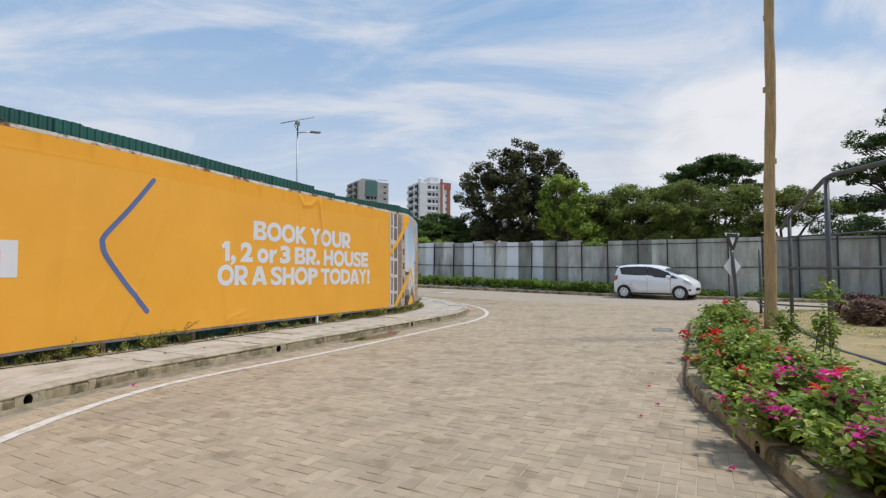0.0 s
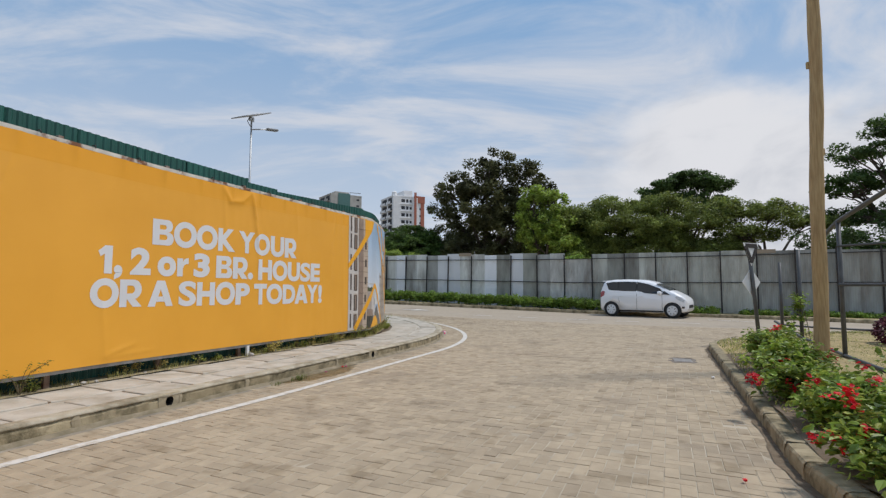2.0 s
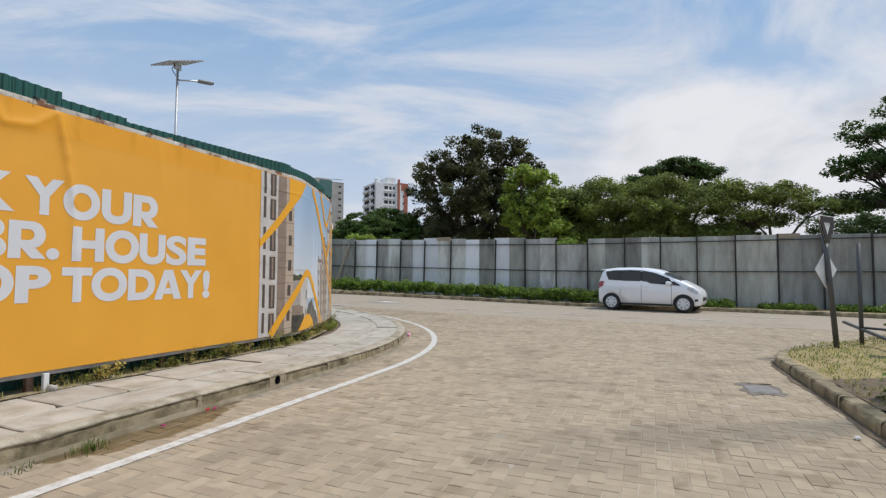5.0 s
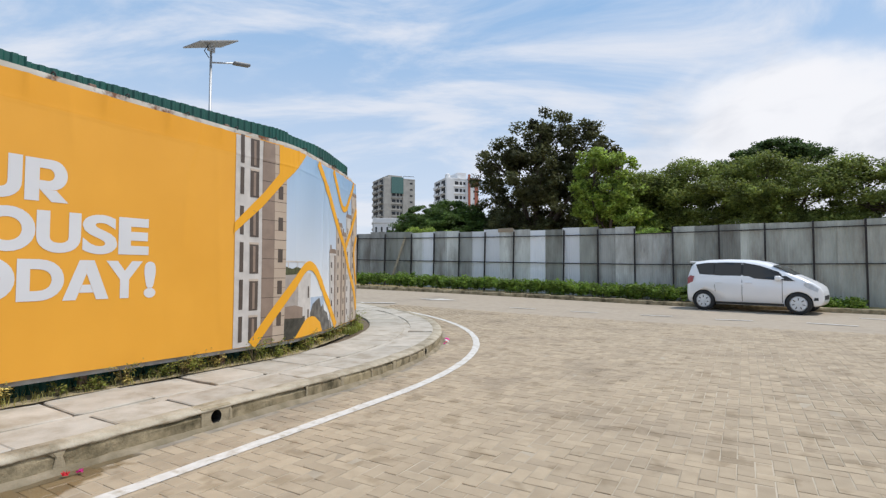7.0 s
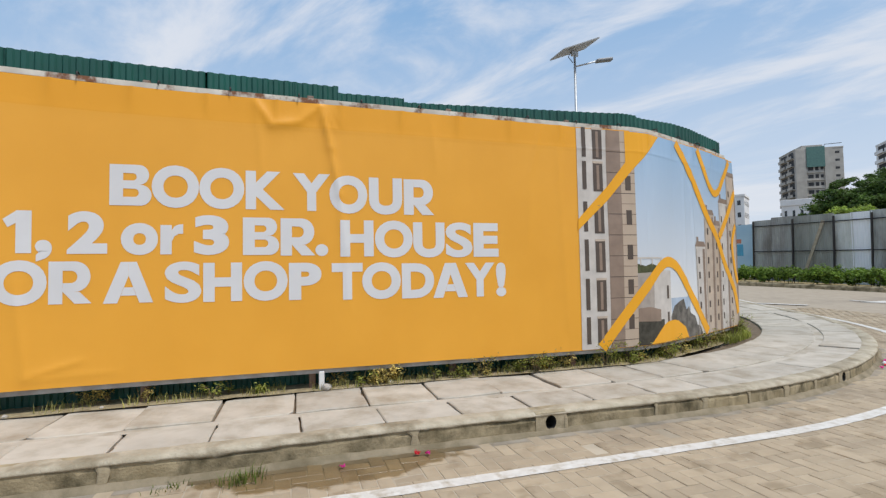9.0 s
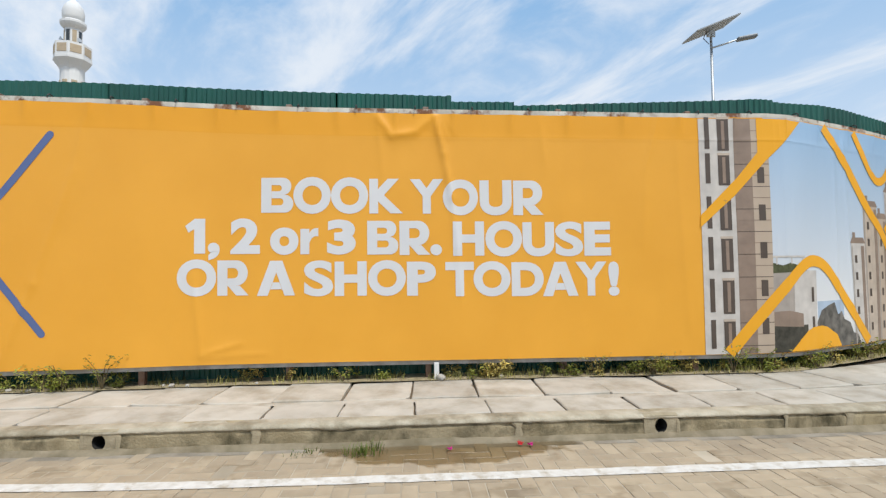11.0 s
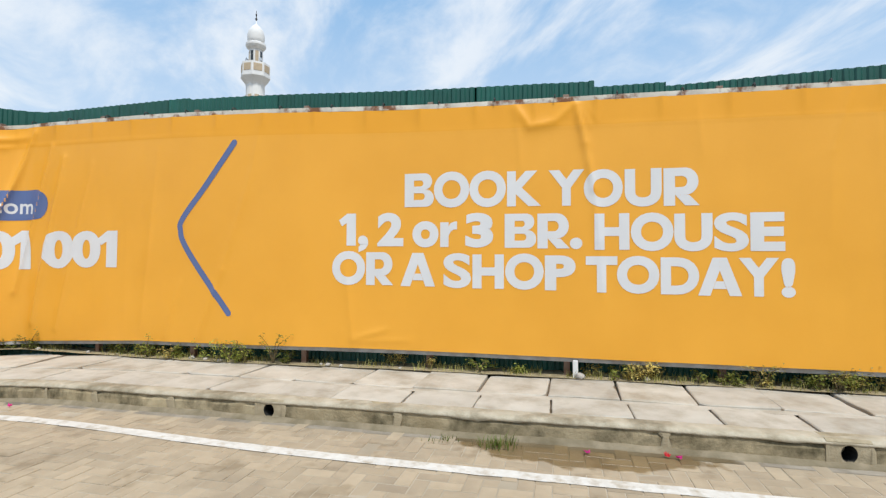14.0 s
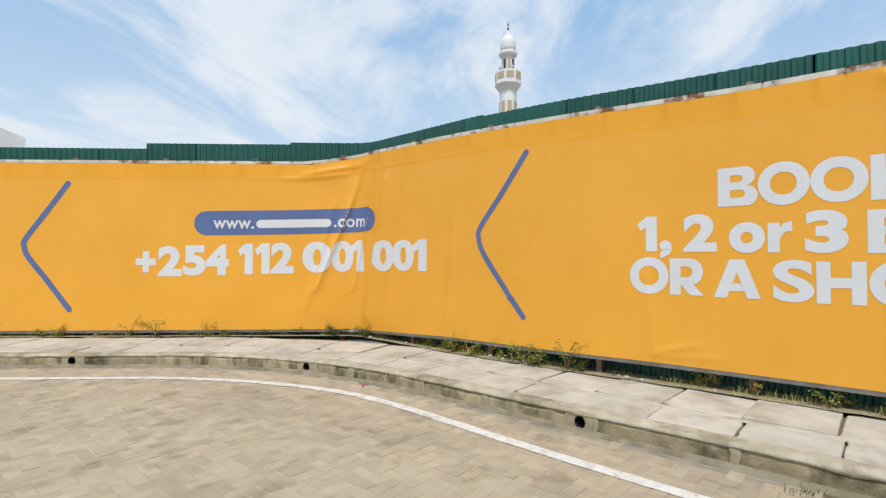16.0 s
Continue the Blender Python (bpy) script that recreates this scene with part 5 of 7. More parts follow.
# ---- parked car ----
def car():
    root = thing("parked_car", (-2.03, 27.15, 0), -13.6, "clean silver-white compact hatchback parked against the far kerb", "car")
    CARP = mat("silver_white_paint", (0.88, 0.885, 0.9), (0.86, 0.865, 0.88), scale=2, rough=0.2, spec=0.6, metal=0.12)
    GLASS = glass_mat("tinted_glass", (0.015, 0.018, 0.02))
    RUBBER = mat("tyre_rubber", (0.02, 0.02, 0.02), (0.03, 0.03, 0.03), scale=20, rough=0.8)
    RIM = mat("wheel_cover", (0.78, 0.79, 0.8), (0.7, 0.71, 0.72), scale=8, rough=0.35, metal=0.0)
    BLACK = mat("black_trim", (0.02, 0.02, 0.022), (0.03, 0.03, 0.03), scale=9, rough=0.6)
    # length x: rear -1.98, front 1.98; stations of the body's upper line
    st = [(-1.82, 0.55, 0.88, 0.60), (-1.80, 0.34, 0.98, 0.74), (-1.76, 0.27, 1.22, 0.80), (-1.68, 0.24, 1.50, 0.83), (-1.54, 0.22, 1.595, 0.845), (-1.2, 0.21, 1.635, 0.848), (-0.6, 0.21, 1.645, 0.848), (0.0, 0.21, 1.62, 0.848),
          (0.4, 0.21, 1.545, 0.848), (0.75, 0.21, 1.40, 0.848), (1.05, 0.22, 1.225, 0.846), (1.3, 0.22, 1.09, 0.842), (1.5, 0.23, 1.00, 0.83), (1.72, 0.24, 0.90, 0.79), (1.88, 0.27, 0.80, 0.70), (1.96, 0.34, 0.68, 0.58), (1.985, 0.42, 0.58, 0.5)]
    st = [(x if x < 1.3 else 1.3 + (x - 1.3) * 0.78, a, b, c) for x, a, b, c in st]
    belt = lambda x: min(0.98 - 0.06 * (x + 1.2) * 0.35, 2.0)

    def half(x, z, hw, zt):
        """Half the car's width at a height: bulged sides, cabin leaning in."""
        bz = min(belt(x), zt - 0.02)
        if z > bz:
            t = (z - bz) / max(zt - bz, 0.05)
            return hw * (1 - 0.05 * min(1, (z - bz) / 0.1) - 0.16 * t * min(1, (zt - bz) / 0.4) - 0.30 * max(0, t - 0.82) / 0.18 * 0.5)
        return hw * (1 - 0.06 * ((0.62 - z) / 0.4) ** 2)

    bm = bmesh.new()
    rings = []
    for x, zb_, zt_, hw in st:
        fr = [0, 0.08, 0.25, 0.42, 0.55, 0.68, 0.8, 0.9, 0.97, 1.0]
        ring = []
        for s_ in (1, -1):
            pts = []
            for q in fr:
                z = zb_ + (zt_ - zb_) * q
                y = half(x, z, hw, zt_)
                if q == 0:
                    y *= 0.88
                if q == 1.0:
                    y *= 0.6
                pts.append((x, s_ * y, z))
            ring += pts if s_ == 1 else pts[::-1]
        rings.append([bm.verts.new(p) for p in ring])
    n = len(rings[0])
    for u, v in zip(rings, rings[1:]):
        for k in range(n):
            bm.faces.new((u[k], u[(k + 1) % n], v[(k + 1) % n], v[k]))
    bm.faces.new(rings[0])
    bm.faces.new(rings[-1][::-1])
    bmesh.ops.recalc_face_normals(bm, faces=bm.faces)
    body = part("body", bm, [CARP, BLACK], root, smooth=True)
    cutters = []
    for x in (-1.275, 1.275):
        cb = bmesh.new()
        bmesh.ops.create_cone(cb, cap_ends=True, segments=32, radius1=0.345, radius2=0.345, depth=2.2, matrix=Matrix.Translation((x, 0, 0.32)) @ Matrix.Rotation(math.pi / 2, 4, "X"))
        co = new("cut", mesh_of("cut", cb, BLACK))
        co.matrix_world = root.matrix_world
        cutters.append(co)
        bo = body.modifiers.new("arch", "BOOLEAN")
        bo.operation, bo.object, bo.solver = "DIFFERENCE", co, "EXACT"
    bpy.context.view_layer.update()
    done = bpy.data.meshes.new_from_object(body.evaluated_get(bpy.context.evaluated_depsgraph_get()))
    body.modifiers.clear()
    body.data = done
    for co in cutters:
        bpy.data.objects.remove(co)
    # wheel wells close the arches inside
    for x in (-1.275, 1.275):
        cb = bmesh.new()
        box(cb, (x - 0.36, -0.6, 0.2), (x + 0.36, 0.6, 0.68))
        part("wheel_well", cb, BLACK, root)
        for s_ in (1, -1):
            wb = bmesh.new()
            prof = [(0.0, 0.30), (0.02, 0.315), (0.06, 0.318), (0.15, 0.318), (0.185, 0.305), (0.19, 0.22)]
            seg = 32
            rr = [[wb.verts.new((r * math.cos(2 * math.pi * k / seg), w, r * math.sin(2 * math.pi * k / seg))) for k in range(seg)] for w, r in prof]
            for a, b in zip(rr, rr[1:]):
                for k in range(seg):
                    wb.faces.new((a[k], a[(k + 1) % seg], b[(k + 1) % seg], b[k]))
            wb.faces.new(rr[0])
            bmesh.ops.recalc_face_normals(wb, faces=wb.faces)
            wheel = thing("wheel")
            wheel.parent = root
            wheel.matrix_local = pose(x, s_ * 0.665, 0.318, 0, 0, 0 if s_ > 0 else 180)
            part("tyre", wb, RUBBER, wheel, smooth=True)
            rb = bmesh.new()
            bmesh.ops.create_cone(rb, cap_ends=True, segments=32, radius1=0.225, radius2=0.19, depth=0.03, matrix=Matrix.Translation((0, 0.172, 0)) @ Matrix.Rotation(-math.pi / 2, 4, "X"))
            part("rim", rb, RIM, wheel, "silver wheel cover")
            for k in range(7):
                sb = bmesh.new()
                box(sb, (-0.012, 0.185, 0.1), (0.012, 0.193, 0.165), Matrix.Rotation(2 * math.pi * k / 7, 4, "Y"))
                part("rim_slot", sb, BLACK, wheel, "dark slot of the cover")
            hb = bmesh.new()
            bmesh.ops.create_cone(hb, cap_ends=True, segments=16, radius1=0.045, radius2=0.035, depth=0.02, matrix=Matrix.Translation((0, 0.195, 0)) @ Matrix.Rotation(-math.pi / 2, 4, "X"))
            part("hub_cap", hb, RIM, wheel)
    xs_, zt_, hw_, zb_ = [s[0] for s in st], [s[2] for s in st], [s[3] for s in st], [s[1] for s in st]

    def skin(x, z, s_, off):
        return (x, s_ * (half(x, z, np.interp(x, xs_, hw_), np.interp(x, xs_, zt_)) + off), z)

    def panel(name, outline, material, s_, off=0.006, step=0.08, label=""):
        pb = poly(outline)
        grid_cut(pb, step)
        for v in pb.verts:
            v.co = skin(v.co.x, v.co.y, s_, off)
        bmesh.ops.recalc_face_normals(pb, faces=pb.faces)
        return part(name, pb, material, root, label, smooth=True)

    for s_ in (-1, 1):
        panel("window_band", [(-1.53, 1.48), (-1.40, 1.17), (-0.98, 1.12), (-0.2, 1.06), (1.0, 0.985), (1.2, 0.975), (0.80, 1.235), (0.56, 1.33), (0.3, 1.43), (-0.14, 1.525), (-0.6, 1.54), (-1.2, 1.53)], BLACK, s_, 0.006)
        panel("rear_quarter_window", [(-1.48, 1.46), (-1.36, 1.19), (-0.98, 1.14), (-0.98, 1.515), (-1.2, 1.51)], GLASS, s_, 0.010, label="dark tinted window")
        panel("rear_window", [(-0.95, 1.135), (-0.2, 1.08), (-0.2, 1.515), (-0.6, 1.525), (-0.95, 1.515)], GLASS, s_, 0.010, label="dark tinted window")
        panel("front_window", [(-0.14, 1.075), (0.9, 1.01), (0.55, 1.30), (0.3, 1.41), (-0.14, 1.505)], GLASS, s_, 0.010, label="dark window")
        panel("quarter_glass", [(0.98, 0.995), (1.18, 0.985), (0.78, 1.22), (0.68, 1.24)], BLACK, s_, 0.008)
        for x in (-0.17, 0.88):
            panel("door_gap", [(x, 0.33), (x + 0.012, 0.33), (x + 0.012, 1.0), (x, 1.0)], BLACK, s_, 0.004)
        panel("door_gap", [(-0.92, 0.62), (-0.91, 0.62), (-0.96, 1.0), (-0.972, 1.0)], BLACK, s_, 0.004)
        panel("sill", [(-0.92, 0.235), (0.92, 0.235), (0.92, 0.30), (-0.92, 0.30)], BLACK, s_, 0.006)
        for x in (-0.82, 0.02):
            hb = rounded_box((-0.1, -0.02, -0.016), (0.1, 0.02, 0.016), 0.012, 2)
            ob_ = part("door_handle", hb, CARP, root)
            ob_.location = skin(x, 0.9, s_, 0.01)
        mb = rounded_box((-0.07, -0.1, -0.075), (0.09, 0.1, 0.075), 0.045, 3)
        ob_ = part("wing_mirror", mb, CARP, root, smooth=True)
        ob_.location = skin(0.78, 1.05, s_, 0.1)
        panel("tail_lamp", [(-1.79, 0.83), (-1.60, 0.92), (-1.56, 1.10), (-1.73, 1.13), (-1.78, 1.0)], mat("red_lamp", (0.4, 0.05, 0.05), (0.35, 0.12, 0.12), scale=9, rough=0.2), s_, 0.012)
        panel("headlamp", [(1.40, 0.87), (1.46, 0.80), (1.72, 0.66), (1.74, 0.76), (1.62, 0.85), (1.44, 0.93)], mat("clear_lamp", (0.62, 0.64, 0.66), (0.45, 0.47, 0.5), scale=14, rough=0.15), s_, 0.012)
        panel("fog_lamp", [(1.62, 0.42), (1.73, 0.42), (1.73, 0.5), (1.65, 0.5)], BLACK, s_, 0.008)
    # windscreen and tailgate glass
    for name, x0, x1, shr in (("windscreen", 0.62, 1.16, 0.78), ("rear_screen", -1.67, -1.75, 0.74)):
        gb = bmesh.new()
        rows = []
        for q in np.linspace(0, 1, 6):
            x = x0 + (x1 - x0) * q
            zt = np.interp(x, xs_, zt_)
            hw = np.interp(x, xs_, hw_) * shr
            rows.append([gb.verts.new((x + (0.01 if x > 0 else -0.012), hw * t, zt + 0.006 - 0.02 * abs(t))) for t in np.linspace(-1, 1, 7)])
        for a, b in zip(rows, rows[1:]):
            for k in range(6):
                gb.faces.new((a[k], a[k + 1], b[k + 1], b[k]))
        part(name, gb, GLASS, root, smooth=True)
    gb = rounded_box((1.79, -0.4, 0.42), (1.84, 0.4, 0.56), 0.02, 2)
    part("grille", gb, BLACK, root)
    pb = rounded_box((-1.84, -0.26, 0.62), (-1.81, 0.26, 0.74), 0.005, 1)
    part("number_plate", pb, WHITE_INK, root)
    ab = tube(bmesh.new(), [(-1.45, 0, 1.6), (-1.6, 0, 1.74)], [0.006, 0.003], 6)
    part("aerial", ab, BLACK, root)
    part("rear_spoiler", rounded_box((-1.76, -0.58, 1.54), (-1.5, 0.58, 1.585), 0.018, 2), CARP, root)
    return root


car()


# ---- trees behind the fence ----
def tree(name, at, height, blobs, leaf, size, label, clumps=170, per=90, spread=0.75, seed=1, flat=0.35, trunk=0.3):
    """Trunk with limbs and a crown of leaf clumps on the given blobs (dx, dy, z, rx, rz)."""
    rng = np.random.default_rng(seed)
    x, y = at
    g = lie(x, min(y, 40))
    root = thing(name, (0, 0, 0), 0, label, "tree", "trees behind the fence")
    cs, total = [], sum(b[3] ** 2 * max(b[4], 0.4) for b in blobs)
    bm = bmesh.new()
    fork = Vector((x, y, g + height * 0.3))
    tube(bm, [(x, y, g - 0.1), (x + rng.normal() * 0.1, y, g + height * 0.15), tuple(fork)], [trunk * 1.25, trunk, trunk * 0.8], 9)
    for dx, dy, z, rx, rz in blobs:
        k = max(10, int(clumps * rx ** 2 * max(rz, 0.4) / total))
        d = rng.normal(size=(k, 3))
        d /= np.linalg.norm(d, axis=1)[:, None]
        r = rng.random(k) ** 0.3
        pts = np.stack([x + dx + d[:, 0] * rx * r, y + dy + d[:, 1] * rx * r, g + z + d[:, 2] * rz * r], 1)
        cs.append(pts)
        end = Vector((x + dx, y + dy, g + z))
        mid = fork.lerp(end, 0.55) + Vector((rng.normal() * 0.3, rng.normal() * 0.3, 0.3))
        tube(bm, [tuple(fork), tuple(mid), tuple(end)], [trunk * 0.55, trunk * 0.32, trunk * 0.12], 7)
        for p in pts[:: max(1, k // 9)]:
            q = Vector(p)
            tube(bm, [tuple(mid.lerp(end, rng.random())), tuple(mid.lerp(q, 0.6) + Vector((0, 0, 0.25))), tuple(q)], [trunk * 0.16, trunk * 0.1, 0.012], 5)
    part("trunk", bm, BARK, root, smooth=True)
    cs = np.concatenate(cs)
    rad = spread * rng.uniform(0.6, 1.35, len(cs))
    v, f = scatter_leaves(rng, cs, rad, int(per * 1.5), size * 0.8, flat)
    leaf_object("crown", v, f, leaf, root)
    return root


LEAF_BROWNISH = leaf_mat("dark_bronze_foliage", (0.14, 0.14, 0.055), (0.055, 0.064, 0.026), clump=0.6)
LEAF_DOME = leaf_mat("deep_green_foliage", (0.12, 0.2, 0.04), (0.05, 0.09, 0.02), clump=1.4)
tree("tree", (-15.2, 43.0), 9, [(-3.9, 0, 8.0, 1.5, 1.2), (-2.6, 0, 9.4, 1.7, 1.4), (-0.6, 0, 10.0, 2.0, 1.6), (0.9, 0, 11.1, 1.7, 1.3), (3.0, 0.5, 10.1, 1.9, 1.4), (0.3, -0.5, 7.6, 3.0, 2.2), (-2.8, 0.5, 5.6, 2.3, 1.8), (2.4, 0.3, 5.6, 2.6, 2.2), (-0.4, 0.5, 3.8, 3.8, 1.6), (4.2, 0, 8.0, 1.7, 1.7), (4.0, 0.5, 5.5, 1.8, 1.8)],
     LEAF_BROWNISH, 0.30, "tall dark broadleaf tree with a ragged crown", 430, 85, 0.62, 3, 0.2, 0.34)
tree("tree", (-9.4, 39.5), 7, [(-0.6, 0, 7.6, 1.15, 1.0), (0.7, 0, 7.3, 1.0, 0.9), (-1.5, 0, 5.9, 1.1, 1.0), (0.5, 0, 5.6, 1.5, 1.1), (1.5, 0, 4.2, 1.1, 1.1), (-1.0, 0, 4.3, 1.0, 0.8), (2.3, 0, 3.1, 0.9, 0.8)],
     LEAF_LIGHT, 0.27, "bright green leafy tree lit by the sky", 150, 62, 0.42, 4, 0.2, 0.2)
tree("tree", (-8.6, 42.6), 7, [(1.9, 0, 6.4, 1.3, 0.9), (0.2, 0, 6.0, 2.0, 1.2), (2.6, 0, 5.4, 1.5, 1.2), (-0.6, 0, 4.4, 2.6, 1.6), (1.8, 0, 3.8, 2.4, 1.5)],
     LEAF_MID, 0.24, "mid-green broadleaf tree behind the brighter one", 260, 90, 0.6, 16, 0.2, 0.24)
tree("tree", (-5.2, 42.5), 7, [(-2.2, 0, 6.9, 2.4, 0.7), (1.2, 0.3, 7.4, 2.6, 0.6), (-0.6, 0, 6.0, 3.6, 0.8), (2.4, 0, 5.6, 2.6, 0.9), (-2.2, 0.2, 4.2, 2.8, 1.2), (1.2, 0.2, 3.8, 3.4, 1.3), (-3.2, 0, 5.4, 1.8, 0.9)],
     LEAF_MID, 0.2, "spreading mid-green tree with layered feathery crown", 420, 105, 0.62, 5, 0.45, 0.26)
tree("tree", (0.0, 43.5), 7, [(-1.6, 0, 7.4, 2.5, 0.6), (1.6, 0.2, 7.1, 2.3, 0.6), (0.2, 0, 6.0, 3.2, 0.7), (-1.6, 0.2, 4.5, 2.6, 1.0), (1.8, 0.2, 3.9, 2.6, 0.9)],
     LEAF_MID, 0.2, "spreading mid-green tree with layered feathery crown", 300, 105, 0.62, 6, 0.45, 0.26)
tree("tree", (2.6, 108.0), 20, [(-5.6, 0, 18.2, 2.6, 0.9), (-3.6, 0, 20.6, 3.3, 1.3), (0.4, 0, 21.8, 3.6, 1.2), (4.2, 0, 20.4, 3.5, 1.4), (4.8, 0, 17.0, 2.4, 1.3), (-7.4, 0, 17.0, 2.6, 1.0), (-6.4, 0, 19.4, 2.8, 1.1), (0.0, 0, 18.0, 3.4, 1.0)],
     LEAF_DARK, 0.5, "tall flat-topped dark tree far behind the others", 280, 80, 1.1, 7, 0.5, 0.5)
tree("tree", (5.0, 43.0), 7, [(-2.0, 0, 6.6, 2.0, 0.6), (0.4, 0.2, 6.5, 2.0, 0.6), (2.4, 0, 5.6, 1.9, 0.45), (-1.2, 0, 5.0, 2.2, 0.6), (-2.6, 0.2, 3.4, 2.2, 0.8), (1.6, 0.3, 2.6, 2.4, 0.4)],
     LEAF_MID, 0.2, "feathery green tree with open tiers of branches", 210, 95, 0.6, 8, 0.5, 0.22)
tree("tree", (14.2, 44.0), 9, [(-3.2, 0, 10.2, 2.0, 0.7), (-0.6, 0, 11.6, 2.6, 0.8), (2.6, 0, 10.6, 2.6, 0.9), (-4.4, 0, 8.0, 1.9, 0.6), (-1.6, 0, 8.4, 2.8, 0.8), (-3.6, 0, 6.0, 2.3, 0.7), (1.0, 0, 6.4, 3.4, 1.0), (3.6, 0, 8.0, 2.6, 1.0)],
     LEAF_DARK, 0.26, "tall dark tree with tiered spreading branches", 300, 90, 0.7, 9, 0.5, 0.4)
tree("tree", (9.6, 41.0), 5, [(-1.6, 0, 4.0, 2.2, 0.9), (1.8, 0, 4.2, 2.6, 1.0), (0, 0, 3.0, 3.6, 0.9)], LEAF_DARK, 0.22, "low dark tree behind the fence", 130, 90, 0.6, 12, 0.4, 0.2)
tree("tree", (-23.0, 42.5), 6, [(0.6, 0, 3.4, 4.3, 2.7), (0.6, 0, 3.2, 4.6, 2.0), (0.6, 0, 3.0, 3.6, 1.4)],
     LEAF_DOME, 0.2, "dark umbrella-shaped tree with a dense domed crown", 1700, 70, 0.45, 10, 0.55, 0.3)
tree("bush", (-20.2, 35.5), 3, [(0, 0, 2.9, 1.0, 0.5), (1.8, 0.3, 2.7, 0.9, 0.4), (-1.2, 0, 2.5, 0.9, 0.5)], LEAF_LIGHT, 0.17, "light green bush rising behind the fence", 60, 80, 0.4, 13, 0.3, 0.08)
tree("bush", (-5.2, 31.5), 3, [(-0.6, 0, 2.5, 0.8, 0.5), (0.4, 0, 2.35, 0.7, 0.5)], LEAF_HEDGE, 0.12, "green bush spilling over the low sheet of the fence", 50, 80, 0.32, 15, 0.3, 0.06)


# ---- far buildings ----
CONC = mat("weathered_concrete_wall", (0.44, 0.42, 0.38), (0.33, 0.315, 0.285), scale=0.5, rough=0.9)
WHITEW = mat("white_painted_wall", (0.76, 0.76, 0.75), (0.66, 0.66, 0.66), scale=0.4, rough=0.8)
REDW = mat("terracotta_wall", (0.4, 0.14, 0.09), (0.33, 0.11, 0.07), scale=0.5, rough=0.85)
DARKWIN = glass_mat("far_window", (0.03, 0.035, 0.04), 0.2)
NET = mat("green_building_net", (0.1, 0.2, 0.18), (0.07, 0.15, 0.14), scale=1.5, rough=0.9)


def lathe(prof, n=24):
    bm = bmesh.new()
    rings = [[bm.verts.new((r * math.cos(2 * math.pi * k / n), r * math.sin(2 * math.pi * k / n), z)) for k in range(n)] for z, r in prof]
    for a, b in zip(rings, rings[1:]):
        for k in range(n):
            bm.faces.new((a[k], a[(k + 1) % n], b[(k + 1) % n], b[k]))
    bm.faces.new(rings[0][::-1])
    bm.faces.new(rings[-1])
    return bm


def building(name, at, rz, w, d, h, wall, storeys, cols, label, z0=0.0, roof_h=0.8):
    b = thing(name, (*at, 0), rz, label, "building")
    part("wall", rounded_box((-w / 2, -d / 2, z0), (w / 2, d / 2, h), 0.05, 1), wall, b)
    part("roof", rounded_box((-w / 2 - 0.2, -d / 2 - 0.2, h), (w / 2 + 0.2, d / 2 + 0.2, h + roof_h), 0.05, 1), wall, b)
    fl = (h - z0) / storeys
    for side in ("front", "right"):
        span = w if side == "front" else d
        for i in range(storeys):
            for c in range(cols):
                u = (c + 0.5) / cols * span - span / 2
                ww, wh = span / cols * 0.32, fl * 0.4
                z = z0 + fl * (i + 0.3)
                win = bmesh.new()
                if side == "front":
                    box(win, (u - ww / 2, -d / 2 - 0.03, z), (u + ww / 2, -d / 2 + 0.1, z + wh))
                else:
                    box(win, (w / 2 - 0.1, u - ww / 2, z), (w / 2 + 0.03, u + ww / 2, z + wh))
                part("window", win, DARKWIN, b)
    return b


OPEN = mat("dark_unglazed_opening", (0.05, 0.052, 0.055), (0.03, 0.03, 0.033), scale=1, rough=0.8)


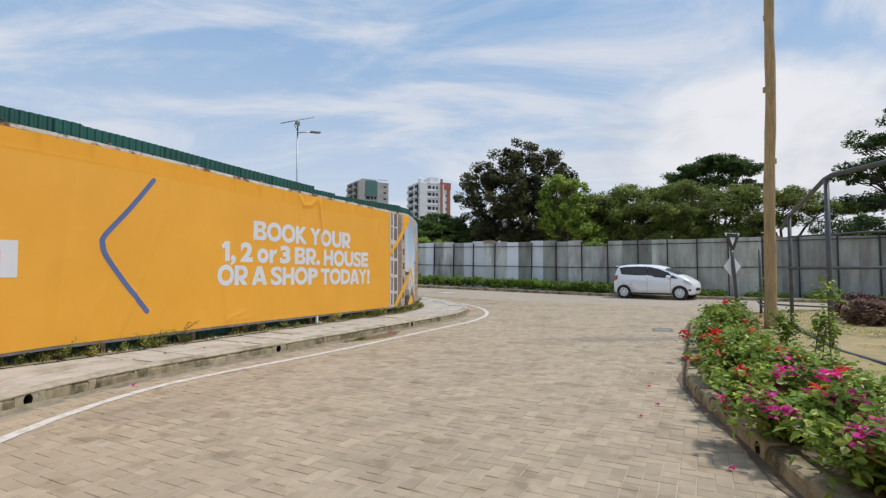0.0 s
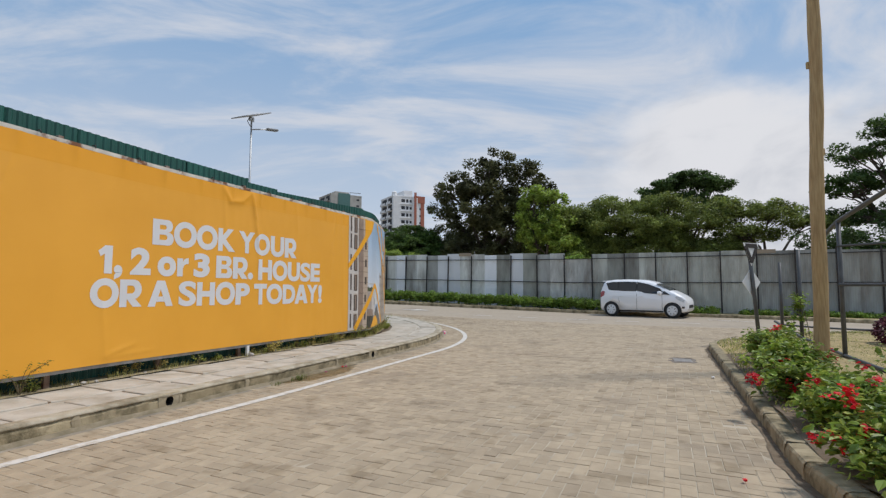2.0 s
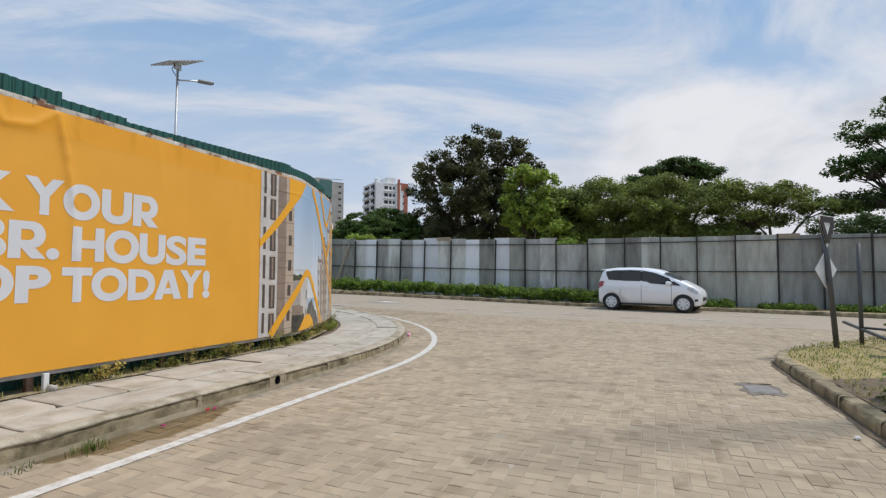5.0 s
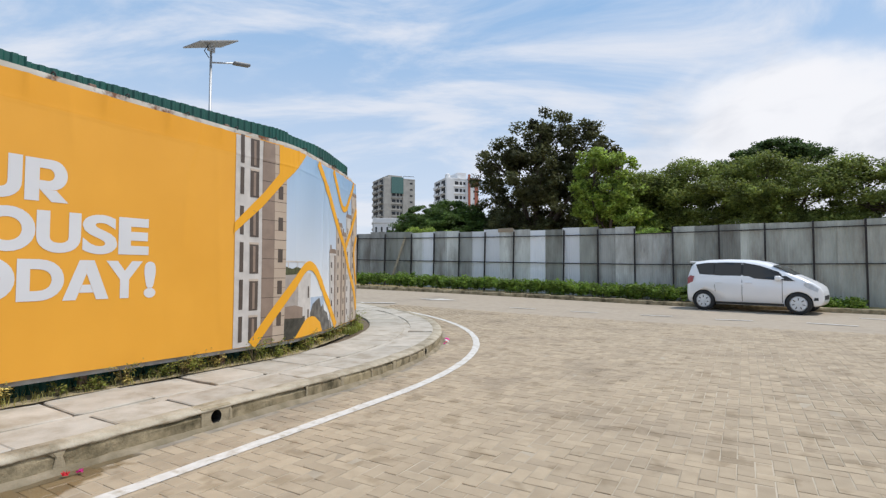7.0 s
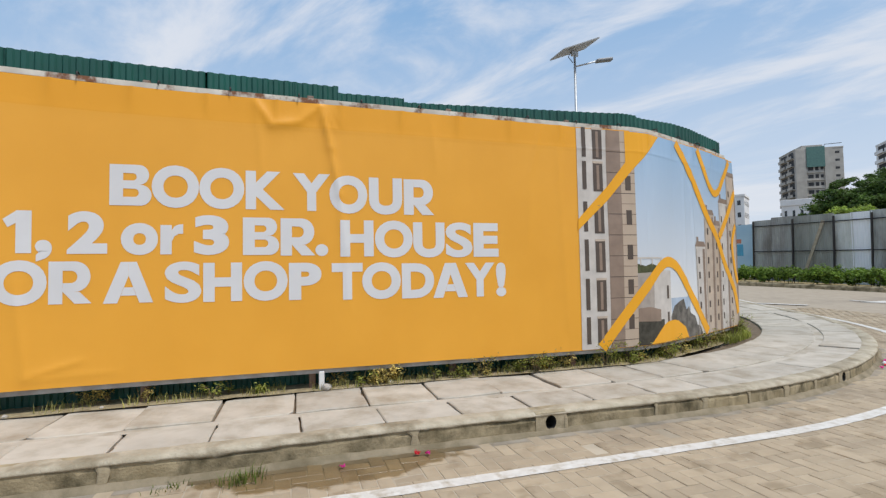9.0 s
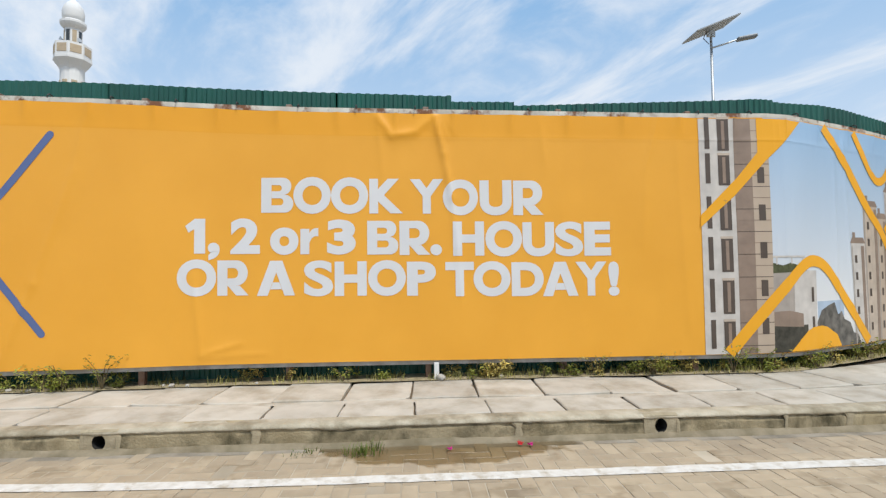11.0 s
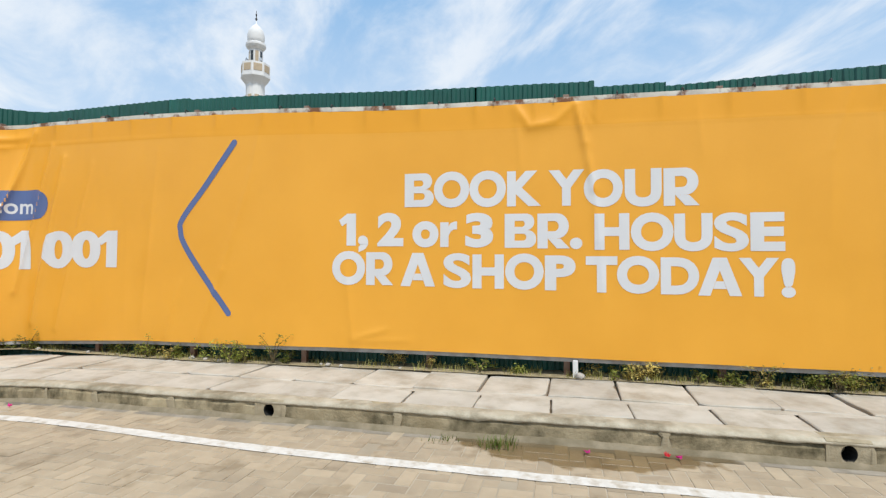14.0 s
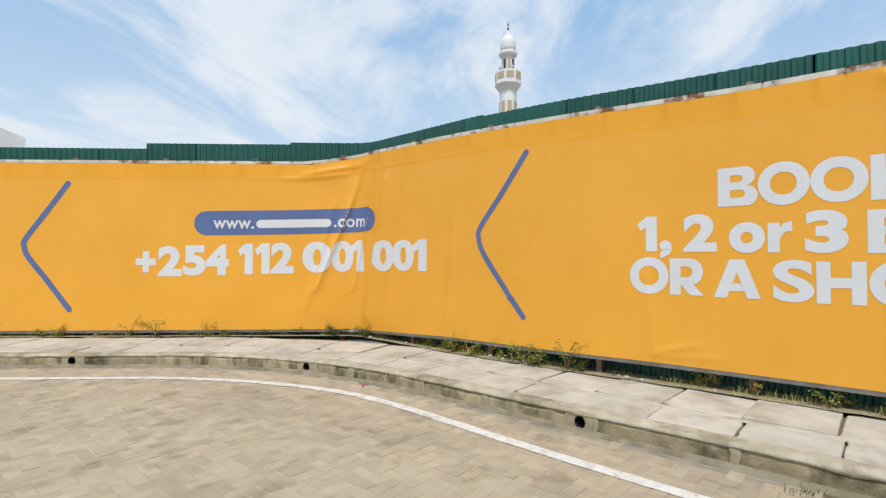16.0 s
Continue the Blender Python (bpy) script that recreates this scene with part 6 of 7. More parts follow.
def tower(name, at, rz, w, d, storeys, fl, wall, label):
    """A raw concrete tower: piers, slots of openings, slab edges and a balconied flank."""
    b = thing(name, (*at, 0), rz, label, "building")
    h = storeys * fl
    part("wall", rounded_box((-w / 2, -d / 2, 0), (w / 2, d / 2, h), 0.05, 1), wall, b)
    part("roof", rounded_box((-w / 2 - 0.1, -d / 2 - 0.1, h), (w / 2 + 0.1, d / 2 + 0.1, h + 0.5), 0.05, 1), wall, b)
    for u0, u1 in ((-0.5, -0.28), (0.1, 0.26)):
        bm = bmesh.new()
        box(bm, (u0 * w, -d / 2 - 0.5, 0), (u1 * w, -d / 2 + 0.02, h))
        part("pier", bm, wall, b)
    for i in range(storeys):
        z = i * fl
        for u0, u1, z0, z1 in ((-0.24, -0.13, 0.75, 2.1), (-0.09, -0.02, 0.75, 2.1), (0.02, 0.08, 0.9, 2.0), (0.33, 0.42, 0.9, 1.7)):
            bm = bmesh.new()
            box(bm, (u0 * w, -d / 2 - 0.03, z + z0), (u1 * w, -d / 2 + 0.1, z + z1))
            part("window", bm, OPEN, b)
        bm = bmesh.new()
        box(bm, (-0.28 * w, -d / 2 - 0.42, z - 0.1), (0.1 * w, -d / 2 + 0.02, z + 0.14))
        part("slab_edge", bm, wall, b)
        for v0, v1 in ((-0.42, -0.12), (0.0, 0.38)):
            bm = bmesh.new()
            box(bm, (-w / 2 - 0.03, v0 * d, z + 0.1), (-w / 2 + 0.1, v1 * d, z + fl - 0.35))
            part("window", bm, OPEN, b)
            bm = bmesh.new()
            box(bm, (-w / 2 - 1.0, v0 * d - 0.2, z - 0.12), (-w / 2 + 0.02, v1 * d + 0.2, z + 0.12))
            box(bm, (-w / 2 - 1.0, v0 * d - 0.2, z + 0.12), (-w / 2 - 0.88, v1 * d + 0.2, z + 0.95))
            part("balcony", bm, wall, b)
    return b


t1 = tower("apartment_tower", (-141.5, 197.0), 58, 15.2, 14.6, 15, 2.84, CONC, "grey concrete apartment tower still under construction")
nb = rounded_box((-4.2, -8.0, 36.0), (1.6, -7.8, 43.4), 0.03, 1)
part("net", nb, NET, t1, "green safety net")
part("lift_shaft", rounded_box((-5.0, -6.0, 43.0), (1.8, 4.0, 44.4), 0.05, 1), CONC, t1)
part("jib", tube(bmesh.new(), [(4.0, -2.0, 43.5), (4.0, -2.0, 45.2), (9.5, -2.0, 45.4)], 0.12, 6), DARK_STEEL, t1)
t2 = tower("apartment_block", (-106.5, 194.0), 52, 14.6, 14.0, 13, 2.98, WHITEW, "white apartment block with terracotta bands")
part("lift_house", rounded_box((-1.5, -5, 38.9), (2.4, 4, 42.0), 0.05, 1), WHITEW, t2)
part("roof_tank", lathe([(39.2, 1.1), (41.0, 1.1), (41.5, 0.4)], 12), WHITEW, t2).location = (-5.5, -4.0, 0)
part("red_bay", rounded_box((2.2, -7.75, 0), (3.2, -7.4, 41.0), 0.03, 1), REDW, t2, "terracotta band")
part("red_bay", rounded_box((5.4, -7.2, 0), (7.0, -6.95, 38.6), 0.03, 1), REDW, t2, "terracotta bay")
part("red_parapet", rounded_box((2.2, -7.3, 36.6), (7.3, -7.05, 39.6), 0.03, 1), REDW, t2, "terracotta parapet")
building("low_block", (-77.4, 108.0), 33, 6.6, 8.0, 12.6, WHITEW, 4, 5, "low white building before the towers", 0, 1.2)
building("white_block", (-101.8, 114.0), 35, 9.0, 8.0, 17.5, WHITEW, 6, 4, "white block of flats far off", 0, 0.6)
gab = thing("gabled_building", (-5.0, -65.5, 0), 0, "pale grey gabled building beyond the hoarding", "building")
bm = bmesh.new()
pr = [(-10.2, 0), (10, 0), (10, 15.0), (0, 18.6), (-9.5, 15.2)]
lo = [bm.verts.new((u, 0, z)) for u, z in pr]
hi = [bm.verts.new((u, -14, z)) for u, z in pr]
bm.faces.new(lo)
bm.faces.new(hi[::-1])
for k in range(5):
    bm.faces.new((lo[k], hi[k], hi[(k + 1) % 5], lo[(k + 1) % 5]))
bmesh.ops.recalc_face_normals(bm, faces=bm.faces)
part("wall", bm, WHITEW, gab)


# ---- minaret ----
TAN = mat("tan_recess", (0.5, 0.4, 0.28), (0.42, 0.33, 0.23), scale=2, rough=0.85)
mina = thing("minaret", (-70.4, -36.4, 0), 20, "white minaret with a ribbed balcony and onion dome", "minaret")
part("shaft", lathe([(0, 1.5), (24, 1.38), (28.4, 1.38)], 16), WHITEW, mina, smooth=False)
part("balcony_base", lathe([(28.2, 1.4), (28.6, 1.6), (29.0, 1.9), (29.4, 2.2), (29.7, 2.2)], 8), WHITEW, mina)
part("balcony", lathe([(29.7, 2.15), (31.5, 2.15), (31.5, 1.95), (30.2, 1.95)], 8), WHITEW, mina)
for k in range(8):
    a = math.pi / 8 + k * math.pi / 4
    pb = rounded_box((-0.62, -0.03, 0.0), (0.62, 0.03, 1.1), 0.02, 1)
    ob = part("balcony_panel", pb, TAN, mina)
    ob.matrix_local = pose(2.0 * math.cos(a), 2.0 * math.sin(a), 30.1, 0, 0, math.degrees(a) + 90)
part("lantern", lathe([(30.0, 1.02), (34.0, 1.02)], 8), WHITEW, mina)
for k in range(8):
    a = math.pi / 8 + k * math.pi / 4
    ob = part("arch_opening", rounded_box((-0.24, -0.05, 0), (0.24, 0.05, 2.3), 0.04, 1), DARKWIN if k % 2 else TAN, mina)
    ob.matrix_local = pose(0.95 * math.cos(a), 0.95 * math.sin(a), 31.2, 0, 0, math.degrees(a) + 90)
    ob = part("shaft_recess", rounded_box((-0.33, -0.05, 0), (0.33, 0.05, 4.5), 0.05, 1), TAN, mina)
    ob.matrix_local = pose(1.36 * math.cos(a), 1.36 * math.sin(a), 22.2, 0, 0, math.degrees(a) + 90)
part("cornice", lathe([(33.8, 1.05), (34.1, 1.35), (34.4, 1.5), (34.7, 1.5), (34.9, 1.2)], 16), WHITEW, mina)
part("dome", lathe([(34.8, 1.15), (35.4, 1.25), (36.1, 1.27), (36.8, 1.1), (37.3, 0.75), (37.7, 0.35), (38.0, 0.08), (38.4, 0.06)], 24), WHITEW, mina, smooth=True)
part("finial", lathe([(38.4, 0.05), (38.7, 0.18), (39.0, 0.05), (39.4, 0.12), (39.6, 0.04), (40.0, 0.03)], 10), DARK_STEEL, mina)
for a in (40, 130, 220, 310):
    w = radians(a)
    ob = part("loudspeaker", lathe([(0, 0.05), (0.25, 0.1), (0.4, 0.28)], 12), LIGHT_STEEL, mina)
    ob.matrix_local = pose(1.15 * math.cos(w), 1.15 * math.sin(w), 32.0, 0, 80, a)

# ---- solar street lamp behind the hoarding ----
lamp = thing("street_lamp", (-15.68, 17.27, lie(-15.68, 17.27)), 0, "pale steel solar street lamp with panel and arm", "street lamp")
part("pole", tube(bmesh.new(), [(0, 0, 0), (0, 0, 4), (0, 0, 7.7)], [0.055, 0.045, 0.034], 12), LIGHT_STEEL, lamp, smooth=True)
pb = rounded_box((-0.42, -0.66, -0.018), (0.42, 0.66, 0.018), 0.006, 1)
panel_ob = part("solar_panel", pb, mat("solar_panel_back", (0.36, 0.37, 0.38), (0.28, 0.29, 0.3), scale=4, rough=0.5), lamp)
panel_ob.matrix_local = pose(0, 0, 7.85, 22, 0, 0)
cells = rounded_box((-0.4, -0.64, 0.019), (0.4, 0.64, 0.024), 0.002, 1)
ob = part("cells", cells, glass_mat("solar_cells", (0.012, 0.02, 0.06), 0.1), panel_ob, "dark blue cells")
part("bracket", rounded_box((-0.03, -0.12, 7.62), (0.03, 0.12, 7.8), 0.01, 1), LIGHT_STEEL, lamp)
part("cable", tube(bmesh.new(), [(0.0, -0.1, 7.78), (0.05, -0.25, 7.55), (0.03, -0.08, 7.4)], 0.012, 6), DARK_STEEL, lamp)
part("arm", tube(bmesh.new(), [(0, 0, 7.3), (0.1, 0.45, 7.42), (0.16, 0.72, 7.5)], 0.025, 8), LIGHT_STEEL, lamp)
hd = part("lamp_head", rounded_box((-0.1, -0.1, -0.05), (0.1, 0.42, 0.04), 0.03, 2), mat("lamp_head_grey", (0.2, 0.21, 0.22), (0.16, 0.17, 0.18), scale=6, rough=0.5), lamp)
hd.matrix_local = pose(0.17, 0.74, 7.5, 8, 0, -10)
# ---- planted island ----
def island_ground():
    bm = bmesh.new()
    edge = [ISLAND_LINE.at(s, 0.13) for s in np.arange(0.2, ISLAND_LINE.s[-1], 0.3)]
    rows = []
    for x, y in edge:
        row = []
        for k, q in enumerate((0, 0.15, 0.4, 0.8, 1.4, 2.2, 3.4, 5, 8, 16, 30)):
            px = x + q
            row.append(bm.verts.new((px, y, lie(px, y) + 0.12 + 0.05 * noise.noise((px * 0.8, y * 0.8, 0)) * min(1, q) + 0.05 * min(1, q))))
        rows.append(row)
    for a, b in zip(rows, rows[1:]):
        for k in range(len(a) - 1):
            bm.faces.new((a[k], a[k + 1], b[k + 1], b[k]))
    bmesh.ops.recalc_face_normals(bm, faces=bm.faces)
    return tagged(part("lawn", bm, GRASSY, smooth=True), "dry patchy lawn and bare earth on the island", "lawn", kind="structure")


island_ground()
kerb_run("island_kerb", ISLAND_LINE, ISLAND_LINE.s[-1], 1, "weathered grey kerb stones round the island", [s_at(ISLAND_LINE, 5.0)], 9, -0.03)

# dark soil ribbon that also paints the heavy shadow at the kerb's foot
tagged(part("soil_shade_strip", ribbon(bmesh.new(), ISLAND_LINE, s_at(ISLAND_LINE, -2.0), s_at(ISLAND_LINE, 15.4), lambda s: -0.07 - 0.05 * noise.noise((s * 1.3, 8, 8)), 0.02, 0.007, 0.07, 0.03), SOIL), "dark strip of soil and painted shade at the foot of the island kerb", "dirt", kind="structure")


def blades(name, pts, hgt, width, material, label, seed, lean=0.5, category="grass", kind="stuff"):
    rng = np.random.default_rng(seed)
    p = np.asarray(pts)
    n = len(p)
    a = rng.uniform(0, 2 * np.pi, n)
    h = hgt * rng.uniform(0.5, 1.3, n)
    d = np.stack([np.cos(a), np.sin(a), np.zeros(n)], 1)
    s = np.stack([-np.sin(a), np.cos(a), np.zeros(n)], 1) * width
    up = np.array([0, 0, 1.0])
    v = np.stack([p - s, p + s, p + s * 0.7 + up * (h * 0.6)[:, None] + d * (h * 0.15)[:, None], p - s * 0.7 + up * (h * 0.6)[:, None] + d * (h * 0.15)[:, None], p + up * h[:, None] + d * (h * lean)[:, None]], 1).reshape(-1, 3)
    k = np.arange(n)[:, None] * 5
    quads = (k + np.array([0, 1, 2, 3])).tolist()
    tris = (k + np.array([3, 2, 4])).tolist()
    ob = raw(name, v.tolist(), quads + tris, material)
    return tagged(ob, label, category, kind=kind)


GRASS_DRY = leaf_mat("dry_grass_blade", (0.5, 0.44, 0.16), (0.28, 0.29, 0.08))
GRASS_GREEN = leaf_mat("green_grass_blade", (0.2, 0.24, 0.06), (0.1, 0.15, 0.03))


def inside_island(x, y):
    return x > np.interp(y, isl_side[:, 1], isl_side[:, 0]) + 0.16


rg = np.random.default_rng(31)
pts = []
while len(pts) < 26000:
    x, y = rg.uniform(-0.2, 7), rg.uniform(8, 21.5)
    if inside_island(x, y) and (noise.noise((x * 0.7, y * 0.7, 4)) > -0.25 or y > 13.2) and not (x > 1.2 and y < 13 and noise.noise((x * 0.5, y * 0.5, 9)) > -0.05):
        pts.append((x, y, 0.15 + 0.05 * noise.noise((x * 0.8, y * 0.8, 0))))
half_n = len(pts) * 3 // 5
blades("grass", pts[:half_n], 0.035, 0.006, GRASS_DRY, "short dry yellowing grass on the island", 1, 1.1)
blades("grass", pts[half_n:], 0.04, 0.006, GRASS_GREEN, "short green grass on the island", 2, 1.1)

def bed():
    bm = bmesh.new()
    prev = None
    for s_ in np.arange(s_at(ISLAND_LINE, 1.0), s_at(ISLAND_LINE, 13.4), 0.2):
        row = []
        for o in (0.14, 0.35, 0.7, 1.05):
            x_, y_ = ISLAND_LINE.at(s_, o + (0.25 * noise.noise((s_, o, 1)) if o > 1 else 0))
            row.append(bm.verts.new((x_, y_, 0.135 + 0.07 * min(1, o) + 0.04 * noise.noise((x_ * 3, y_ * 3, 2)))))
        if prev:
            for k in range(3):
                bm.faces.new((prev[k], row[k], row[k + 1], prev[k + 1]))
        prev = row
    bmesh.ops.recalc_face_normals(bm, faces=bm.faces)
    return tagged(part("flower_bed", bm, SOIL, smooth=True), "dark soil bed under the shrubs inside the kerb", "soil", kind="structure")


bed()
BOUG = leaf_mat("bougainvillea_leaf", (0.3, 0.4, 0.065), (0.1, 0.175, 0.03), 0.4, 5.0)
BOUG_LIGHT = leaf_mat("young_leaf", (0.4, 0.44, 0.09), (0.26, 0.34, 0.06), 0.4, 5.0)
PINK = leaf_mat("magenta_bract", (0.85, 0.07, 0.4), (0.68, 0.03, 0.27))
RED = leaf_mat("red_bract", (0.8, 0.035, 0.05), (0.6, 0.02, 0.035))
STEM = mat("green_brown_stem", (0.16, 0.12, 0.06), (0.1, 0.08, 0.04), scale=20, rough=0.8)


def shrub(at, r, h, seed, flowers=(), n_shoots=22, label="leafy bougainvillea shrub spilling over the kerb"):
    """Arching shoots from one foot, leaves along them, bracts near the tips."""
    rng = np.random.default_rng(seed)
    x, y = at
    root = thing("bougainvillea", (0, 0, 0), 0, label, "shrub", "shrubs in the island bed")
    bm = bmesh.new()
    leaves, young, tips = [], [], []
    for k in range(n_shoots):
        a = rng.uniform(0, 2 * np.pi)
        reach = r * (0.25 + 0.85 * rng.random())
        top = h * rng.uniform(0.55, 1.1)
        p0 = Vector((x + rng.normal() * 0.08, y + rng.normal() * 0.08, 0.12))
        p3 = Vector((x + math.cos(a) * reach, y + math.sin(a) * reach, 0.14 + top * rng.uniform(0.35, 1.0)))
        p1 = p0.lerp(p3, 0.3) + Vector((0, 0, top * 0.45))
        p2 = p0.lerp(p3, 0.7) + Vector((0, 0, top * 0.45))
        path = [(1 - t) ** 3 * p0 + 3 * (1 - t) ** 2 * t * p1 + 3 * (1 - t) * t * t * p2 + t ** 3 * p3 for t in (0.0, 0.16, 0.33, 0.5, 0.67, 0.84, 1.0)]
        tube(bm, [tuple(q) for q in path], [0.009, 0.008, 0.007, 0.006, 0.005, 0.004, 0.002], 5)
        for t in [float(q) for q in np.linspace(0.2, 1, 24)]:
            i = min(int(t * 6), 5)
            q = path[i].lerp(path[i + 1], t * 6 - i)
            (young if t > 0.72 and rng.random() < 0.55 else leaves).append(tuple(q + Vector(rng.normal(size=3) * 0.05)))
        tips.append((tuple(path[-1]), tuple(path[4])))
    part("stalk", bm, STEM, root, smooth=True)
    v, f = oval_leaves(rng, leaves, 0.06, 5, 0.075)
    leaf_object("foliage", v, f, BOUG, root)
    if young:
        v, f = oval_leaves(rng, young, 0.05, 5, 0.055)
        ob = leaf_object("young_foliage", v, f, BOUG_LIGHT, root)
        ob["label"] = "pale green young leaves"
    for colour, count in flowers:
        for k in range(count):
            q = np.array(tips[rng.integers(len(tips))][rng.integers(2)]) + rng.normal(size=3) * np.array([0.1, 0.1, 0.03]) + np.array([0, 0, 0.06])
            cs = [q + rng.normal(size=3) * 0.035 for _ in range(rng.integers(4, 12))]
            v, f = oval_leaves(rng, cs, 0.028, 6, 0.042, 0.42)
            ob = leaf_object("blossom", v, f, PINK if colour == "pink" else RED, root)
            ob["label"] = "bright magenta bracts" if colour == "pink" else "bright red bracts"
            ob["kind"] = "stuff"
    return root


SHRUBS = (((0.92, 4.25), 0.45, 0.3, (("pink", 5),)), ((0.6, 5.1), 0.5, 0.34, (("pink", 8),)), ((1.25, 4.5), 0.4, 0.3, (("pink", 4),)), ((0.45, 6.0), 0.5, 0.36, (("pink", 4), ("red", 3))), ((0.88, 6.0), 0.42, 0.32, (("pink", 5), ("red", 4))),
          ((0.33, 7.0), 0.48, 0.38, (("red", 4), ("pink", 1))), ((0.76, 7.2), 0.42, 0.36, (("red", 5),)), ((0.26, 8.1), 0.46, 0.38, (("red", 4),)), ((0.24, 9.2), 0.44, 0.38, (("red", 3),)), ((0.5, 8.6), 0.28, 0.32, (("red", 3),)),
          ((0.27, 10.3), 0.42, 0.5, (("red", 2),)), ((0.3, 11.3), 0.4, 0.56, (("red", 2),)), ((0.4, 12.2), 0.36, 0.54, (("red", 1),)))
for k, (at, r, h, fl) in enumerate(SHRUBS):
    shrub(at, r, h, 100 + k, fl)
for k, (at, h) in enumerate((((1.36, 15.5), 1.25), ((0.95, 8.9), 1.05), ((1.25, 8.4), 1.1))):
    shrub(at, 0.14, h, 140 + k, (), 3, "tall thin leafy shoot among the shrubs")

# red-leaved bed and round shrub further back
CORD = leaf_mat("purple_red_leaf", (0.16, 0.05, 0.07), (0.07, 0.025, 0.035))
DRYBUSH = leaf_mat("brown_dry_leaf", (0.34, 0.22, 0.15), (0.2, 0.12, 0.09))
rg = np.random.default_rng(44)
for at, r, h, m, lab in (((3.3, 16.0), 0.5, 0.55, CORD, "purple-red leaved shrub on the lawn"), ((3.9, 15.6), 0.5, 0.5, CORD, "purple-red leaved shrub on the lawn"), ((3.9, 14.0), 0.5, 0.4, CORD, "purple-red leaved shrub on the lawn"), ((4.6, 14.2), 0.5, 0.4, CORD, "purple-red leaved shrub on the lawn"),
                         ((3.05, 14.5), 0.36, 0.52, DRYBUSH, "round clipped brownish shrub on the lawn"), ((4.4, 15.2), 0.5, 0.55, DRYBUSH, "round clipped brownish shrub on the lawn")):
    root = thing("shrub", (0, 0, 0), 0, lab, "shrub", "clipped shrubs on the lawn")
    d = rg.normal(size=(150, 3))
    d /= np.linalg.norm(d, axis=1)[:, None]
    cs = np.stack([at[0] + d[:, 0] * r, at[1] + d[:, 1] * r, 0.15 + h * 0.5 + d[:, 2] * h * 0.5], 1)
    v, f = scatter_leaves(rg, cs, 0.1, 14, 0.08)
    leaf_object("foliage", v, f, m, root)
    part("stem", tube(bmesh.new(), [(at[0], at[1], 0.1), (at[0], at[1], 0.15 + h * 0.7)], [0.03, 0.012], 7), STEM, root)

# pale edging stone between the bed and the lawn
ob = tagged(part("edging_stone", rounded_box((-0.05, -0.85, -0.06), (0.05, 0.85, 0.05), 0.012, 2), MORTAR), "pale concrete edging stone between the shrubs and the lawn", "stone")
ob.matrix_world = pose(0.78, 9.0, 0.17, 0, 0, 3)

# timber pole
pole = thing("utility_pole", (1.126, 12.7, 0.1), 0, "tall rough timber utility pole standing in the island", "pole")
bm = bmesh.new()
zs = np.linspace(0, 9.6, 40)
tube(bm, [(0.022 * z + 0.012 * math.sin(z * 1.7), -0.011 * z + 0.01 * math.sin(z * 1.1), z) for z in zs], [0.108 - 0.003 * z + 0.004 * math.sin(z * 5) + 0.004 * noise.noise((z * 3, 0, 0)) for z in zs], 18)
part("shaft", bm, WOOD_POLE, pole, smooth=True)
for z, a in ((4.85, 180), (3.4, 20), (6.3, 200)):
    kb = rounded_box((-0.03, -0.025, -0.06), (0.03, 0.025, 0.06), 0.018, 2)
    ob = part("knot", kb, WOOD_POLE, pole, "darker knot")
    ob.matrix_local = pose(0.022 * z + 0.092 * math.cos(radians(a)), -0.011 * z + 0.092 * math.sin(radians(a)), z, 0, 0, a)

# road sign seen from its side
sign = thing("road_sign", (0.77, 16.25, 0.1), 0, "grey steel sign post with give-way triangle and white diamond plate", "road sign")
part("post", tube(bmesh.new(), [(0, 0, 0), (-0.07, 0.01, 1.2), (-0.14, 0.02, 2.2)], 0.042, 12), GREY_PAINT, sign, smooth=True)


def plate(name, pts, z, thick, material, parent, off=0.0, label=""):
    bm = bmesh.new()
    a = [bm.verts.new((u, off - thick / 2, w)) for u, w in pts]
    b = [bm.verts.new((u, off + thick / 2, w)) for u, w in pts]
    bm.faces.new(a)
    bm.faces.new(b[::-1])
    for k in range(len(pts)):
        bm.faces.new((a[k], b[k], b[(k + 1) % len(pts)], a[(k + 1) % len(pts)]))
    bmesh.ops.recalc_face_normals(bm, faces=bm.faces)
    ob = part(name, bm, material, parent, label)
    return ob


PLATE = mat("sign_white", (0.8, 0.8, 0.8), (0.7, 0.7, 0.7), scale=6, rough=0.45)
tri = plate("triangle_plate", [(-0.31, 0.0), (0.31, 0.0), (0.0, -0.52)], 0, 0.012, PLATE, sign, -0.055, "white give-way triangle with black border")
tri.matrix_local = pose(-0.14, 0.0, 2.22, 0, 0, 54)
for p, q in (((-0.31, 0.0), (0.31, 0.0)), ((0.31, 0.0), (0.0, -0.52)), ((0.0, -0.52), (-0.31, 0.0))):
    for off in (-0.066, -0.044):
        bm = bmesh.new()
        tube(bm, [(p[0] * 0.72, off, p[1] * 0.72 - 0.065), (q[0] * 0.72, off, q[1] * 0.72 - 0.065)], 0.07, 4)
        for v in bm.verts:
            v.co.y = off + (v.co.y - off) * 0.15
        part("border", bm, DARK_STEEL, tri)
dia = plate("diamond_plate", [(-0.31, 0.0), (0.0, -0.32), (0.31, 0.0), (0.0, 0.32)], 0, 0.01, PLATE, sign, 0.06, "white diamond plate")
dia.matrix_local = pose(-0.06, 0.0, 1.33, 0, 0, 48)

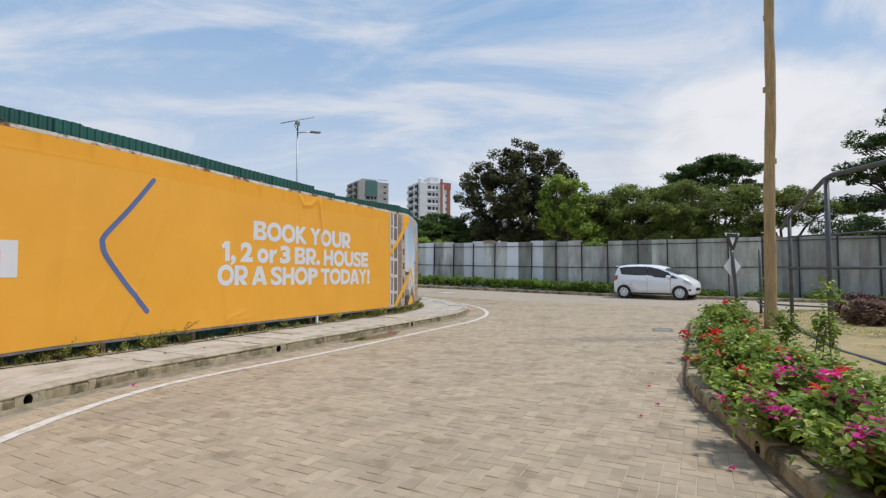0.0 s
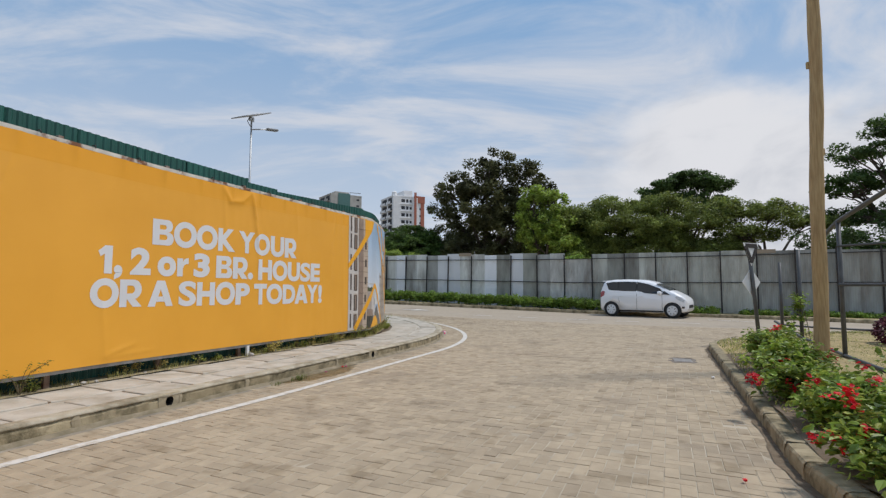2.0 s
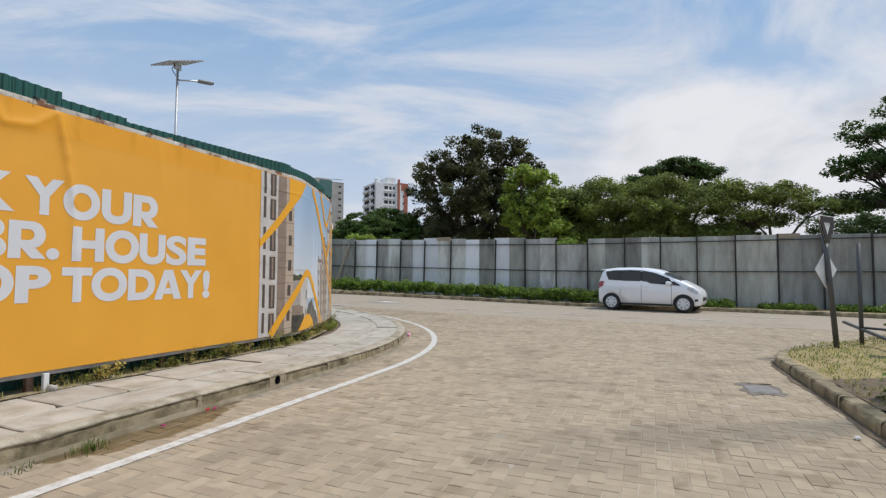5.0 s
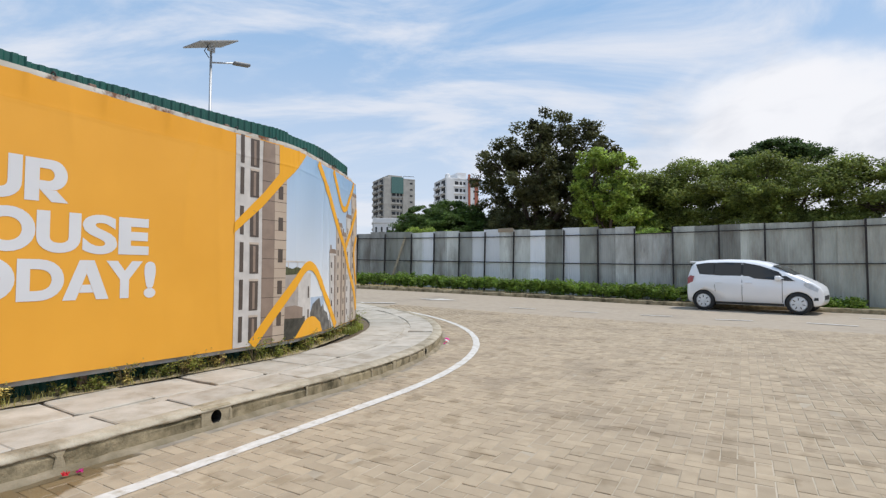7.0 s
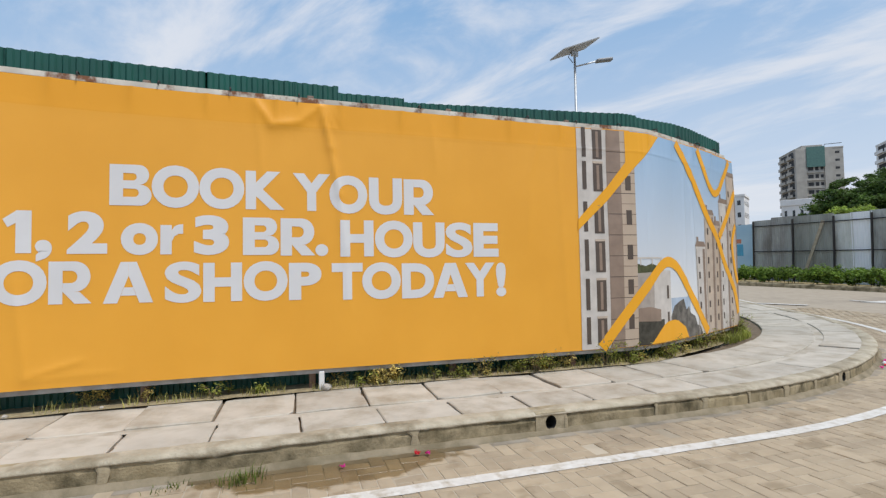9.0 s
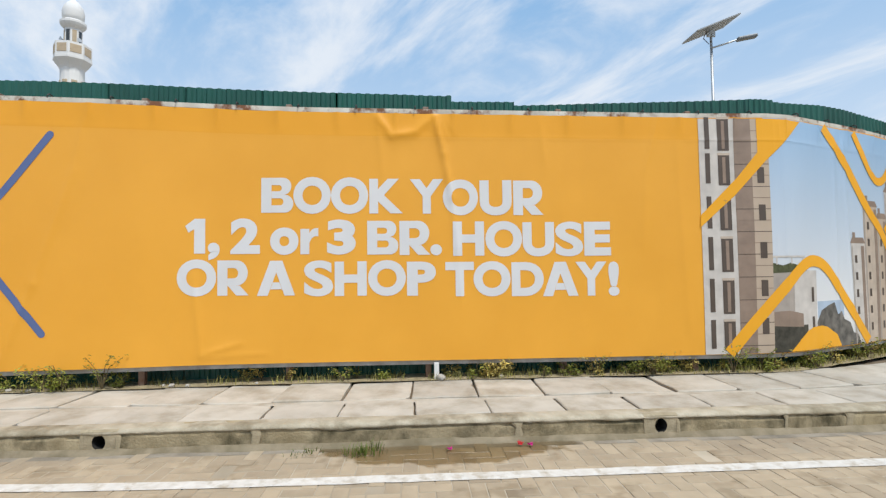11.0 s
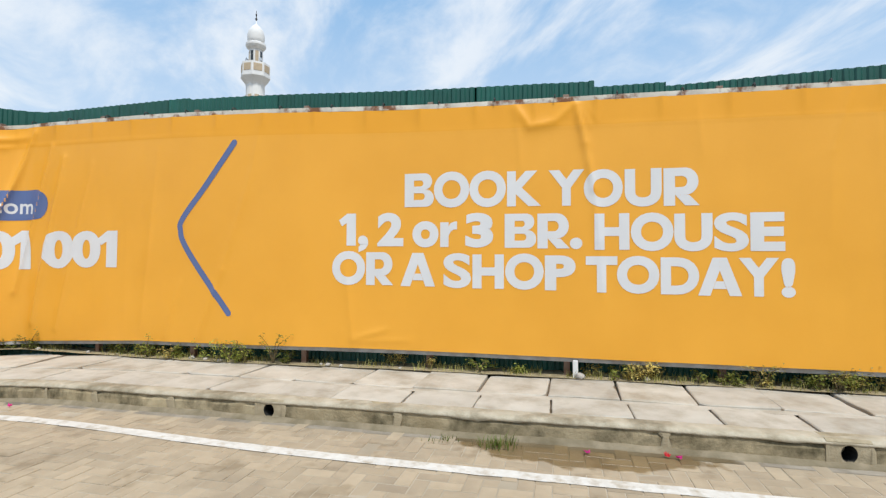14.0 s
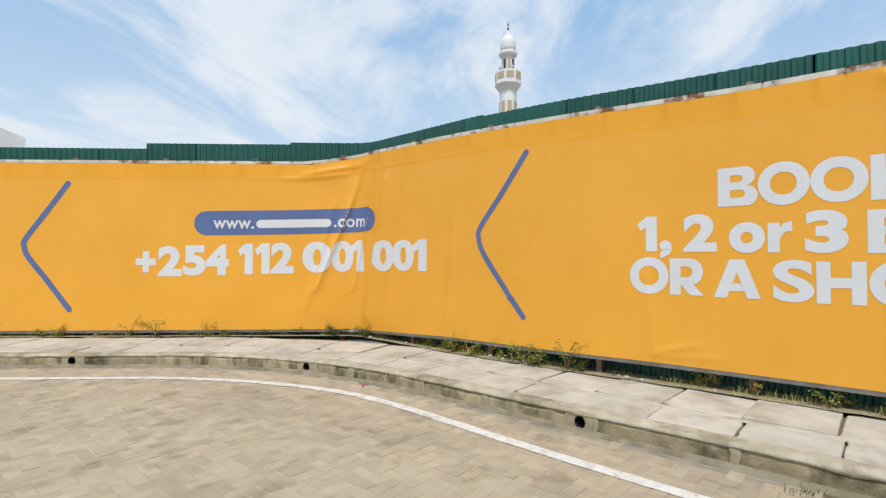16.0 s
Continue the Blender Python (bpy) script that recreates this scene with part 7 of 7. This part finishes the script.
# steel garden frame: posts, rails and a low bent bar
frame_ob = thing("garden_frame", (0, 0, 0), 0, "dark grey tubular steel frame standing on the island lawn", "frame")
for x, y, h in ((1.62, 10.0, 2.66), (1.56, 13.2, 2.42), (1.43, 15.5, 2.1), (1.36, 17.1, 1.9)):
    part("post", tube(bmesh.new(), [(x, y, 0.1), (x, y, h)], 0.035, 8), GREY_PAINT, frame_ob, smooth=True)
part("top_bar", tube(bmesh.new(), [(1.5, 13.9, 2.22), (1.56, 13.2, 2.42), (1.62, 10.15, 2.68), (1.66, 9.9, 2.7), (2.6, 9.0, 2.8), (3.8, 8.0, 2.85)], 0.035, 8), GREY_PAINT, frame_ob, smooth=True)
part("rail", tube(bmesh.new(), [(1.52, 13.16, 1.36), (2.6, 12.2, 1.36), (5.0, 12.6, 1.38)], 0.028, 8), GREY_PAINT, frame_ob, smooth=True)
part("rail", tube(bmesh.new(), [(1.52, 13.16, 2.0), (2.6, 12.2, 2.0), (5.0, 12.6, 2.02)], 0.018, 8), GREY_PAINT, frame_ob, smooth=True)
part("rail", tube(bmesh.new(), [(1.36, 17.3, 0.42), (1.9, 16.6, 0.42), (2.9, 16.2, 0.42)], 0.022, 8), GREY_PAINT, frame_ob, smooth=True)
part("low_bar", tube(bmesh.new(), [(1.34, 17.9, 0.46), (1.42, 15.5, 0.28), (1.56, 13.1, 0.2), (1.66, 9.6, 0.18), (2.0, 8.3, 0.17), (2.8, 7.0, 0.2)], 0.03, 8), GREY_PAINT, frame_ob, smooth=True)

# ---- weeds, stones and litter along the hoarding ----
WEED = leaf_mat("weed_leaf", (0.36, 0.38, 0.08), (0.2, 0.24, 0.045))
WEED_DRY = leaf_mat("dry_weed_leaf", (0.58, 0.48, 0.16), (0.42, 0.34, 0.1))
STRAW = mat("straw_littered_soil", (0.4, 0.33, 0.19), (0.22, 0.17, 0.1), scale=14, rough=0.95, bump=0.8, bump_scale=40)
tagged(part("wall_foot_soil", ribbon(bmesh.new(), WALL_LINE, -10, 16.2, 0.06, -0.34, 0.175, 0.15, 0.03), STRAW), "straw-littered soil strip at the foot of the hoarding", "soil", kind="structure")
rg = np.random.default_rng(55)


def weed(s, off, h, m, dry=0.0, n=8):
    x, y = WALL_LINE.at(s, off)
    root = thing("weed", (0, 0, 0), 0, "straggly weed growing at the foot of the hoarding" if not dry else "yellowing weed at the foot of the hoarding", "weed", "weeds along the hoarding")
    bm = bmesh.new()
    cs = []
    for k in range(n):
        a, l = rg.uniform(0, 6.28), h * rg.uniform(0.35, 1.5)
        e = (x + math.cos(a) * l * 0.6, y + math.sin(a) * l * 0.6, 0.17 + l * rg.uniform(0.4, 1.0))
        mid = (x + math.cos(a) * l * 0.2, y + math.sin(a) * l * 0.2, 0.17 + l * 0.55)
        tube(bm, [(x, y, 0.16), mid, e], [0.004, 0.003, 0.0015], 4)
        for t in np.linspace(0.25, 1, 7):
            cs.append([mid[i] * (1 - t) + e[i] * t + rg.normal() * 0.012 for i in range(3)])
    part("stalk", bm, STEM, root)["kind"] = "stuff"
    v, f = oval_leaves(rg, cs, 0.022, 2, 0.03, 0.26)
    leaf_object("foliage", v, f, m, root)


for s in np.concatenate([rg.uniform(9.4, 16.0, 58), rg.uniform(-9, 9.4, 62)]):
    dry = rg.random() < (0.55 if s > 9 else 0.35)
    weed(s, rg.uniform(-0.16, 0.03), rg.uniform(0.07, 0.2) * (1.25 if s > 9 else 1.0), WEED_DRY if dry else WEED, dry, int(rg.integers(5, 11)))
for s, h in ((5.6, 0.32), (5.95, 0.36), (5.4, 0.25), (4.3, 0.2), (12.3, 0.34), (15.5, 0.3), (15.9, 0.32), (16.3, 0.3), (-0.9, 0.28), (-1.3, 0.25), (1.9, 0.2)):
    weed(s, 0.0, h, WEED, 0, 14)
pts = []
for s in rg.uniform(-9, 16.6, 5200):
    if noise.noise((s * 1.7, 0, 5)) > -0.1 or s > 9.5:
        x, y = WALL_LINE.at(s, rg.uniform(-0.25, 0.06))
        pts.append((x, y, 0.17))
blades("grass", pts, 0.075, 0.003, GRASS_DRY, "tufts of yellow grass along the hoarding", 7)
pts = [(*WALL_LINE.at(s, rg.uniform(-0.1, 0.16)), 0.165) for s in rg.uniform(14.9, 17.0, 1500)]
blades("grass", pts, 0.11, 0.004, WEED, "rough grass at the corner of the hoarding", 8)

STONE = mat("pale_rubble", (0.5, 0.47, 0.42), (0.35, 0.32, 0.28), scale=9, rough=0.9, bump=0.6)


def rock(at, r, seed, name="stone", material=None, label="small pale stone lying by the hoarding"):
    rng = random.Random(seed)
    bm = bmesh.new()
    bmesh.ops.create_icosphere(bm, subdivisions=2, radius=r)
    for v in bm.verts:
        v.co *= 1 + 0.35 * noise.noise(v.co * (1.6 / r) + Vector((seed, 0, 0)))
        v.co.z *= 0.7
    ob = part(name, bm, material or STONE, None, smooth=False)
    ob.matrix_world = pose(at[0], at[1], at[2] + r * 0.45, 0, 0, rng.uniform(0, 360))
    return tagged(ob, label, "stone", "stones by the hoarding")


for k, (s, o, r) in enumerate(((9.23, 0.03, 0.05), (9.2, -0.02, 0.035), (6.6, 0.02, 0.03), (6.5, -0.03, 0.02), (6.75, 0.03, 0.022), (5.1, 0.0, 0.03), (5.3, 0.02, 0.025), (4.9, -0.03, 0.03), (9.85, -0.02, 0.03), (7.4, 0.01, 0.018), (3.4, 0.0, 0.025), (2.6, 0.02, 0.03))):
    rock((*WALL_LINE.at(s, o), 0.172), r, k)
bm = rounded_box((-0.025, -0.02, 0), (0.025, 0.02, 0.17), 0.004, 1)
x, y = WALL_LINE.at(9.19, 0.0)
ob = tagged(part("white_stake", bm, WHITEW), "short white painted stake under the banner", "stake")
ob.matrix_world = pose(x, y, 0.17, 0, 0, 90)

# petals and tufts by the gutter
for k, (x, y, m) in enumerate(((-5.84, 9.22, PINK), (-5.88, 9.81, PINK), (-5.9, 9.74, RED), (-6.83, 15.9, RED), (-6.75, 15.7, PINK), (-0.55, 5.6, PINK), (-0.45, 6.1, PINK), (-0.6, 6.9, RED), (0.1, 4.6, PINK), (-5.78, 4.3, PINK))):
    v, f = scatter_leaves(rg, [(x, y, 0.022)], 0.016, 7, 0.035, 0.7)
    tagged(leaf_object("petal", v, f, m), "fallen bougainvillea bract on the road", "petal", "fallen petals")
for x, y, n, h in ((-5.83, 8.62, 90, 0.07), (-5.86, 8.2, 40, 0.03)):
    pts = [(x + rg.normal() * 0.045, y + rg.normal() * 0.06, 0.004) for _ in range(n)]
    blades("grass_tuft", pts, h, 0.0035, GRASS_GREEN, "small green grass tuft in the gutter", int(n), 0.7, "grass", "stuff")

for k, (x, y, m, lab) in enumerate(((-6.86, 15.95, WHITEW, "crumpled pale plastic scrap lying in the gutter"), (-6.95, 16.12, PINK, "crumpled pink wrapper lying in the gutter"), (-0.5, 11.2, WHITEW, "small pale paper scrap on the road"))):
    rock((x, y, 0.003), 0.045 if k < 2 else 0.025, 60 + k, "litter", m, lab)["category"] = "litter"


# ---- markings and covers on the far road ----
def dash(x0, y0, x1, y1, w=0.14):
    bm = bmesh.new()
    d = Vector((x1 - x0, y1 - y0)).normalized()
    n_ = Vector((-d.y, d.x)) * w / 2
    k = 8
    prev = None
    for i in range(k + 1):
        p = Vector((x0, y0)).lerp(Vector((x1, y1)), i / k)
        row = [bm.verts.new((p.x + n_.x, p.y + n_.y, lie(p.x, p.y) + 0.012)), bm.verts.new((p.x - n_.x, p.y - n_.y, lie(p.x, p.y) + 0.012))]
        if prev:
            bm.faces.new((prev[0], prev[1], row[1], row[0]))
        prev = row
    return tagged(part("lane_dash", bm, PAINT), "worn white lane dash on the far road", "marking", kind="structure")


for a in ((-4.84, 23.27, -4.04, 23.4), (-2.99, 23.1, -2.16, 23.24), (-1.05, 23.3, -0.1, 23.05), (-6.76, 23.05, -5.99, 23.17), (-8.61, 22.8, -7.81, 23.0), (0.3, 25.6, 1.8, 25.0), (-4.6, 27.3, -3.6, 27.2)):
    dash(*a)
dash(-13.8, 21.0, -12.2, 21.75, 0.26)
dash(-12.4, 23.55, -11.9, 23.7, 0.18)
bm = bmesh.new()
bm.faces.new([bm.verts.new((x, y, lie(x, y) + 0.012)) for x, y in ((-12.0, 23.3), (-11.1, 23.9), (-11.9, 24.1))])
tagged(part("arrow_head", bm, PAINT), "worn white arrow head on the far road", "marking", kind="structure")
cover = thing("drain_cover", (-0.86, 13.0, 0.004), 4, "grey concrete drain cover set among the blocks", "drain cover")
bm = rounded_box((-0.15, -0.2, -0.02), (0.15, 0.2, 0.004), 0.006, 1)
part("cover_slab", bm, mat("worn_cover_concrete", (0.3, 0.28, 0.26), (0.17, 0.15, 0.13), scale=9, rough=0.45), cover)
rd = random.Random(5)
rim = poly([((0.2 + rd.uniform(-0.04, 0.05)) * max(-1, min(1, 1.35 * math.cos(a))), (0.33 + rd.uniform(-0.06, 0.06)) * max(-1, min(1, 1.35 * math.sin(a)))) for a in [k * math.tau / 28 for k in range(28)]])
part("surround", rim, mat("patched_mortar", (0.27, 0.23, 0.19), (0.12, 0.1, 0.08), scale=9, rough=0.95, bump=0.6), cover)

# single blocks of the road beside the gutter
v0, f0 = block_shape(0.2, 0.1)
block_mesh = bpy.data.meshes.new("paver")
block_mesh.from_pydata(v0, [], f0)
block_mesh.materials.append(PAVER_PIECE)
rb_ = random.Random(77)
for x, y, flat in ROAD_SINGLES:
    ob = new("paver", block_mesh)
    ob.parent = road
    ob.matrix_local = pose(x, y, rb_.gauss(0, 0.0012), rb_.gauss(0, 0.4), rb_.gauss(0, 0.4), 0 if flat else 90)
